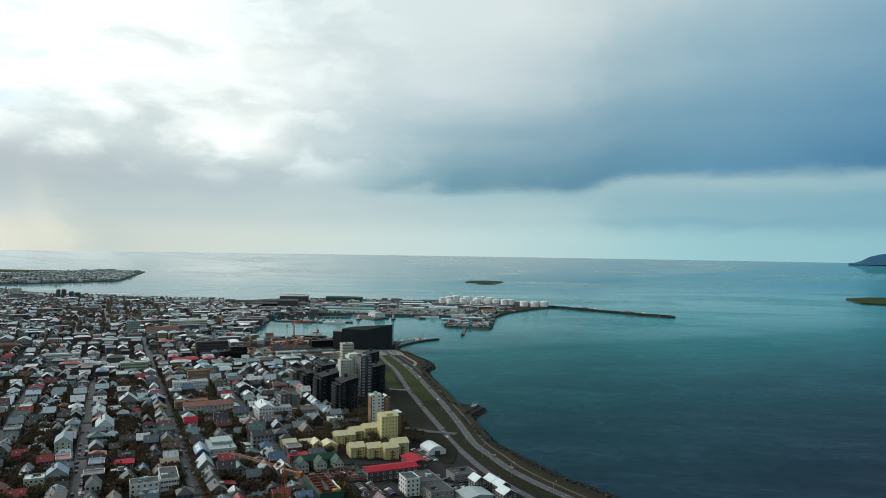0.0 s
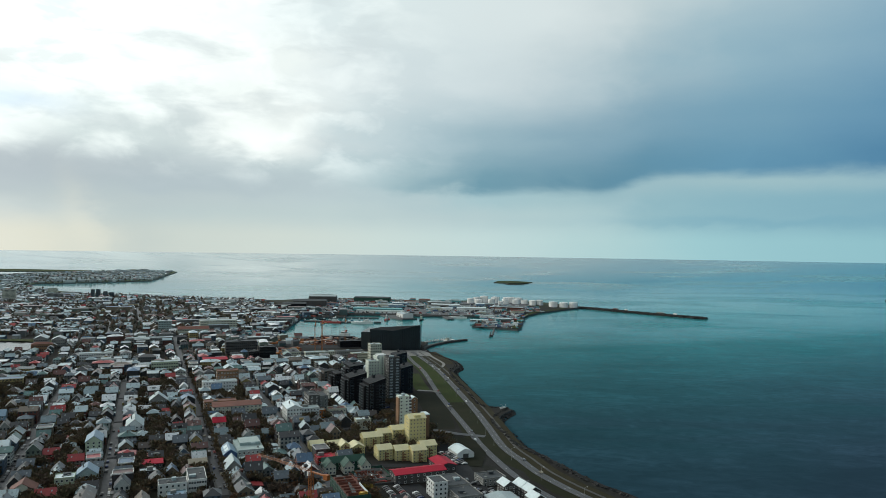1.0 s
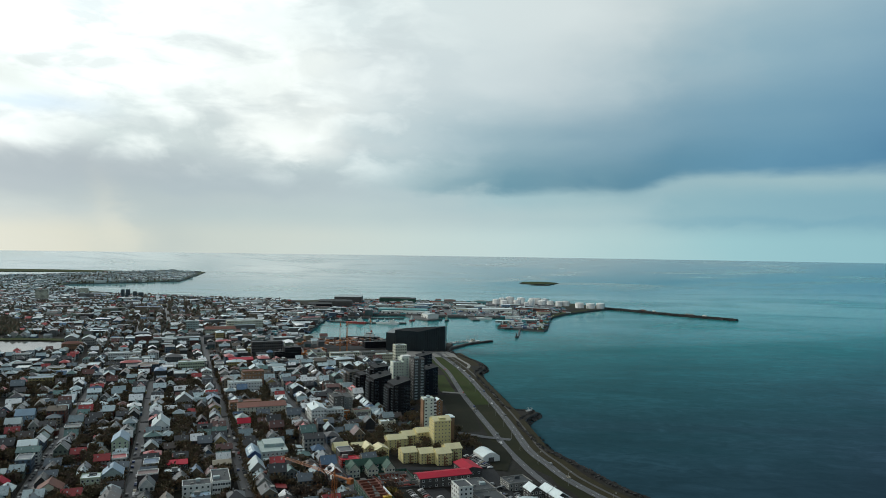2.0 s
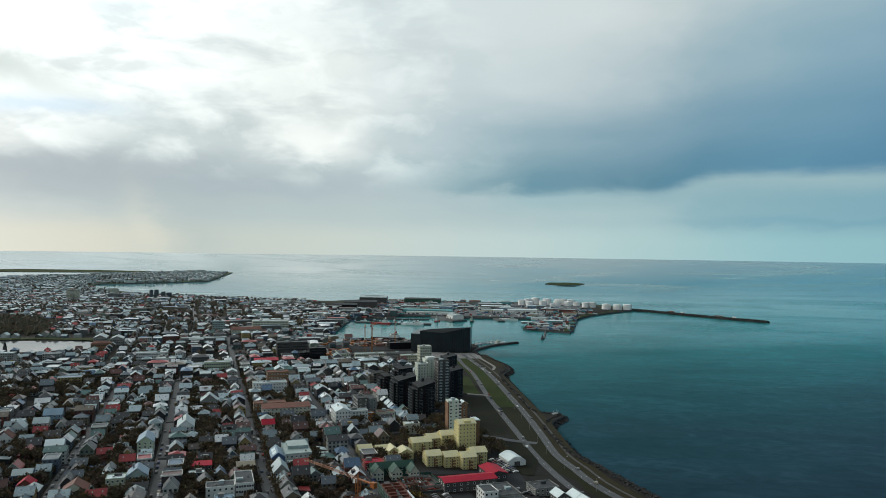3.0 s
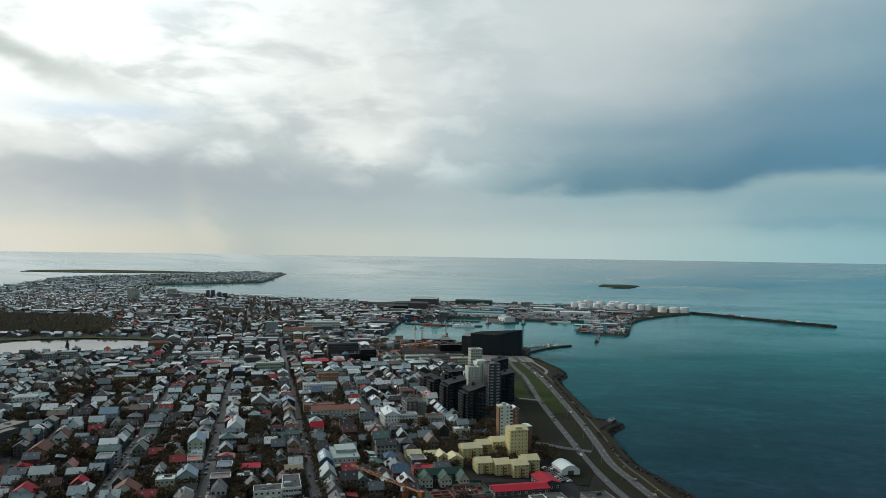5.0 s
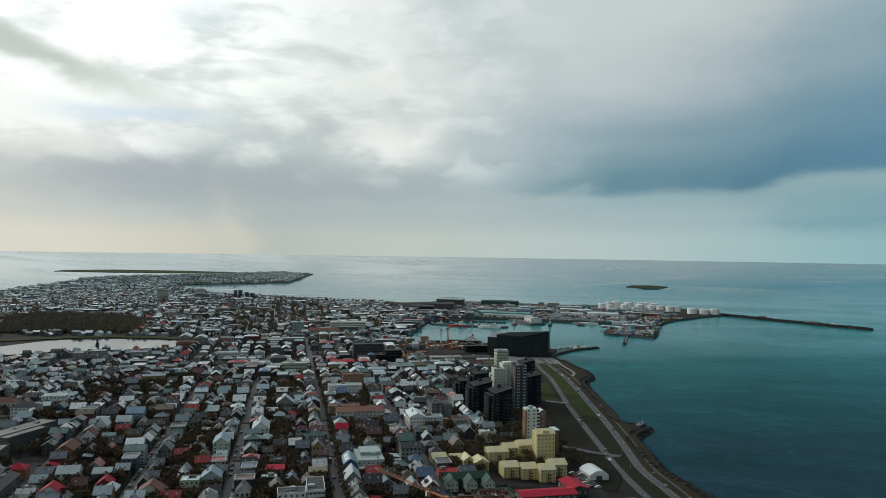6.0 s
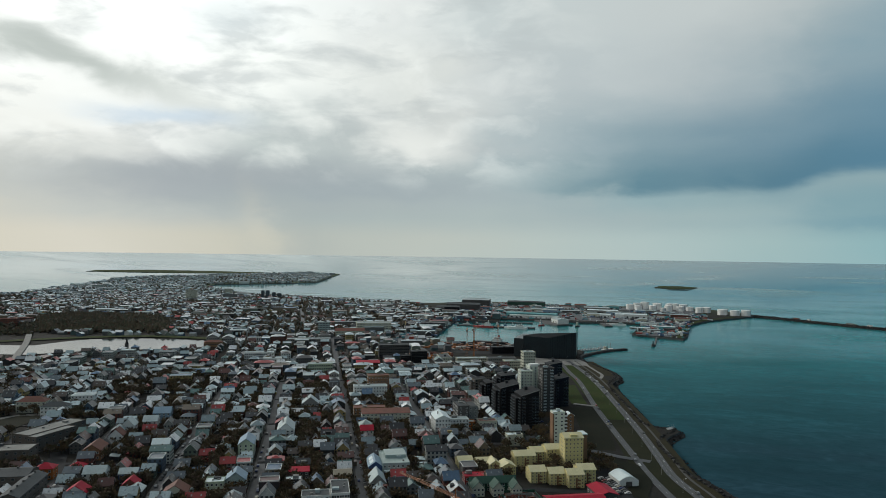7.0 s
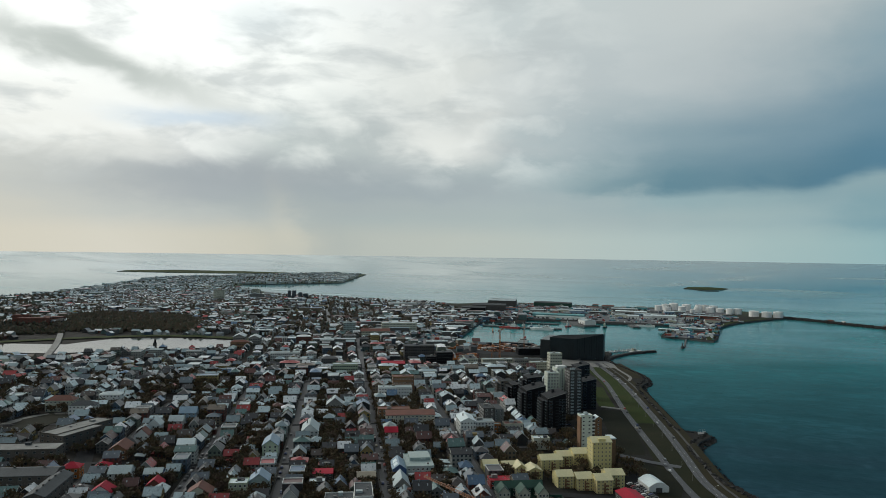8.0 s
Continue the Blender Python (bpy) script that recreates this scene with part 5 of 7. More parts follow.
building("gable_house", "large pale house with steep double gable", 708, 14, 15, 14, 10, "concrete", "light_roof", "gable_y", 6, 4, 5, 4, category="house", chimney=1)
building("gable_house", "large pale house with white gable front", 616, -4.5, 13, 24, 9, "white", "light_roof", "gable_y", 5.5, 4, 4, 4, category="house", chimney=1)
building("long_house", "tall house with long blue-grey sheet roof", 574, -31, 11, 20, 10, "pale_green", "blue_roof", "gable_y", 4, 4, 3, 6, category="house")
building("flat_house", "low house with white flat roof", 502, 5, 10, 8, 5.5, "dark_concrete", "white_roof", floors=2, cols=3, side=2, category="house")
building("flat_house", "low house with bright red flat roof", 519, 8, 13, 8, 5.5, "dark_concrete", "red_roof", "mono", 1.0, 2, 4, 2, category="house")
building("green_house", "pale green rendered house with flat white roof", 493, -42, 11, 10, 9, "pale_green", "white_roof", floors=3, cols=4, side=3, category="house")
building("gable_house", "house with light blue sheet gable roof", 497, -30, 12, 13, 9, "pale_teal", "blue_roof", "gable_y", 4.5, 3, 3, 3, category="house", chimney=1)
building("red_house", "white house with bright red roof", 484, -118, 12, 10, 6.5, "white", "red_roof", "gable_y", 4, 2, 3, 3, category="house")
building("orange_house", "orange house with red hipped roof", 527, -150, 11, 9, 7, "orange", "red_roof", "hip", 3, 2, 3, 2, category="house", chimney=1)
building("white_house", "white house with pale sheet roof", 515, -117, 13, 11, 8, "white", "light_roof", "gable_x", 3.5, 3, 4, 3, category="house", chimney=1)
building("white_house", "white-edged dark house with pale roof", 519, -98, 11, 9, 7, "blue", "light_roof", "gable_x", 2.5, 2, 4, 2, category="house")
building("red_house", "dark red house with red sheet roof", 499, -92, 9, 9, 6.5, "rust", "red_roof", "gable_y", 3.5, 2, 3, 2, category="house")
building("brown_house", "brown house with cream gable", 482, -63, 14, 12, 7, "cream", "rust", "gable_y", 4.5, 2, 4, 3, category="house")
building("white_house", "white three-storey house with dark hipped roof", 702, -203, 22, 11, 9, "white", "grey_roof", "hip", 3.5, 3, 7, 3, category="house")
building("cream_house", "cream three-storey house with red hipped roof", 720, -228, 24, 12, 10, "cream", "rust", "hip", 4, 3, 7, 3, category="house")
building("white_house", "white block with grey sheet roof", 740, -192, 19, 12, 11, "white", "light_roof", "hip", 2, 3, 6, 3, category="house")
building("flat_block", "white flat-roofed apartment block with dark roof", 461, 33.2, 10.6, 25, 9.5, "white", "grey_roof", floors=3, cols=7, side=3, category="apartment block")
building("flat_block", "dark-roofed white block with parapet", 461, 19, 16.4, 11, 8.6, "white", "grey_roof", floors=3, cols=5, side=3, category="apartment block")
building("gable_house", "white house with red steep roof", 606, -128, 10, 10, 8, "white", "rust", "gable_y", 4.5, 2, 3, 3, category="house")
building("gable_house", "white house with grey sheet roof", 632, -126, 10, 12, 9, "white", "light_roof", "gable_y", 5, 3, 3, 3, category="house")
building("gable_house", "white house with light grey gable roof", 648, -113, 11, 11, 9, "white", "light_roof", "gable_x", 3.5, 3, 3, 3, category="house")
building("gable_house", "pale blue house with sheet roof", 678, -110, 14, 12, 9, "blue_roof", "blue_roof", "gable_x", 4, 3, 4, 3, category="house")
building("gable_house", "white house with white gable roof", 585, -92, 12, 10, 8, "white", "white_roof", "gable_x", 3, 2, 3, 3, category="house")
building("red_hall", "low building with bright red flat roof", 962, 86, 30, 14, 10, "rust", "red_roof", "mono", 1.5, 3, 8, 3, category="building")
building("pale_office", "pale green rendered office block", 920, 24, 30, 14, 15, "pale_green", "light_roof", floors=4, cols=9, side=3, category="office")

# the school in the foreground
for a, b, w, d, h, t, roof, lab in ((564, -201, 64, 17, 11, 0, "concrete", "brown-grey concrete school block with pale roof"), (621, -178, 16, 52, 11, -28, "concrete", "grey concrete school wing with long pale flat roof"),
                                    (604, -171, 9, 36, 11.5, -28, "concrete", "brown concrete school wing with rows of windows"),
                                    (508, -191, 84, 18, 11, 0, "grey_roof", "dark brown school block with grey tiled roof"), (483, -145, 11, 42, 11, 0, "grey_roof", "dark brown school wing with grey tiled roof")):
    k = ("gable_x" if w > d else "gable_y") if a < 560 else "flat"
    root = building("school_building", lab, a, b, w, d, h, "school", roof, k, 2.2, 3, max(2, int(w / 5)), max(2, int(d / 6)),
                    win=(1.9, 1.5), frame_mat="concrete", turn=t, front=False, category="school")
    if a == 568:
        part("upper_floor", Shape().box(-w / 2 + 1, w / 2 - 9, -d / 2 + 3, d / 2 - 1, h, h + 3.2), M["school"], root, "set-back top storey")
        part("upper_roof", Shape().box(-w / 2 + 0.4, w / 2 - 8.4, -d / 2 + 2.4, d / 2 - 0.4, h + 3.2, h + 3.6), M["light_roof"], root, "pale sheet roof")
    for i in range(5 if k != "flat" else 0):
        along = -0.4 + i * 0.2
        cx, cy = (along * w, 0.0) if w > d else (0.0, along * d)
        part("roof_vent", Shape().box(cx - 0.5, cx + 0.5, cy - 0.5, cy + 0.5, h + 1.4, h + 3.2), M["dark_concrete"], root)
for plot in ((602, -193, 13, 12), (641, -165, 11, 10), (585, -180, 10, 14)):
    TAKEN.append(plot)
x, y = xy(675, -228)
lawn = Shape().prism([(-14, -27), (6, -24), (19, 29), (-4, 34), (-18, 16)], 0, 0.5)
lawn_ob = tagged(new("lawn", lawn.mesh("lawn", M["dark_grass"])), "brown-green playing field behind the school", kind="structure")
lawn_ob.matrix_world = pose(x, y, float(height(x, y)), 0, 0, GRID)
TAKEN.append((675, -228, 34, 26))
ribbon("yard", spline([xy(628, -262), xy(668, -256), xy(704, -240), xy(713, -212), xy(702, -196)], 8), -4, 4, 0.25, M["pale_paving"], "pale paved path round the playing field")
ribbon("yard", [Vector(xy(a, b)) for a, b in ((505, -134), (545, -150), (585, -160), (640, -150))], -6, 6, 0.22, M["asphalt"], "dark asphalt yard before the school")
TAKEN.append((560, -153, 22, 8))
building("corner_house", "yellow house with bright red hip roof", 533, -133, 9, 9, 6, "yellow", "red_roof", "hip", 3, 2, 3, 2, category="house")
building("corner_house", "brown house with red roof beside the school", 569, -134, 12, 18, 7, "brown_wall", "rust", "gable_y", 4, 2, 3, 4, category="house")

# offices between the town and the harbour
building("office_building", "low beige office building with flat roof", 1010, 198, 16, 36, 10, "cream", "grey_roof", floors=3, cols=4, side=9, category="office")
building("office_building", "cream office building with rows of windows", 1004, 234, 44, 13, 10, "cream", "light_roof", floors=3, cols=12, side=3, category="office")
building("office_building", "grey office building with long window bands", 995, 274, 40, 14, 11, "concrete", "grey_roof", floors=3, cols=12, side=4, category="office")
building("office_building", "pale office building with window bands", 970, 283, 24, 12, 11, "cream", "light_roof", floors=3, cols=8, side=3, category="office")
building("office_tower", "cream square office tower", 940, 296, 16, 14, 27, "cream", "light_roof", floors=7, cols=3, side=2, category="office")
building("dark_hall", "black low building before the concert hall", 1110, 310, 42, 18, 10, "black", "grey_roof", floors=2, cols=8, side=3, glass="dark_glass", category="hall")
building("office_block", "dark glazed office block", 1073, 132, 44, 20, 20, "dark_concrete", "grey_roof", floors=5, cols=10, side=4, glass="dark_glass", category="office")
building("office_block", "black glass office block", 998, 158, 22, 16, 20, "black", "grey_roof", floors=5, cols=5, side=4, glass="dark_glass", category="office")
building("office_block", "black low office block", 1000, 140, 14, 14, 14, "black", "grey_roof", floors=4, cols=4, side=3, glass="dark_glass", category="office")
building("office_block", "large cream office block with pale roof", 1390, 128, 66, 24, 20, "cream", "light_roof", floors=5, cols=14, side=4, category="office")
building("museum_block", "cream long building with red-brown roof", 1330, 80, 52, 20, 12, "cream", "rust", "gable_x", 4, 3, 12, 4, category="building")
building("office_tower", "pale teal office tower", 1380, 34, 22, 18, 22, "pale_teal", "light_roof", floors=6, cols=5, side=4, category="office")
building("office_block", "pale long office building", 1218, 8, 70, 16, 12, "concrete", "light_roof", floors=3, cols=14, side=3, category="office")
building("office_block", "long white building with window bands", 1072, -60, 40, 14, 11, "white", "light_roof", floors=3, cols=10, side=3, category="office")
building("office_block", "white low building with window bands", 1008, -38, 24, 14, 11, "white", "light_roof", floors=3, cols=7, side=3, category="office")
building("town_hall", "pale hall with arched grey roofs by the lake", 1236, -146, 18, 30, 14, "concrete", "light_roof", "gable_y", 4, 3, 4, 6, category="hall")
building("town_hall", "pale hall with arched grey roofs by the lake", 1236, -122, 18, 26, 12, "concrete", "light_roof", "gable_y", 4, 3, 4, 6, category="hall")
building("brick_theatre", "dark red brick house by the lake", 1200, -140, 28, 12, 10, "brown_wall", "rust", "hip", 3, 2, 6, 3, category="house")

# the red-brown hospital blocks beyond the lake
for a, b, w, h in ((1530, -578, 58, 15), (1552, -610, 30, 18), (1575, -560, 40, 12)):
    building("hospital_block", "far red-brown block with flat roof among trees", a, b, w, 16, h, "rust", "rust", floors=4, cols=10, side=3, category="building", group="far red blocks")
for a, b, w in ((2061, -750, 60), (2092, -500, 70), (2075, -420, 60), (2150, -345, 50), (2141, -668, 55)):
    building("long_hall", "far long low white hall with pale roof", a, b, w, 18, 7, "white", "white_roof", floors=1, cols=8, side=2, category="hall", group="far white halls")

# far slabs and towers above the western houses
# Slate walls put distance haze into the towers' dark colour.
for a, b, w, h in ((2280, -142, 10, 26), (2284, -128, 12, 26), (2282, -109, 12, 20), (2290, -93, 14, 17)):
    building("tower_block", "far dark blue-grey tower block", a, b, w, 15, h, "slate", "grey_roof", floors=int(h / 3), cols=3, side=2, category="tower block", group="far towers")
building("tower_block", "far pale tower block", 2144, -330, 30, 16, 32, "cream", "grey_roof", floors=10, cols=5, side=2, category="tower block")
building("tower_block", "far pale tower block", 2440, -262, 24, 16, 24, "cream", "grey_roof", floors=8, cols=4, side=2, category="tower block")
building("tower_block", "far pale slab block", 2200, -230, 40, 16, 18, "concrete", "grey_roof", floors=6, cols=6, side=2, category="tower block")
building("long_hall", "far long white hall by the north shore", 2000, 186, 78, 20, 12, "white", "light_roof", floors=2, cols=10, side=2, category="hall")

# ---------------------------------------------------------------- concert hall and harbour
x, y = -118, 1140
root = thing("concert_hall", "black faceted glass concert hall at the harbour mouth", "concert hall", x, y, 0)
lo = [(-37, -28), (-2, -24), (39, -16), (37, 44), (-30, 40)]
hi = [(-39, -30, 33), (-2, -25, 30.5), (39, -17, 39.5), (37, 44, 33), (-31, 40, 29)]
body = Shape().solid([(px, py, -0.5) for px, py in lo] + hi, [(0, 1, 6, 5), (1, 2, 7, 6), (2, 3, 8, 7), (3, 4, 9, 8), (4, 0, 5, 9)])
part("facade", body, M["hall_glass"], root, "dark glass facade")
part("roof", Shape().solid(hi, [(0, 1, 4), (1, 3, 4), (1, 2, 3)]), M["black_felt"], root)
annex = Shape().prism([(-54, -22), (-39, -26), (-33, 40), (-50, 40)], -0.5, 28)
part("annex", annex, M["hall_glass"], root, "lower black wing")
bar = Shape().box(-0.15, 0.15, -0.25, 0.1, 0, 1).mesh("mullion", M["black"])
for (p, q, hp, hq) in ((lo[0], lo[1], 33, 30.5), (lo[1], lo[2], 30.5, 39.5)):
    for i in range(1, 12):
        t = i / 12
        o = part("mullion", bar, None, root)
        o.matrix_basis = pose(p[0] + (q[0] - p[0]) * t, p[1] + (q[1] - p[1]) * t - 0.8, 0) @ Matrix.Diagonal((1, 1, hp + (hq - hp) * t, 1))
TAKEN.append((1100, 385, 60, 60))

ribbon("forecourt", [Vector(p) for p in ((-150, 1085), (-110, 1080), (-62, 1090))], -28, 30, 0.3, M["pale_paving"], "pale paved forecourt of the hall")


def bank_of(name, label, line, width, top, base, mat, category):
    """A long low mole: sloping sides and a flat crown, as one body."""
    s, rows = Shape(), []
    for i, c in enumerate(line):
        d = (line[min(i + 1, len(line) - 1)] - line[max(i - 1, 0)]).normalized()
        n_ = Vector((d.y, -d.x))
        rows.append([(*(c - n_ * base), -2), (*(c - n_ * width), top), (*(c + n_ * width), top), (*(c + n_ * base), -2)])
    for r0, r1 in zip(rows, rows[1:]):
        for i in range(3):
            s.poly([r0[i], r0[i + 1], r1[i + 1], r1[i]])
    s.poly(rows[0]).poly(rows[-1])
    return tagged(new(name, s.mesh(name, mat)), label, category)


MOLE = spline([(318, 2085), (385, 2015), (480, 1905), (590, 1797)], 20)
bank_of("breakwater", "long dark rock breakwater across the bay", MOLE, 5, 5.0, 15, M["rock"], "breakwater")
rocks("breakwater_stone", MOLE, (3, 14), (1.0, 2.4), 900, "dark boulders on the breakwater", 5.0, 5)
for px, py, w, col in ((405, 1992, 14, "rust"), (428, 1966, 8, "white"), (500, 1884, 22, "concrete"), (530, 1856, 10, "white")):
    tagged(new("hut", Shape().box(-w / 2, w / 2, -2.5, 2.5, 0, 3.2).box(-w / 2 - 0.3, w / 2 + 0.3, -2.8, 2.8, 3.2, 3.6).mesh("hut", M[col])),
           "small hut on the breakwater", "hut", "huts on the breakwater").matrix_world = pose(px, py, 4.9, 0, 0, -47)
JETTY = spline([(-76, 1125), (-74, 1160), (-64, 1192), (-41, 1238), (-7, 1278)], 10)
bank_of("jetty", "dark stone jetty beside the concert hall", JETTY, 3.2, 3.0, 6, M["rock"], "jetty")
bank_of("pier", "long low concrete pier with moored boats", [Vector((-366, 1560)), Vector((-280, 1548)), Vector((-196, 1556))], 7, 2.6, 8, M["quay"], "pier")
bank_of("pier", "concrete pier in the fishing harbour", [Vector((-300, 1650)), Vector((-250, 1655)), Vector((-215, 1660))], 5, 2.6, 6, M["quay"], "pier")
bank_of("pier", "broad concrete fish quay", [Vector((-200, 1735)), Vector((-160, 1660)), Vector((-140, 1640))], 22, 2.8, 23, M["quay"], "pier")
bank_of("pier", "short concrete pier by the sheds", [Vector((-60, 1720)), Vector((-45, 1660))], 8, 2.6, 9, M["quay"], "pier")

x, y = 39, 1343
root = thing("harbour_beacon", "small dark harbour beacon on a leading arm", "beacon", x, y, 0, z=-1)
part("caisson", Shape().prism([(3 * math.cos(i), 3 * math.sin(i)) for i in np.linspace(0, 6.28, 9)[:-1]], 0, 5), M["quay"], root)
part("lantern", Shape().tube((0, 0, 5), (0, 0, 11), 1.2, 0.8), M["dark_concrete"], root, "dark lantern tower")
bank_of("pier", "narrow arm to the beacon", [Vector((50, 1476)), Vector((42, 1350))], 1.5, 2.2, 2, M["quay"], "pier")


def tank(px, base_y, w, h):
    root = thing("oil_tank", "white cylindrical oil tank", "storage tank", px, base_y, 0, "tank farm")
    r = w / 2
    ring = [(r * math.cos(t), r * math.sin(t)) for t in np.linspace(0, 2 * math.pi, 33)[:-1]]
    part("shell", Shape().prism(ring, 0, h), M["white_metal"], root)
    s = Shape()
    for i in range(32):
        p, q = ring[i], ring[(i + 1) % 32]
        s.poly([(p[0] * 1.01, p[1] * 1.01, h), (q[0] * 1.01, q[1] * 1.01, h), (0, 0, h + w * 0.06)])
    cap = part("roof", s, M["white_metal"], root)
    part("vent", Shape().tube((0, 0, h + w * 0.05), (0, 0, h + w * 0.06 + 1.2), 0.5, 0.5), M["concrete"], cap)
    part("stair", Shape().solid([(r + 0.1, -2, 0), (r + 1.0, -2, 0), (r + 1.0, 6, h), (r + 0.1, 6, h), (r + 0.1, -2, 0.6), (r + 1.0, -2, 0.6), (r + 1.0, 6, h + 0.6), (r + 0.1, 6, h + 0.6)],
                                [(0, 1, 2, 3), (4, 7, 6, 5), (0, 4, 5, 1), (3, 2, 6, 7), (0, 3, 7, 4), (1, 5, 6, 2)]), M["concrete"], root)


for px, py, w, h in ((0, 2160, 20, 15), (20, 2190, 22, 17), (24, 2120, 20, 14), (42, 2200, 24, 20), (62, 2110, 20, 17), (76, 2180, 24, 19), (106, 2150, 22, 15), (112, 2205, 22, 17),
                     (138, 2150, 22, 14), (150, 2215, 24, 15), (165, 2170, 20, 12), (186, 2120, 20, 15), (206, 2130, 22, 15), (90, 2120, 14, 10), (128, 2200, 16, 18),
                     (240, 2068, 25, 15), (270, 2062, 25, 14), (298, 2066, 24, 15)):
    tank(px, py, w, h)


def shed(px, py, w, d, h, wall, roof, label, rz=0.0, name="warehouse", doors=3):
    root = thing(name, label, "warehouse", px, py, rz, "harbour sheds")
    part("wall", walls(w, d, h, "gable_x", h * 0.22), M[wall], root)
    top = part("roof", roof_shape(w, d, h, "gable_x", h * 0.22), M[roof], root)
    part("ridge_vent", Shape().box(-w * 0.35, w * 0.35, -0.6, 0.6, h * 1.22, h * 1.22 + 0.8), M["concrete"], top)
    me = Shape().box(-1.8, 1.8, -0.12, 0.05, 0, min(4.0, h * 0.6)).mesh("door", M["dark_concrete"])
    for i in range(doors):
        part("door", me, None, root).matrix_basis = pose(-w / 2 + w * (i + 0.5) / doors, -d / 2, 0)


shed(-235, 1800, 125, 26, 9, "teal", "teal", "long teal sheet-metal fish hall", -2, doors=10)
shed(-225, 1770, 120, 20, 6, "white", "pale_teal", "long low pale fish hall", -2, doors=10)
shed(-155, 1675, 46, 26, 9, "white", "light_roof", "white quay warehouse with pale roof", -65, doors=4)
shed(8, 1880, 66, 24, 9, "white", "white_roof", "white harbour warehouse with pale roof", -3, doors=5)
shed(-60, 1860, 26, 20, 8, "white", "white_roof", "white shed with shallow gable", 0)
shed(-25, 1855, 20, 18, 10, "white", "white_roof", "white square quayside store", 0)
shed(-395, 1424, 36, 16, 8, "concrete", "white_roof", "pale quay shed with white roof", 20)
shed(-460, 1840, 60, 30, 14, "black", "grey_roof", "black hall beside the harbour", 10, doors=5)
shed(-440, 1930, 90, 36, 16, "dark_concrete", "grey_roof", "dark blue-grey large harbour hall", 8, doors=6)
shed(-440, 2100, 80, 40, 18, "dark_concrete", "light_roof", "grey hall with long pale roof near the north shore", 5, doors=5)
shed(-300, 2160, 110, 24, 12, "green", "grey_roof", "long dark hall on the far quay", -4, doors=8)
shed(-90, 2080, 70, 24, 8, "concrete", "light_roof", "pale low harbour shed", -3)
shed(-70, 1990, 80, 22, 8, "concrete", "white_roof", "long pale harbour shed", -4)
shed(100, 1960, 90, 16, 6, "rust", "light_roof", "long red-brown shed below the tanks", -10, doors=6)
shed(45, 1570, 30, 10, 4, "concrete", "light_roof", "low pale shed on the quay", -8)
ribbon("quay_yard", [Vector(p) for p in ((52, 1480), (70, 1580), (82, 1700), (110, 1800))], -42, 22, 0.3, M["light_asphalt"], "grey asphalt quay yard")
ribbon("quay_grass", [Vector(p) for p in ((98, 1462), (112, 1560), (124, 1700), (170, 1850), (270, 2010))], -14, -2, 0.5, M["grass"], "grassy bank on the quay")
shed(20, 1600, 40, 12, 4, "concrete", "white_roof", "low white-roofed store on the quay", -8)
shed(80, 1590, 22, 10, 5, "dark_concrete", "grey_roof", "small dark store on the quay", -8)
shed(40, 1690, 34, 14, 6, "white", "light_roof", "pale store on the quay", -6)
shed(70, 1640, 46, 14, 4.5, "teal", "white_roof", "low quay shed with pale roof", -8)
rnd = random.Random(11)
for i in range(48):
    px, py = rnd.uniform(-470, 120), rnd.uniform(1780, 2230)
    if not inside([px], [py], OUTLINE)[0] or (px > -20 and py > 2080) or (-300 < px < -150 and py < 1830):
        continue
    shed(px, py, rnd.uniform(14, 46), rnd.uniform(10, 20), rnd.uniform(4.5, 9), rnd.choice(["white", "concrete", "teal", "dark_concrete", "blue_roof", "cream"]),
         rnd.choice(["light_roof", "white_roof", "grey_roof", "light_roof", "pale_teal", "rust"]), "harbour shed with sheet-metal roof", rnd.choice([-4, 0, 6, 86]) + rnd.uniform(-4, 4))


def ship(px, py, length, rz, hull, deck, label, masts=1, height_=5.0):
    root = thing("ship", label, "ship", px, py, rz, z=-0.6)
    bw = length * 0.1
    o = [(-length / 2, -bw), (length * 0.28, -bw), (length / 2, 0), (length * 0.28, bw), (-length / 2, bw)]
    part("hull", Shape().prism(o, 0, length * 0.075 + 1.2), M[hull], root)
    top = length * 0.075 + 1.2
    house_ = part("deckhouse", Shape().box(-length * 0.34, -length * 0.08, -bw * 0.75, bw * 0.75, top, top + height_).box(-length * 0.28, -length * 0.12, -bw * 0.6, bw * 0.6, top + height_, top + height_ * 1.6), M[deck], root)
    part("window_band", Shape().box(-length * 0.285, -length * 0.115, -bw * 0.63, bw * 0.63, top + height_ * 1.2, top + height_ * 1.42), M["glass"], house_, "dark bridge windows")
    part("funnel", Shape().tube((-length * 0.24, 0, top + height_), (-length * 0.26, 0, top + height_ * 2.3), bw * 0.32, bw * 0.25, 8), M["red" if hull == "black" else deck], root)
    for i in range(masts):
        mx = -length * 0.05 + length * 0.4 * i / max(1, masts - 0.2)
        part("mast", Shape().tube((mx, 0, top), (mx, 0, top + length * 0.3 + 4), 0.25, 0.12), M["concrete"], root)


ship(-238, 1268, 62, 178, "black", "white", "long white and black ship with red funnel at the quay", 2, 5)
ship(-305, 1538, 46, 172, "red", "white", "red-hulled fishing ship at the pier", 2)
ship(-235, 1538, 50, 176, "white", "white", "white boat moored along the pier", 1, 3)
ship(-190, 1628, 26, 70, "red", "white", "red and white trawler at the quay", 1, 5)
ship(-112, 1640, 26, 80, "black", "cream", "pale trawler with tall deckhouse", 2, 7)
ship(-30, 1700, 44, 176, "white", "pale_teal", "long low pale barge at the quay", 0, 2)
ship(-182, 1272, 30, 10, "black", "concrete", "grey coastguard ship behind the hall", 2, 6)
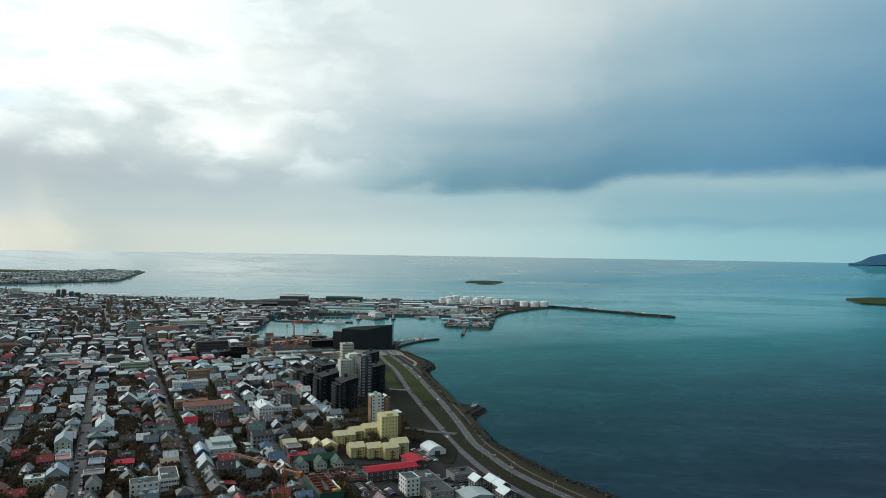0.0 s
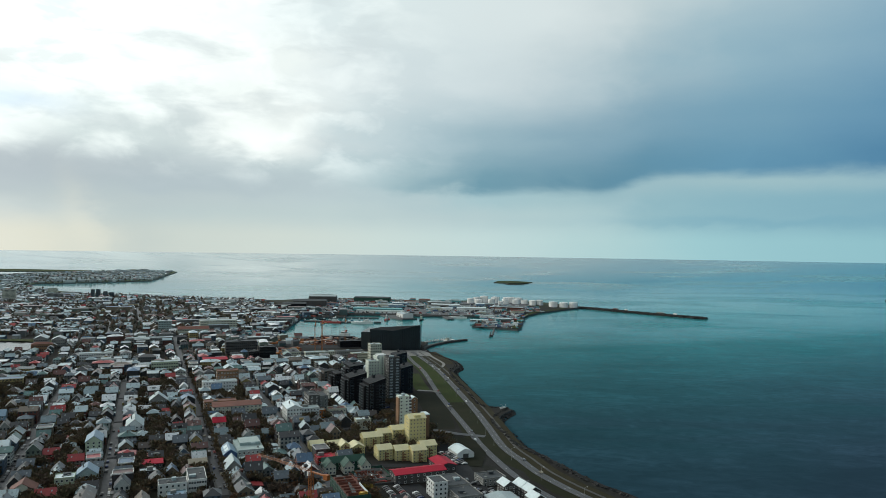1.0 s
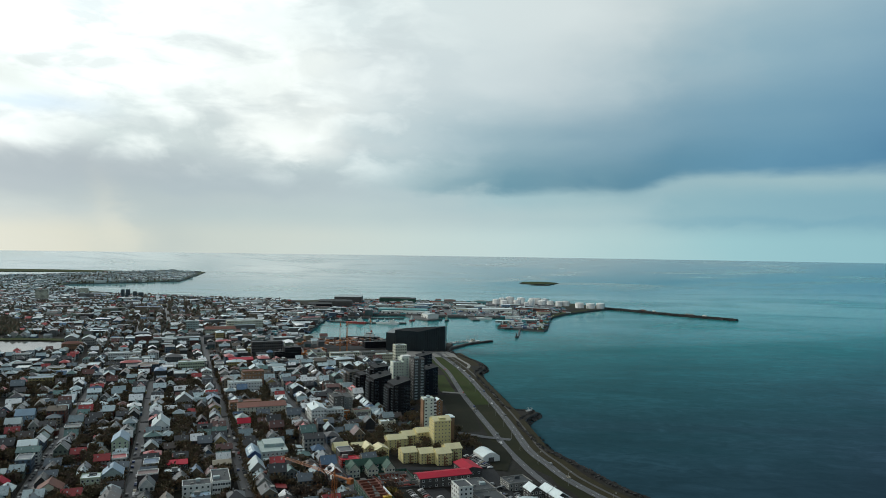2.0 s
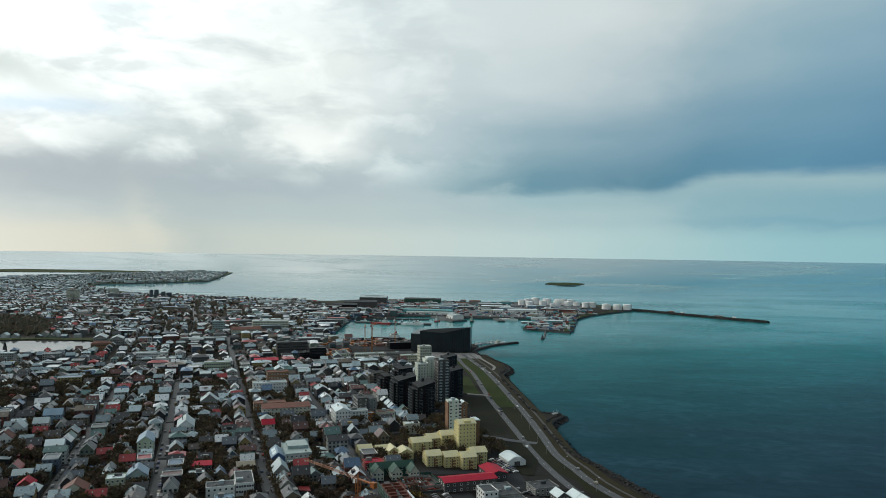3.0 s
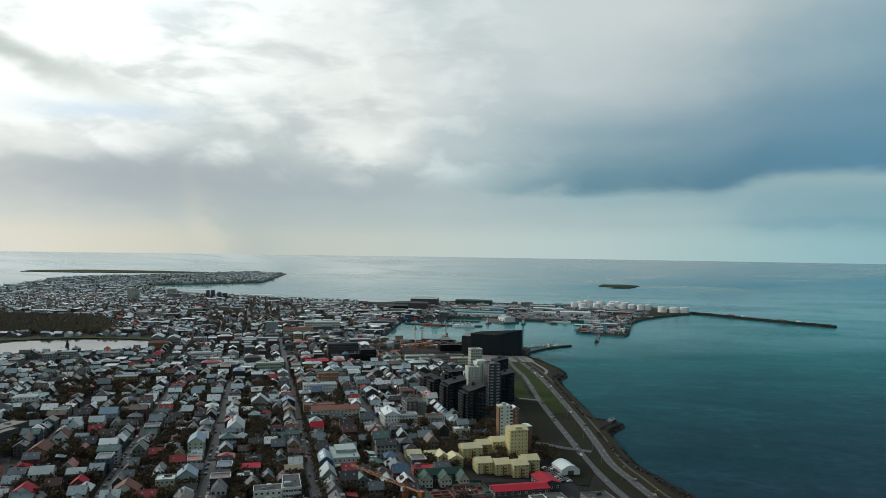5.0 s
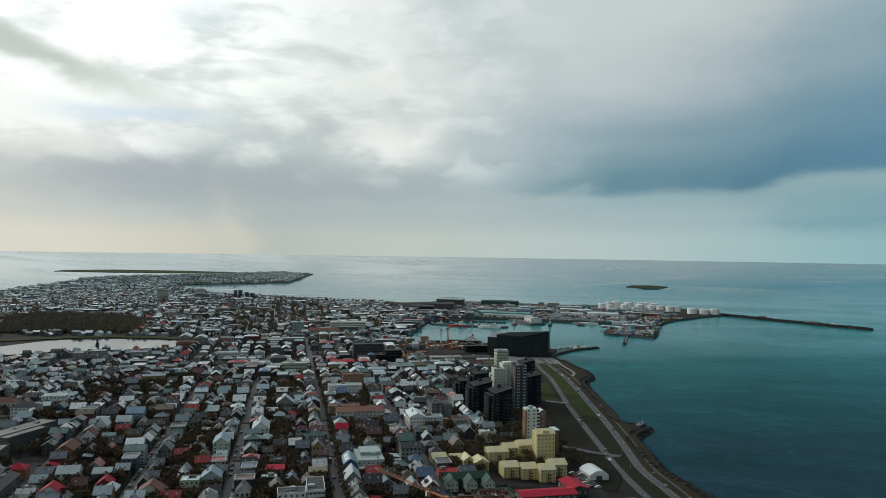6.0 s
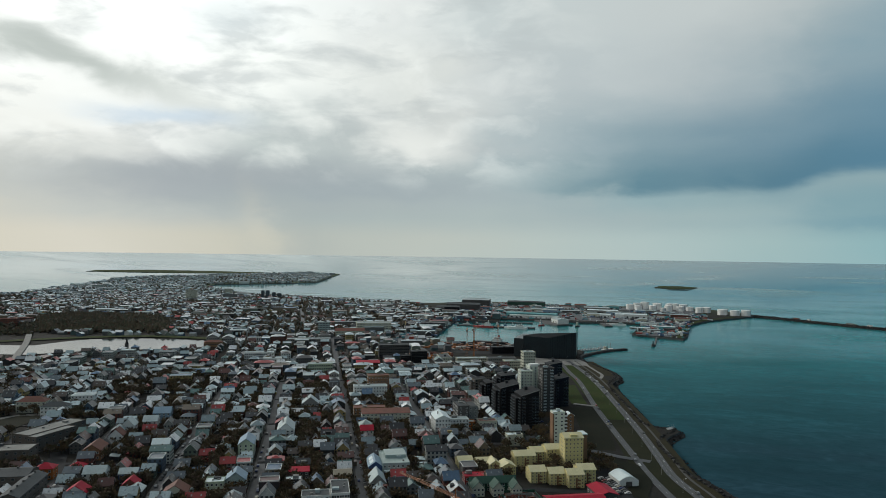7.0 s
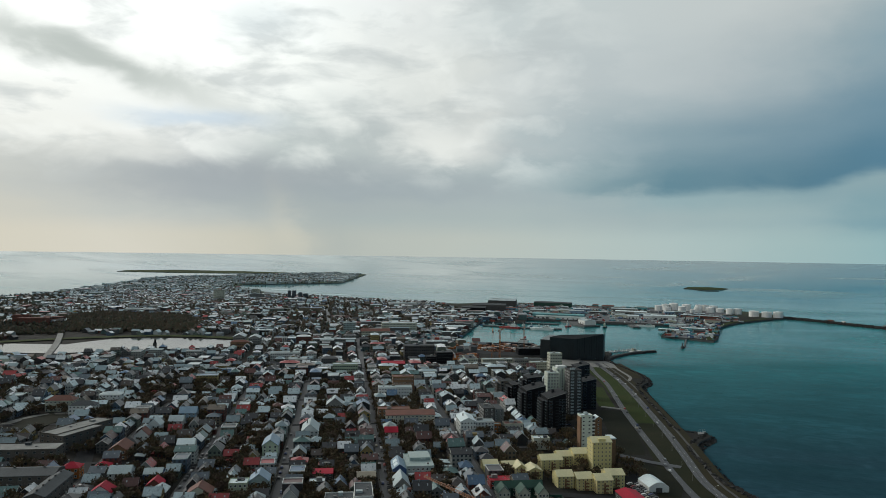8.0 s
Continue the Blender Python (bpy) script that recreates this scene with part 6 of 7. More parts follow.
ship(-345, 1290, 24, 80, "dark_concrete", "black", "dark moored boat at the west quay", 1, 4)
for i in range(9):
    ship(-372 + i * 17 + rnd.uniform(-3, 3), 1590 + rnd.uniform(-12, 25), rnd.uniform(11, 20), rnd.choice([80, 85, 175]), rnd.choice(["white", "blue", "black"]), "white", "small moored fishing boat", 1, 2.2)
for i in range(12):
    ship(-88 + i * 4.2 + rnd.uniform(-1, 1), 1222 + i * 5.6, rnd.uniform(11, 17), 62 + rnd.uniform(-6, 6), "white", "white", "white moored sailing yacht", 1 if i % 3 else 2, 1.2)


ship(-36, 1262, 30, 56, "white", "cream", "white three-masted sailing ship at the jetty", 3, 2.0)


def tower_crane(px, py, h, jib, rz):
    root = thing("tower_crane", "slim orange tower crane on the harbour building site", "crane", px, py, rz, "tower cranes")
    s = Shape()
    for sx, sy in ((-0.8, -0.8), (0.8, -0.8), (0.8, 0.8), (-0.8, 0.8)):
        s.box(sx - 0.15, sx + 0.15, sy - 0.15, sy + 0.15, 0, h)
    for i in range(int(h / 2)):
        s.tube((-0.8, -0.8, i * 2), (0.8, -0.8, i * 2 + 2), 0.1, 0.1, 4).tube((0.8, 0.8, i * 2), (-0.8, 0.8, i * 2 + 2), 0.1, 0.1, 4)
    part("mast", s, M["orange"], root)
    part("jib", Shape().box(-jib * 0.3, jib, -0.5, 0.5, h, h + 0.9).tube((0, 0, h + 6), (jib * 0.8, 0, h + 0.9), 0.12, 0.12, 4), M["orange"], root)
    part("cab", Shape().box(-1, 1, -1.9, -0.6, h - 2.4, h), M["white"], root)
    part("tower_head", Shape().tube((0, 0, h), (0, 0, h + 6), 0.6, 0.15, 4), M["orange"], root)
    part("counterweight", Shape().box(-jib * 0.3, -jib * 0.22, -0.8, 0.8, h - 2, h), M["concrete"], root)


tower_crane(-231, 1052, 44, 16, 100)
tower_crane(-222, 1060, 45, 18, 80)
tower_crane(-200, 1133, 42, 16, 95)
x, y = xy(1085, 190)
s = Shape()
rnd = random.Random(4)
for i in range(46):
    px, py = rnd.uniform(-34, 34), rnd.uniform(-26, 26)
    s.box(px - rnd.uniform(1, 5), px + rnd.uniform(1, 5), py - rnd.uniform(1, 4), py + rnd.uniform(1, 4), 0, rnd.uniform(1, 6), i % 3)
site = tagged(new("site_works", s.mesh("site_works", M["rust"], M["concrete"], M["orange"])), "rust-red formwork and stacks on the building site", "construction", kind="stuff")
site.matrix_world = pose(x, y, float(height(x, y)) - 0.2, 0, 0, GRID)
TAKEN.append((1085, 190, 30, 38))

# ---------------------------------------------------------------- ordinary houses along the streets
HOUSES = []


def generic_house(label, w, d, h, kind, rise, floors, chimneys=1, dormer=False):
    """A plain town house: walls with dark windows, a sheet-iron roof and chimney, built once and copied."""
    s = walls(w, d, h, kind, rise)
    window_faces(s, w, d, h, floors)
    r = roof_shape(w, d, h, kind, rise, 0.45, 0.34, 1)
    if floors > 1 and w < 12:
        g = 1 if int(w * 10) % 2 else -1
        x0, x1 = sorted((g * w / 2, g * (w / 2 + 2.2)))
        s.box(x0, x1, -d * 0.15, d * 0.38, 0, h * 0.5)
        r.box(x0 - 0.15, x1 + 0.15, -d * 0.15 - 0.2, d * 0.38 + 0.2, h * 0.5, h * 0.5 + 0.2)
    root = new("house", s.mesh("house", M["wall"], M["glass"]))
    top = part("roof", r, (M["roof"], M["white"]), root)
    bits = [(s, (0, 1)), (r, (2, 5))]
    if kind in ("gable_x", "gable_y") and h > 4:
        c = Shape()
        for g, f in ((-1, 0.2), (1, -0.25), (-1, -0.3)):
            u, t = (w if kind == "gable_x" else d) * f, 0.55
            z, o = h + rise * t + 0.36, g * (d if kind == "gable_x" else w) / 2 * (1 - t)
            dz, do = rise * 0.12, -g * (d if kind == "gable_x" else w) / 2 * 0.12
            q = [(u - 0.4, o - do, z - dz), (u + 0.4, o - do, z - dz), (u + 0.4, o + do, z + dz), (u - 0.4, o + do, z + dz)]
            c.poly(q if kind == "gable_x" else [(y_, x_, z_) for x_, y_, z_ in q])
        part("skylight", c, M["skylight"], root)
        bits.append((c, (4,)))
    if chimneys:
        c = Shape().box(-0.45, 0.45, d * 0.12, d * 0.12 + 0.7, h - 0.5, h + rise + 1.0)
        part("chimney", c, M["concrete"], root)
        bits.append((c, (3,)))
    if dormer:
        c = Shape().box(-1.6, 1.6, -d / 2 + 0.8, 0, h + 0.2, h + rise * 0.75).box(-1.9, 1.9, -d / 2 + 0.5, 0, h + rise * 0.75, h + rise * 0.75 + 0.2)
        part("dormer", c, M["wall"], root)
        bits.append((c, (0,)))
    tagged(root, label, "house", "houses of the town")
    HOUSES.append((root, w, d, bits))


for spec in (("small rendered house with steep sheet-iron roof", 6.7, 7.6, 4.6, "gable_y", 2.9, 2, 1), ("rendered town house with steep gable roof", 7.1, 8.4, 5.1, "gable_y", 3.2, 2, 1),
             ("rendered house with dormer and iron roof", 8.4, 7.1, 4.9, "gable_x", 2.9, 2, 1, True), ("three-storey rendered town house with iron roof", 8.4, 7.6, 7, "gable_x", 2.5, 3, 1),
             ("three-storey house with hipped iron roof", 9.2, 8.4, 7.5, "hip", 2.5, 3, 1), ("tall narrow town house with steep gable", 6.7, 9.2, 7, "gable_y", 3.4, 3, 1),
             ("plain flat-roofed rendered town house", 10.1, 8.4, 7.5, "flat", 0, 3, 0), ("two-storey house with hipped roof", 8, 8, 4.9, "hip", 2.7, 2, 1),
             ("wide three-storey house with dormer", 10.9, 8, 7.5, "gable_x", 2.5, 3, 1, True), ("small timber house with gable roof", 5.5, 6.3, 3.3, "gable_y", 2.4, 1, 1),
             ("low backyard shed with sloping roof", 5.9, 5, 2.8, "mono", 0.8, 1, 0), ("four-storey flat-roofed town block", 12.6, 9.2, 9.7, "flat", 0, 4, 0),
             ("four-storey town house with iron roof", 11.8, 9.2, 9.7, "gable_x", 2.5, 4, 1), ("long flat-roofed town block", 16.8, 10.9, 9.7, "flat", 0, 4, 0),
             ("large four-storey block with hipped roof", 18.5, 10.9, 10.6, "hip", 2.1, 4, 1), ("five-storey flat-roofed town block", 15.1, 11.8, 12.3, "flat", 0, 5, 0),
             ("long low hall with pale iron roof", 21.8, 8.4, 4.4, "gable_x", 1.7, 1, 0)):
    label_, w_, d_, h_, kind_, rise_, *more_ = spec
    generic_house(label_, w_ * 1.22, d_ * 1.2, h_ * 1.1, kind_, rise_ * 1.15, *more_)
used = set()
rnd = random.Random(21)
rest = Shape()


def put_house(k, a, b, turn, single):
    root, w, d, bits = HOUSES[k]
    x, y = xy(a, b)
    m = pose(x, y, float(height(x, y)) - 0.3, 0, 0, GRID + turn + rnd.uniform(-4, 4))
    if not single or k in used:
        m = m @ Matrix.Diagonal((rnd.uniform(0.88, 1.1), rnd.uniform(0.88, 1.1), rnd.uniform(0.82, 1.18), 1))
    if not single:
        for s, slots in bits:
            i = len(rest.v)
            rest.v += [tuple(m @ Vector(v)) for v in s.v]
            rest.f += [tuple(i + q for q in f) for f in s.f]
            rest.s += [slots[q] for q in s.s]
    elif k not in used:
        used.add(k)
        root.matrix_world = m
    else:
        copy_thing(root, m)
    TAKEN.append((a, b, (d if turn % 180 == 0 else w) / 2 - 0.1, (w if turn % 180 == 0 else d) / 2 - 0.1))


LAKE_SIDE = [(x * 1.0, y * 1.0) for x, y in ((-860, 830), (-790, 905), (-700, 970), (-640, 1040), (-640, 1110), (-712, 1150), (-830, 1120), (-930, 1030), (-1040, 950), (-1060, 830))]
lots = []
for b0, a0, a1, line in street_lines:
    for side in (-1, 1):
        for depth in (9.6, 20.5, 29.0):
            a = a0 + rnd.uniform(0, 8)
            while a < min(a1, 1010):
                lots.append((a, b0 + side * (depth + rnd.uniform(-1, 1)), depth))
                a += rnd.uniform(3.0, 6.0) if depth < 15 else rnd.uniform(12, 28)
for a in range(860, 1320, 23):
    for b in range(-345, 150, 20):
        if rnd.random() < 0.14:
            continue
        lots.append((a + rnd.uniform(-4, 4), b + rnd.uniform(-3, 3), 12))
for a in range(640, 900, 17):
    for b in range(140, 175, 15):
        lots.append((a + rnd.uniform(-3, 3), b + rnd.uniform(-2, 2), 12))
for a in range(780, 990, 19):
    for b in range(178, 270, 17):
        lots.append((a + rnd.uniform(-3, 3), b + rnd.uniform(-2, 2), 12))
lots.sort(key=lambda q: math.hypot(*xy(q[0], q[1])))
lots += sorted(((rnd.uniform(400, 1010), rnd.uniform(-335, 135), 22) for _ in range(2600)), key=lambda q: q[0])
house_count = 0
for a, b, depth in lots:
    x, y = xy(a, b)
    if (a > 1000 or b > 150 or b < -300) and (not inside([x], [y], OUTLINE)[0] or inside([x], [y], LAKE_SIDE)[0]):
        continue
    if any(abs(a - c) < 7.0 and b0 <= b <= b1 for c, b0, b1 in CROSS) or any(abs(b - s_[0]) < 7.6 and s_[1] <= a <= s_[2] for s_ in STREETS):
        continue
    if a > 860 and b > -60:
        k = rnd.choice([3, 4, 6, 8, 11, 12, 13, 14, 4, 5, 3, 8])
    elif a > 860:
        k = rnd.choice([3, 4, 8, 7, 16, 2, 1, 4, 5, 1, 7, 13, 2, 0])
    elif depth > 15 or depth == 22:
        k = rnd.choice([0, 2, 7, 9, 9, 10, 1, 0, 5])
    else:
        k = rnd.choice([0, 1, 1, 2, 3, 3, 4, 5, 5, 6, 7, 8, 12, 0])
    if b < -90 and a < 860 and k > 8 and depth < 15:
        k = rnd.choice([1, 4, 5, 7])
    turn = rnd.choice([0, 90, 90, 180, 270])
    w, d = HOUSES[k][1:3]
    ra, rb = (d, w) if turn % 180 == 0 else (w, d)
    if free(a, b, ra / 2, rb / 2):
        put_house(k, a, b, turn, house_count < 300)
        house_count += 1
tagged(new("town_houses", rest.mesh("town_houses", M["wall_mid"], M["glass"], M["roof_mid"], M["concrete"], M["skylight"], M["white"])), "crowded rendered houses of the old town with mixed iron roofs", "houses", kind="stuff")
for k, (root, w, d, bits) in enumerate(HOUSES):
    if k not in used:
        for o in (*root.children_recursive, root):
            bpy.data.objects.remove(o)

# ---------------------------------------------------------------- the far town: too many houses to count
FOREST = [(-1035, 1100), (-951, 1110), (-840, 1185), (-900, 1290), (-1003, 1390), (-1220, 1370), (-1238, 1295)]


def off_streets(px, py, gap=0.0):
    """Which of the places keep clear of the far streets."""
    keep = np.ones(len(px), bool)
    for line, wide in KEEP_CLEAR:
        for p in line:
            keep &= np.hypot(px - p[0], py - p[1]) > wide + gap
    return keep


def far_town(name, label, outline, sx, sy, turn, seed, skip=0.2, big=0.06, mats=("wall_mid", "roof_mid")):
    rnd = np.random.RandomState(seed)
    xs, ys = [p[0] for p in outline], [p[1] for p in outline]
    cx, cy, R = (min(xs) + max(xs)) / 2, (min(ys) + max(ys)) / 2, max(max(xs) - min(xs), max(ys) - min(ys)) * 0.75
    c, s_ = math.cos(radians(turn)), math.sin(radians(turn))
    u, v = np.meshgrid(np.arange(-R, R, sx), np.arange(-R, R, sy))
    u, v = (u + rnd.uniform(-0.2, 0.2, u.shape) * sx).ravel(), (v + rnd.uniform(-0.15, 0.15, v.shape) * sy).ravel()
    px, py = cx + u * c - v * s_, cy + u * s_ + v * c
    keep = inside(px, py, outline) & inside(px, py, OUTLINE) & ~inside(px, py, LAKE_SIDE) & ~inside(px, py, FOREST) & (rnd.rand(len(px)) > skip)
    keep &= off_streets(px, py, 2.0)
    V, F, S = [], [], []
    for x, y in zip(px[keep], py[keep]):
        if big and rnd.rand() < big:
            w, d, h, rise = rnd.uniform(16, 42), rnd.uniform(10, 15), rnd.uniform(7, 13), 0.6
        else:
            w, d, h, rise = rnd.uniform(8, 14), rnd.uniform(8, 12), rnd.uniform(4, 8), rnd.uniform(2, 4)
        t = radians(turn + (90 if rnd.rand() < 0.5 else 0) + rnd.uniform(-6, 6))
        ct, st = math.cos(t), math.sin(t)
        z = float(height(x, y)) - 0.5
        loc = [(-w / 2, -d / 2, 0), (w / 2, -d / 2, 0), (w / 2, d / 2, 0), (-w / 2, d / 2, 0), (-w / 2, -d / 2, h), (w / 2, -d / 2, h), (w / 2, d / 2, h), (-w / 2, d / 2, h),
               (-w / 2, 0, h + rise), (w / 2, 0, h + rise)]
        e = 0.4
        loc += [(-w / 2 - e, -d / 2 - e, h - 0.1), (w / 2 + e, -d / 2 - e, h - 0.1), (w / 2 + e, 0, h + rise + 0.25), (-w / 2 - e, 0, h + rise + 0.25), (w / 2 + e, d / 2 + e, h - 0.1), (-w / 2 - e, d / 2 + e, h - 0.1)]
        i = len(V)
        V += [(x + lx * ct - ly * st, y + lx * st + ly * ct, z + lz) for lx, ly, lz in loc]
        F += [(i, i + 1, i + 5, i + 4), (i + 1, i + 2, i + 6, i + 9, i + 5), (i + 2, i + 3, i + 7, i + 6), (i + 3, i, i + 4, i + 8, i + 7), (i + 10, i + 11, i + 12, i + 13), (i + 13, i + 12, i + 14, i + 15)]
        S += [0, 0, 0, 0, 1, 1]
    V = np.array(V)
    V = np.stack(drawn_in(V[:, 0], V[:, 1], V[:, 2]), 1)
    return tagged(new(name, mesh_of(name, V, F, [M[mats[0]], M[mats[1]]], S)), label, "houses", kind="stuff")


WEST_TOWN = [xy(a, b) for a, b in ((1330, -120), (1330, 150), (1440, 230), (1800, 330), (2120, 330), (2330, 100), (2540, -250), (2600, -620), (2350, -800), (1550, -620), (1500, -330))]
far_town("far_houses", "crowded small houses of the western town with mixed roofs", WEST_TOWN, 15, 20, 25, 5, 0.25, 0.05)
far_town("far_houses", "scattered houses beyond the lake", [(-1000, 1200), (-820, 1240), (-700, 1180), (-640, 1330), (-1050, 1800), (-1900, 1800), (-1900, 1000), (-1200, 1150)], 19, 24, 10, 6, 0.45, 0.05)
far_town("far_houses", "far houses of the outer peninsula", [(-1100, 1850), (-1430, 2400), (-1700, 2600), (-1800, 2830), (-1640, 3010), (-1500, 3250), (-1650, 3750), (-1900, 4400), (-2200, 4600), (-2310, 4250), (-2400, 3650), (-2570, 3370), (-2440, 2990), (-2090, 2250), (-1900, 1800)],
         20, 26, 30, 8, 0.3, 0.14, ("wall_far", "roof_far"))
far_town("far_houses", "row of white villas along the lake bank", [(-1010, 1095), (-930, 1075), (-820, 1122), (-700, 1142), (-690, 1165), (-800, 1155), (-900, 1118), (-1000, 1115)], 19, 16, 15, 18, 0.25, 0)
far_town("far_houses", "crowded offices and stores beside the old harbour", [(-300, 1060), (-262, 1225), (-345, 1225), (-362, 1330), (-395, 1600), (-350, 1660), (-480, 1830), (-640, 1780), (-600, 1500), (-480, 1300), (-430, 1150)], 24, 26, 25, 15, 0.15, 0.45)
far_town("far_houses", "stores and boats sheds on the north quay", [(-330, 1660), (-290, 1720), (-320, 1800), (-480, 1800), (-520, 1740)], 24, 22, 5, 16, 0.2, 0.4)
far_town("far_houses", "houses left of the lake road", [(-1900, 300), (-1200, 400), (-700, 600), (-860, 860), (-1080, 1010), (-1900, 1000)], 20, 26, 15, 9, 0.3, 0.04)
far_town("far_houses", "houses between the school and the lake", [xy(a, b) for a, b in ((600, -345), (980, -345), (1130, -345), (1060, -480), (560, -620))], 17, 22, 25, 10, 0.15, 0.08)


# boats, containers and vans all over the harbour yards
rnd = random.Random(71)
s = Shape()
for i in range(1500):
    if i < 1000:
        px, py = rnd.uniform(-480, 190), rnd.uniform(1740, 2240)
    elif i < 1300:
        px, py = rnd.uniform(-440, -345), rnd.uniform(1250, 1720)
    else:
        px, py = rnd.uniform(10, 130), rnd.uniform(1460, 1760)
    if not inside([px], [py], OUTLINE)[0] or (px > -20 and py > 2085):
        continue
    w, d, h = rnd.choice([(6, 2.4, 2.6), (12, 2.4, 2.6), (12, 5, 2.8), (4.5, 1.9, 1.6), (4.5, 1.9, 1.6), (8, 3, 4)])
    t = radians(rnd.choice([-4, 0, 6, 86, 92]) + rnd.uniform(-5, 5))
    z = float(height(px, py)) + 0.3
    c, q = math.cos(t), math.sin(t)
    s.prism([(px + u * c - v * q, py + u * q + v * c) for u, v in ((-w / 2, -d / 2), (w / 2, -d / 2), (w / 2, d / 2), (-w / 2, d / 2))], z, z + h)
tagged(new("harbour_clutter", s.mesh("harbour_clutter", M["clutter"])), "containers, crates, vans and boats on the harbour yards", "containers", kind="stuff")
s = Shape()
for i in range(260):
    px, py = rnd.uniform(-335, -195), rnd.uniform(1150, 1236)
    if not inside([px], [py], OUTLINE)[0] or not free(*to_ab(px, py), 3, 3):
        continue
    w, d, h = rnd.choice([(6, 2.4, 2.6), (9, 3, 1.2), (14, 1.2, 0.9), (4.5, 1.9, 1.6), (8, 6, 3.5)])
    t, z = rnd.uniform(0, 3.14), float(height(px, py)) + 0.3
    c, q = math.cos(t), math.sin(t)
    s.prism([(px + u * c - v * q, py + u * q + v * c) for u, v in ((-w / 2, -d / 2), (w / 2, -d / 2), (w / 2, d / 2), (-w / 2, d / 2))], z, z + h)
tagged(new("site_materials", s.mesh("site_materials", M["site"])), "orange and rusty formwork, huts and pipes on the building site", "building materials", kind="stuff")

# ---------------------------------------------------------------- trees
CROWNS = []


def tree_proto(seed, h, spread):
    rnd = random.Random(seed)
    root = new("tree", None)
    s = Shape().tube((0, 0, 0), (0, 0, h * 0.45), 0.28, 0.16)
    tips = []
    for i in range(6):
        t = i * 1.05 + rnd.random()
        p = Vector((math.cos(t) * spread * 0.6, math.sin(t) * spread * 0.6, h * rnd.uniform(0.55, 0.85)))
        s.tube((0, 0, h * rnd.uniform(0.25, 0.42)), p, 0.13, 0.04, 4)
        tips.append(p)
    tips.append(Vector((0, 0, h * 0.85)))
    part("trunk", s, M["trunk"], root)
    c = Shape()
    for tip in tips:
        for _ in range(30):
            q = tip + Vector((rnd.gauss(0, 1), rnd.gauss(0, 1), rnd.gauss(0, 0.8))) * spread * 0.33
            e = Euler((rnd.random() * 6, rnd.random() * 6, rnd.random() * 6)).to_matrix()
            r = rnd.uniform(0.3, 0.62)
            c.poly([q + e @ Vector(v) * r for v in ((-1, -0.7, 0), (0.9, -0.8, 0.2), (1, 0.8, -0.1), (-0.7, 0.9, 0.15))])
    part("crown", c, M["leaf"], root)
    CROWNS.append((s, c))
    return tagged(root, "autumn garden tree with thin brown-green crown", "tree", "trees of the town gardens")


TREES = [tree_proto(i, h, r) for i, (h, r) in enumerate(((7, 3.2), (8.5, 3.9), (5.5, 2.6), (9, 3.4), (6.5, 3.6)))]
rnd = random.Random(33)
placed = [False] * len(TREES)
grove = Shape()
spots = []
for i in range(20000):
    if len(spots) >= 2100:
        break
    a, b = 395 + 560 * rnd.random() ** 1.2, rnd.uniform(-330, 135)
    if any(abs(b - s_[0]) < 7 for s_ in STREETS) or any(abs(a - c[0]) < 6 for c in CROSS):
        continue
    if free(a, b, 1.0, 1.0):
        spots.append(xy(a, b))
        TAKEN.append((a, b, 0.9, 0.9))
spots += [xy(a + rnd.uniform(-2, 2), 53.8 + rnd.uniform(-0.5, 0.5)) for a in np.arange(420, 1000, 9.0)]
for i in range(900):
    a, b = rnd.uniform(500, 700), rnd.uniform(118, 235)
    if free(a, b, 2.0, 2.0) and rnd.random() < 0.28:
        spots.append(xy(a, b))
        TAKEN.append((a, b, 2.5, 2.5))
spots.sort(key=lambda q: math.hypot(*q))
for i, (x, y) in enumerate(spots):
    k = rnd.randrange(len(TREES))
    m = pose(x, y, float(height(x, y)) - 0.1, 0, 0, rnd.uniform(0, 360))
    if i >= 205:
        for s, slot in zip(CROWNS[k], (0, 1)):
            n0 = len(grove.v)
            grove.v += [tuple(m @ Vector(v)) for v in s.v]
            grove.f += [tuple(n0 + q for q in f) for f in s.f]
            grove.s += [slot] * len(s.f)
    elif not placed[k]:
        placed[k] = True
        TREES[k].matrix_world = m
    else:
        copy_thing(TREES[k], m)
tagged(new("garden_trees", grove.mesh("garden_trees", M["trunk"], M["leaf_near"])), "thin autumn trees filling the gardens between houses", "trees", kind="stuff")


def far_wood(name, label, pts, seed, size=(2.2, 4.5), leaf="leaf_far"):
    """Many small ragged crowns."""
    rnd = np.random.RandomState(seed)
    V, F = [], []
    for x, y in pts:
        for _ in range(3):
            r = rnd.uniform(*size)
            cx, cy, cz = x + rnd.uniform(-2, 2), y + rnd.uniform(-2, 2), float(height(x, y)) + r * rnd.uniform(0.7, 2.0)
            i = len(V)
            for dx, dy, dz in ((1, 0, 0), (-1, 0, 0), (0, 1, 0), (0, -1, 0), (0, 0, 1.2), (0, 0, -1)):
                V.append((cx + (dx + rnd.uniform(-0.3, 0.3)) * r * 0.8, cy + (dy + rnd.uniform(-0.3, 0.3)) * r * 0.8, cz + (dz + rnd.uniform(-0.3, 0.3)) * r))
            F += [(i + p, i + q, i + w) for p, q, w in ((0, 2, 4), (2, 1, 4), (1, 3, 4), (3, 0, 4), (2, 0, 5), (1, 2, 5), (3, 1, 5), (0, 3, 5))]
    V = np.array(V)
    V = np.stack(drawn_in(V[:, 0], V[:, 1], V[:, 2]), 1)
    return tagged(new(name, mesh_of(name, V, F, [M[leaf]])), label, "trees", kind="stuff")


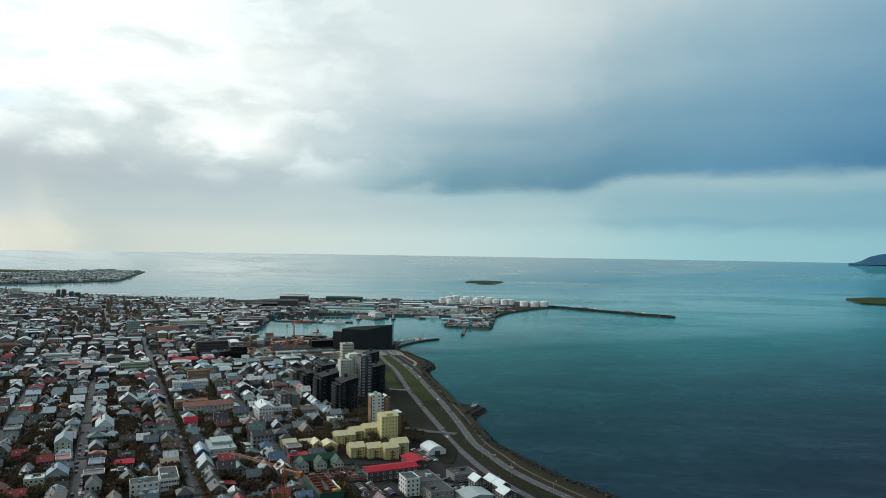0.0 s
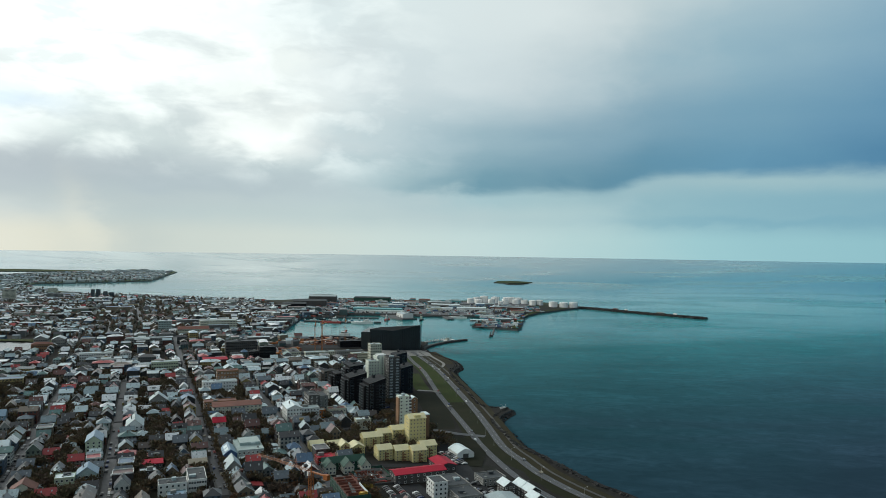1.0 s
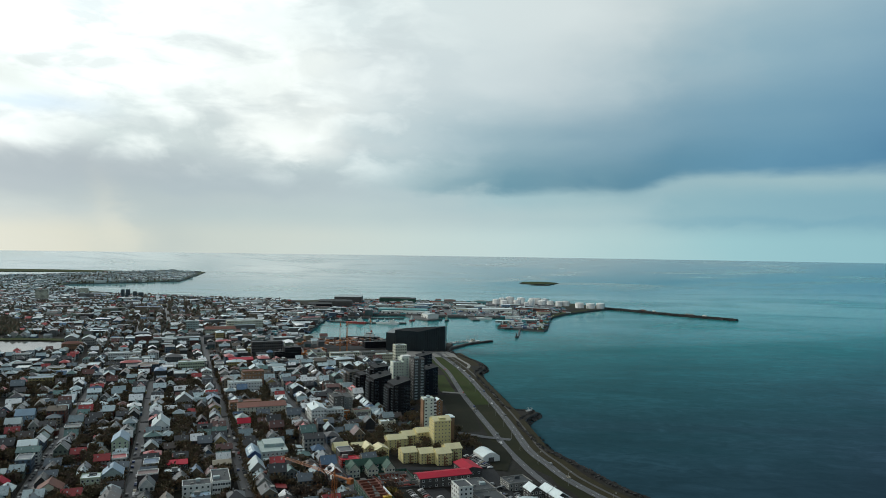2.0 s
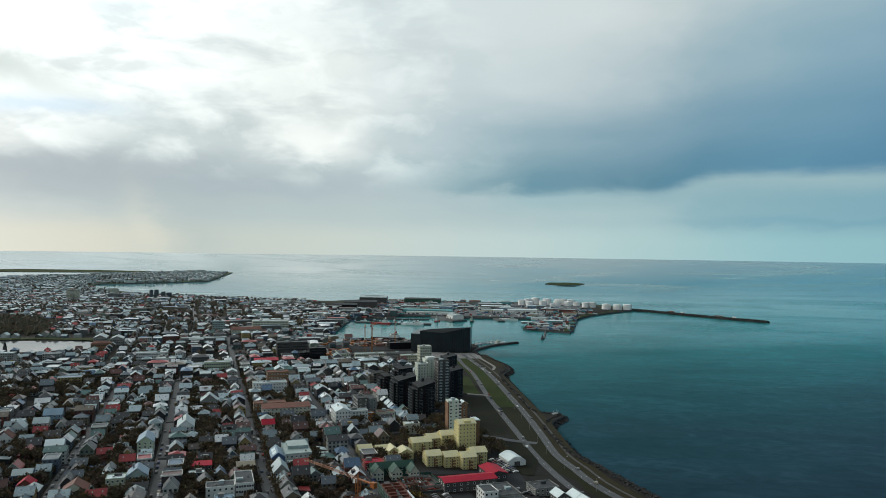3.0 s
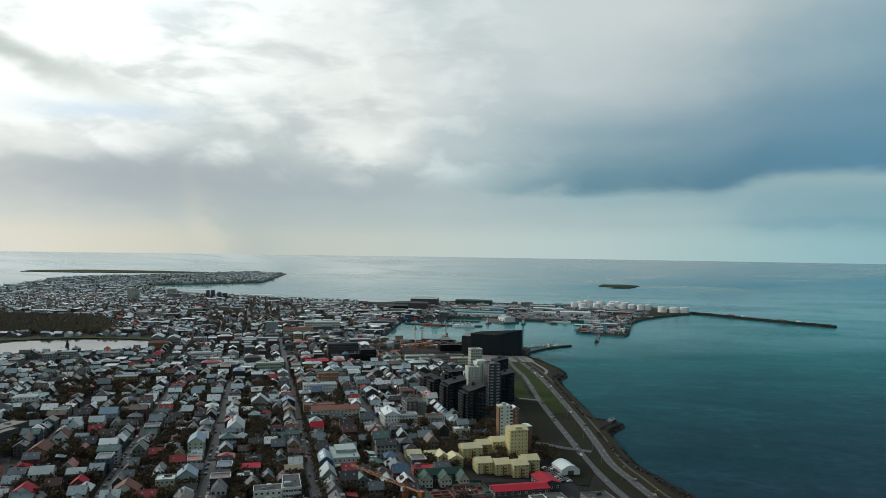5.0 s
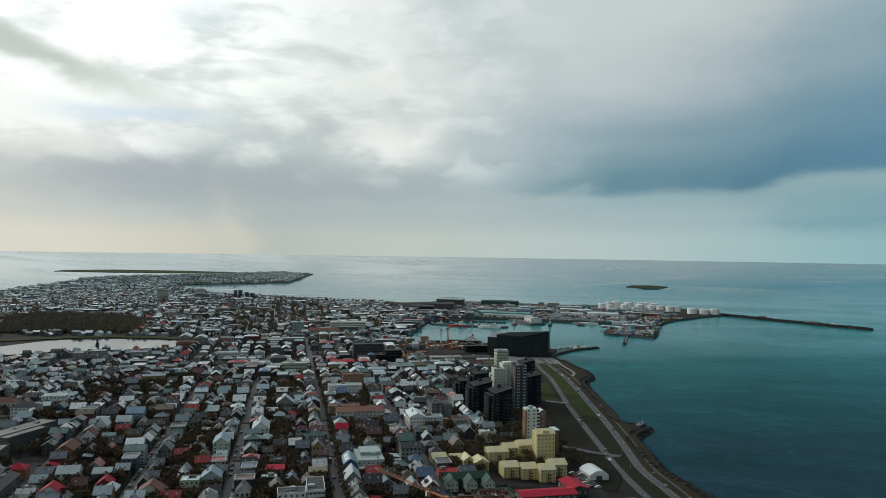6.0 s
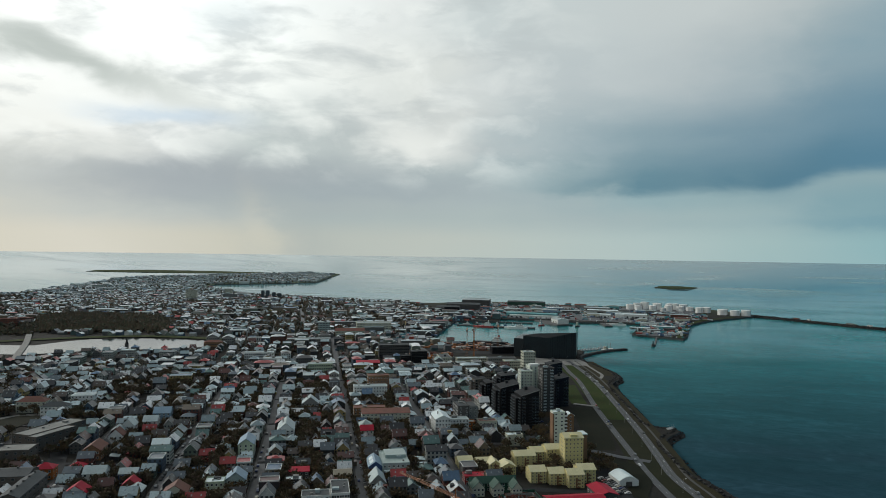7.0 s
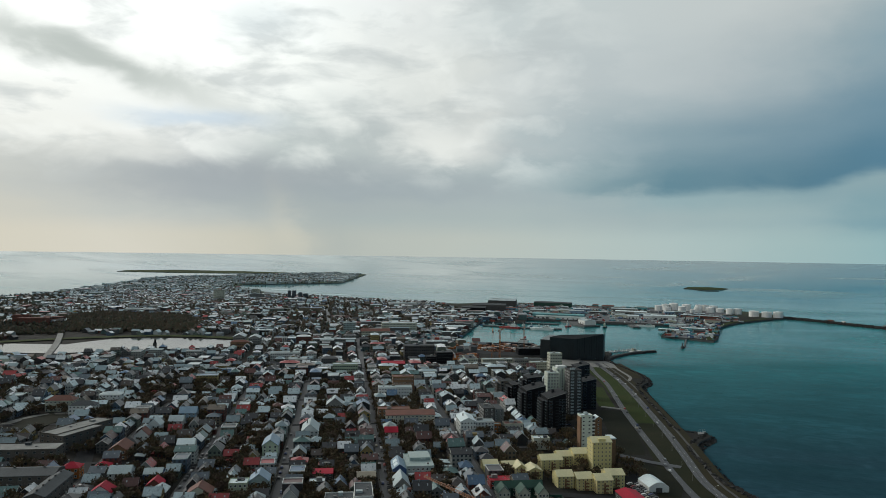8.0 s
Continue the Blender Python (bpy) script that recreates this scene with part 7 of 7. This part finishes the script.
def scatter(outline, count, seed):
    rnd = np.random.RandomState(seed)
    xs, ys = [p[0] for p in outline], [p[1] for p in outline]
    px, py = rnd.uniform(min(xs), max(xs), count), rnd.uniform(min(ys), max(ys), count)
    k = inside(px, py, outline) & inside(px, py, OUTLINE) & ~inside(px, py, LAKE_SIDE) & off_streets(px, py, -3.0)
    return list(zip(px[k], py[k]))


far_wood("far_wood", "dark autumn wood beyond the lake", scatter(FOREST, 3600, 1), 1, (1.9, 3.3), "wood_leaf")
far_wood("far_wood", "thin edge of the wood beyond the lake", scatter([(-1060, 1075), (-940, 1100), (-800, 1170), (-830, 1290), (-940, 1440), (-1240, 1440), (-1300, 1290), (-1240, 1130)], 1500, 51), 51, (1.6, 3.0), "wood_leaf")
far_wood("far_wood", "dark low wood beside the lake bridge", scatter([(-1130, 985), (-1010, 1060), (-1060, 1100), (-1230, 1085), (-1300, 980)], 1100, 21), 21, (1.6, 2.6), "wood_leaf")
far_wood("far_trees", "dark garden trees among the western houses", scatter(WEST_TOWN, 9500, 2), 2, (1.8, 3.6))
far_wood("far_trees", "dark trees among the houses beyond the lake", scatter([(-1000, 1200), (-640, 1330), (-1050, 1800), (-1900, 1800), (-1900, 700), (-900, 850), (-1080, 1010)], 9000, 3), 3, (2.0, 4.0))
far_wood("far_trees", "dark garden trees of the inner town", [xy(a, b) for a, b in ((rnd.uniform(860, 1330), rnd.uniform(-420, 140)) for _ in range(1500)) if free(a, b, 1, 1) and abs(b - 48.5) > 7 and not (a > 1020 and b < -100)], 4, (1.6, 3.0))
far_wood("far_trees", "dark trees among the peninsula houses", scatter([(-1100, 1850), (-1430, 2400), (-1700, 2600), (-1640, 3010), (-1500, 3250), (-2200, 4300), (-2450, 3300), (-1900, 1800)], 4500, 12), 12, (2.0, 4.0))
far_wood("far_trees", "yellowing trees by the offices", [xy(a, b) for a, b in ((rnd.uniform(860, 1000), rnd.uniform(180, 285)) for _ in range(110)) if free(a, b, 1, 1)], 6, (1.8, 3.0))

# hedges and low garden walls between the plots
s = Shape()
for i in range(900):
    a, b = rnd.uniform(395, 860), rnd.uniform(-330, 110)
    L, along = rnd.uniform(3, 8), rnd.random() < 0.5
    ra, rb = (L / 2, 0.4) if along else (0.4, L / 2)
    if not free(a, b, ra * 0.7, rb * 0.7) or any(abs(b - q[0]) < 5 + rb for q in STREETS) or any(abs(a - q[0]) < 4 + ra for q in CROSS):
        continue
    hh = rnd.uniform(0.9, 1.9)
    cs = [xy(a + da, b + db) for da, db in ((-ra, -rb), (-ra, rb), (ra, rb), (ra, -rb))]
    z = float(height(*cs[0])) - 0.2
    s.prism([(p[0], p[1]) for p in reversed(cs)], z, z + hh)
tagged(new("hedges", s.mesh("hedges", M["leaf_far"])), "dark clipped hedges between the garden plots", "hedges", kind="stuff")

# ---------------------------------------------------------------- cars
def car_proto():
    prof = [(-2.1, 0.35), (2.1, 0.35), (2.15, 0.8), (1.2, 0.95), (0.55, 1.42), (-1.2, 1.45), (-1.95, 0.98), (-2.15, 0.9)]
    s = Shape()
    k = len(prof)
    s.solid([(-0.85, py, pz) for py, pz in prof] + [(0.85, py, pz) for py, pz in prof],
            [tuple(range(k)), tuple(range(2 * k - 1, k - 1, -1))] + [(i, i + k, (i + 1) % k + k, (i + 1) % k) for i in range(k)])
    root = new("car", s.mesh("car", M["car"]))
    part("glass", Shape().box(-0.87, 0.87, -1.15, 0.5, 0.98, 1.32), M["glass"], root)
    wheel = Shape().tube((-0.1, 0, 0), (0.1, 0, 0), 0.33, 0.33, 8).mesh("wheel", M["tyre"])
    for px, py in ((-0.8, -1.35), (0.8, -1.35), (-0.8, 1.35), (0.8, 1.35)):
        part("wheel", wheel, None, root).matrix_basis = pose(px, py, 0.33)
    return tagged(root, "small car on the street", "car", "cars")


CAR = car_proto()
first = [True]


def put_car(x, y, rz, lift=0.32, label=""):
    m = pose(x, y, float(height(x, y)) + lift, 0, 0, rz)
    if first[0]:
        first[0] = False
        CAR.matrix_world = m
        o = CAR
    else:
        o = copy_thing(CAR, m)
    return tagged(o, label)


rnd = random.Random(8)
for b0, a0, a1, w in STREETS[:5]:
    for side in (-1, 1):
        a = 400.0
        while a < 640:
            a += rnd.uniform(5.4, 7.5)
            if rnd.random() < (0.42 if b0 < 40 else 0.26) and not any(abs(a - c[0]) < 7 for c in CROSS):
                put_car(*xy(a, b0 + side * (w / 2 - 1.1)), GRID + (180 if side > 0 else 0), label="car parked along the kerb")
for line, off, prob in ((OUTER, -1.9, 0.16), (OUTER, 1.9, 0.2), (INNER, 1.4, 0.12), (INNER, -1.4, 0.12)):
    for i in range(2, len(line) - 1):
        if rnd.random() < prob:
            d = (line[i + 1] - line[i]).normalized()
            c = line[i] + Vector((d.y, -d.x)) * off
            put_car(c.x, c.y, math.degrees(math.atan2(-d.x, d.y)) + (180 if off < 0 else 0), 0.38, "car driving on the bay road")
for r in range(2):
    for i in range(11):
        put_car(*xy(476 + i * 3.1, 213.5 + r * 5.6), GRID + 88, 0.28, "car standing in the car park")
for i in range(22):
    put_car(*xy(414 + 3.0 * (i % 9), 146 + 7.5 * (i // 9)), GRID + 90 + rnd.uniform(-4, 4), 0.28, "car standing before the red-roofed hall")
for i in range(16):
    put_car(*xy(418 + rnd.uniform(-8, 30), 200 + rnd.uniform(-4, 12)), GRID + rnd.choice([0, 90]), 0.28, "car standing in the yard")

for i in range(150):
    a, b = rnd.uniform(560, 700), rnd.uniform(120, 235)
    if free(a, b, 2.4, 2.4):
        put_car(*xy(a, b), GRID + rnd.choice([0, 90]), 0.1, "car standing between the flats")
        TAKEN.append((a, b, 2.2, 2.2))
    if TAKEN.count % 7 == 0 and i > 60:
        break

# ---------------------------------------------------------------- street lamps and small marks along the bay road
lamp = new("street_lamp", None)
part("pole", Shape().tube((0, 0, 0), (0, 0, 9), 0.12, 0.08), M["concrete"], lamp)
part("arm", Shape().tube((0, 0, 9), (1.8, 0, 9.4), 0.07, 0.05, 4), M["concrete"], lamp)
part("lamp_head", Shape().box(1.5, 2.3, -0.18, 0.18, 9.3, 9.5), M["white"], lamp)
tagged(lamp, "slim grey street lamp beside the bay road", "street lamp", "street lamps")
for i, c in enumerate(OUTER[6::3]):
    m = pose(c.x - 7.4, c.y, float(height(c.x, c.y)) + 0.1, 0, 0, 20)
    if i == 0:
        lamp.matrix_world = m
    else:
        copy_thing(lamp, m)
x, y = 34, 716
root = thing("sculpture", "small pale steel sculpture on the rocky point", "sculpture", x, y, 30)
part("keel", Shape().tube((-4, 0, 1.5), (4.5, 0, 2.6), 0.25, 0.15).box(-3, 3, -0.3, 0.3, 0, 1.4), M["white_metal"], root)
for i in range(4):
    part("rib", Shape().tube((-2.4 + i * 1.7, 0, 1.6), (-2.0 + i * 1.7, 0, 4.6), 0.12, 0.06, 4), M["white_metal"], root)
x, y = xy(1178, -262)
root = thing("church_spire", "small dark church spire by the lake", "church", x, y, GRID)
part("tower", Shape().box(-2.2, 2.2, -2.2, 2.2, 0, 12), M["dark_concrete"], root)
part("spire", Shape().tube((0, 0, 12), (0, 0, 21), 2.2, 0.1, 4), M["black"], root)
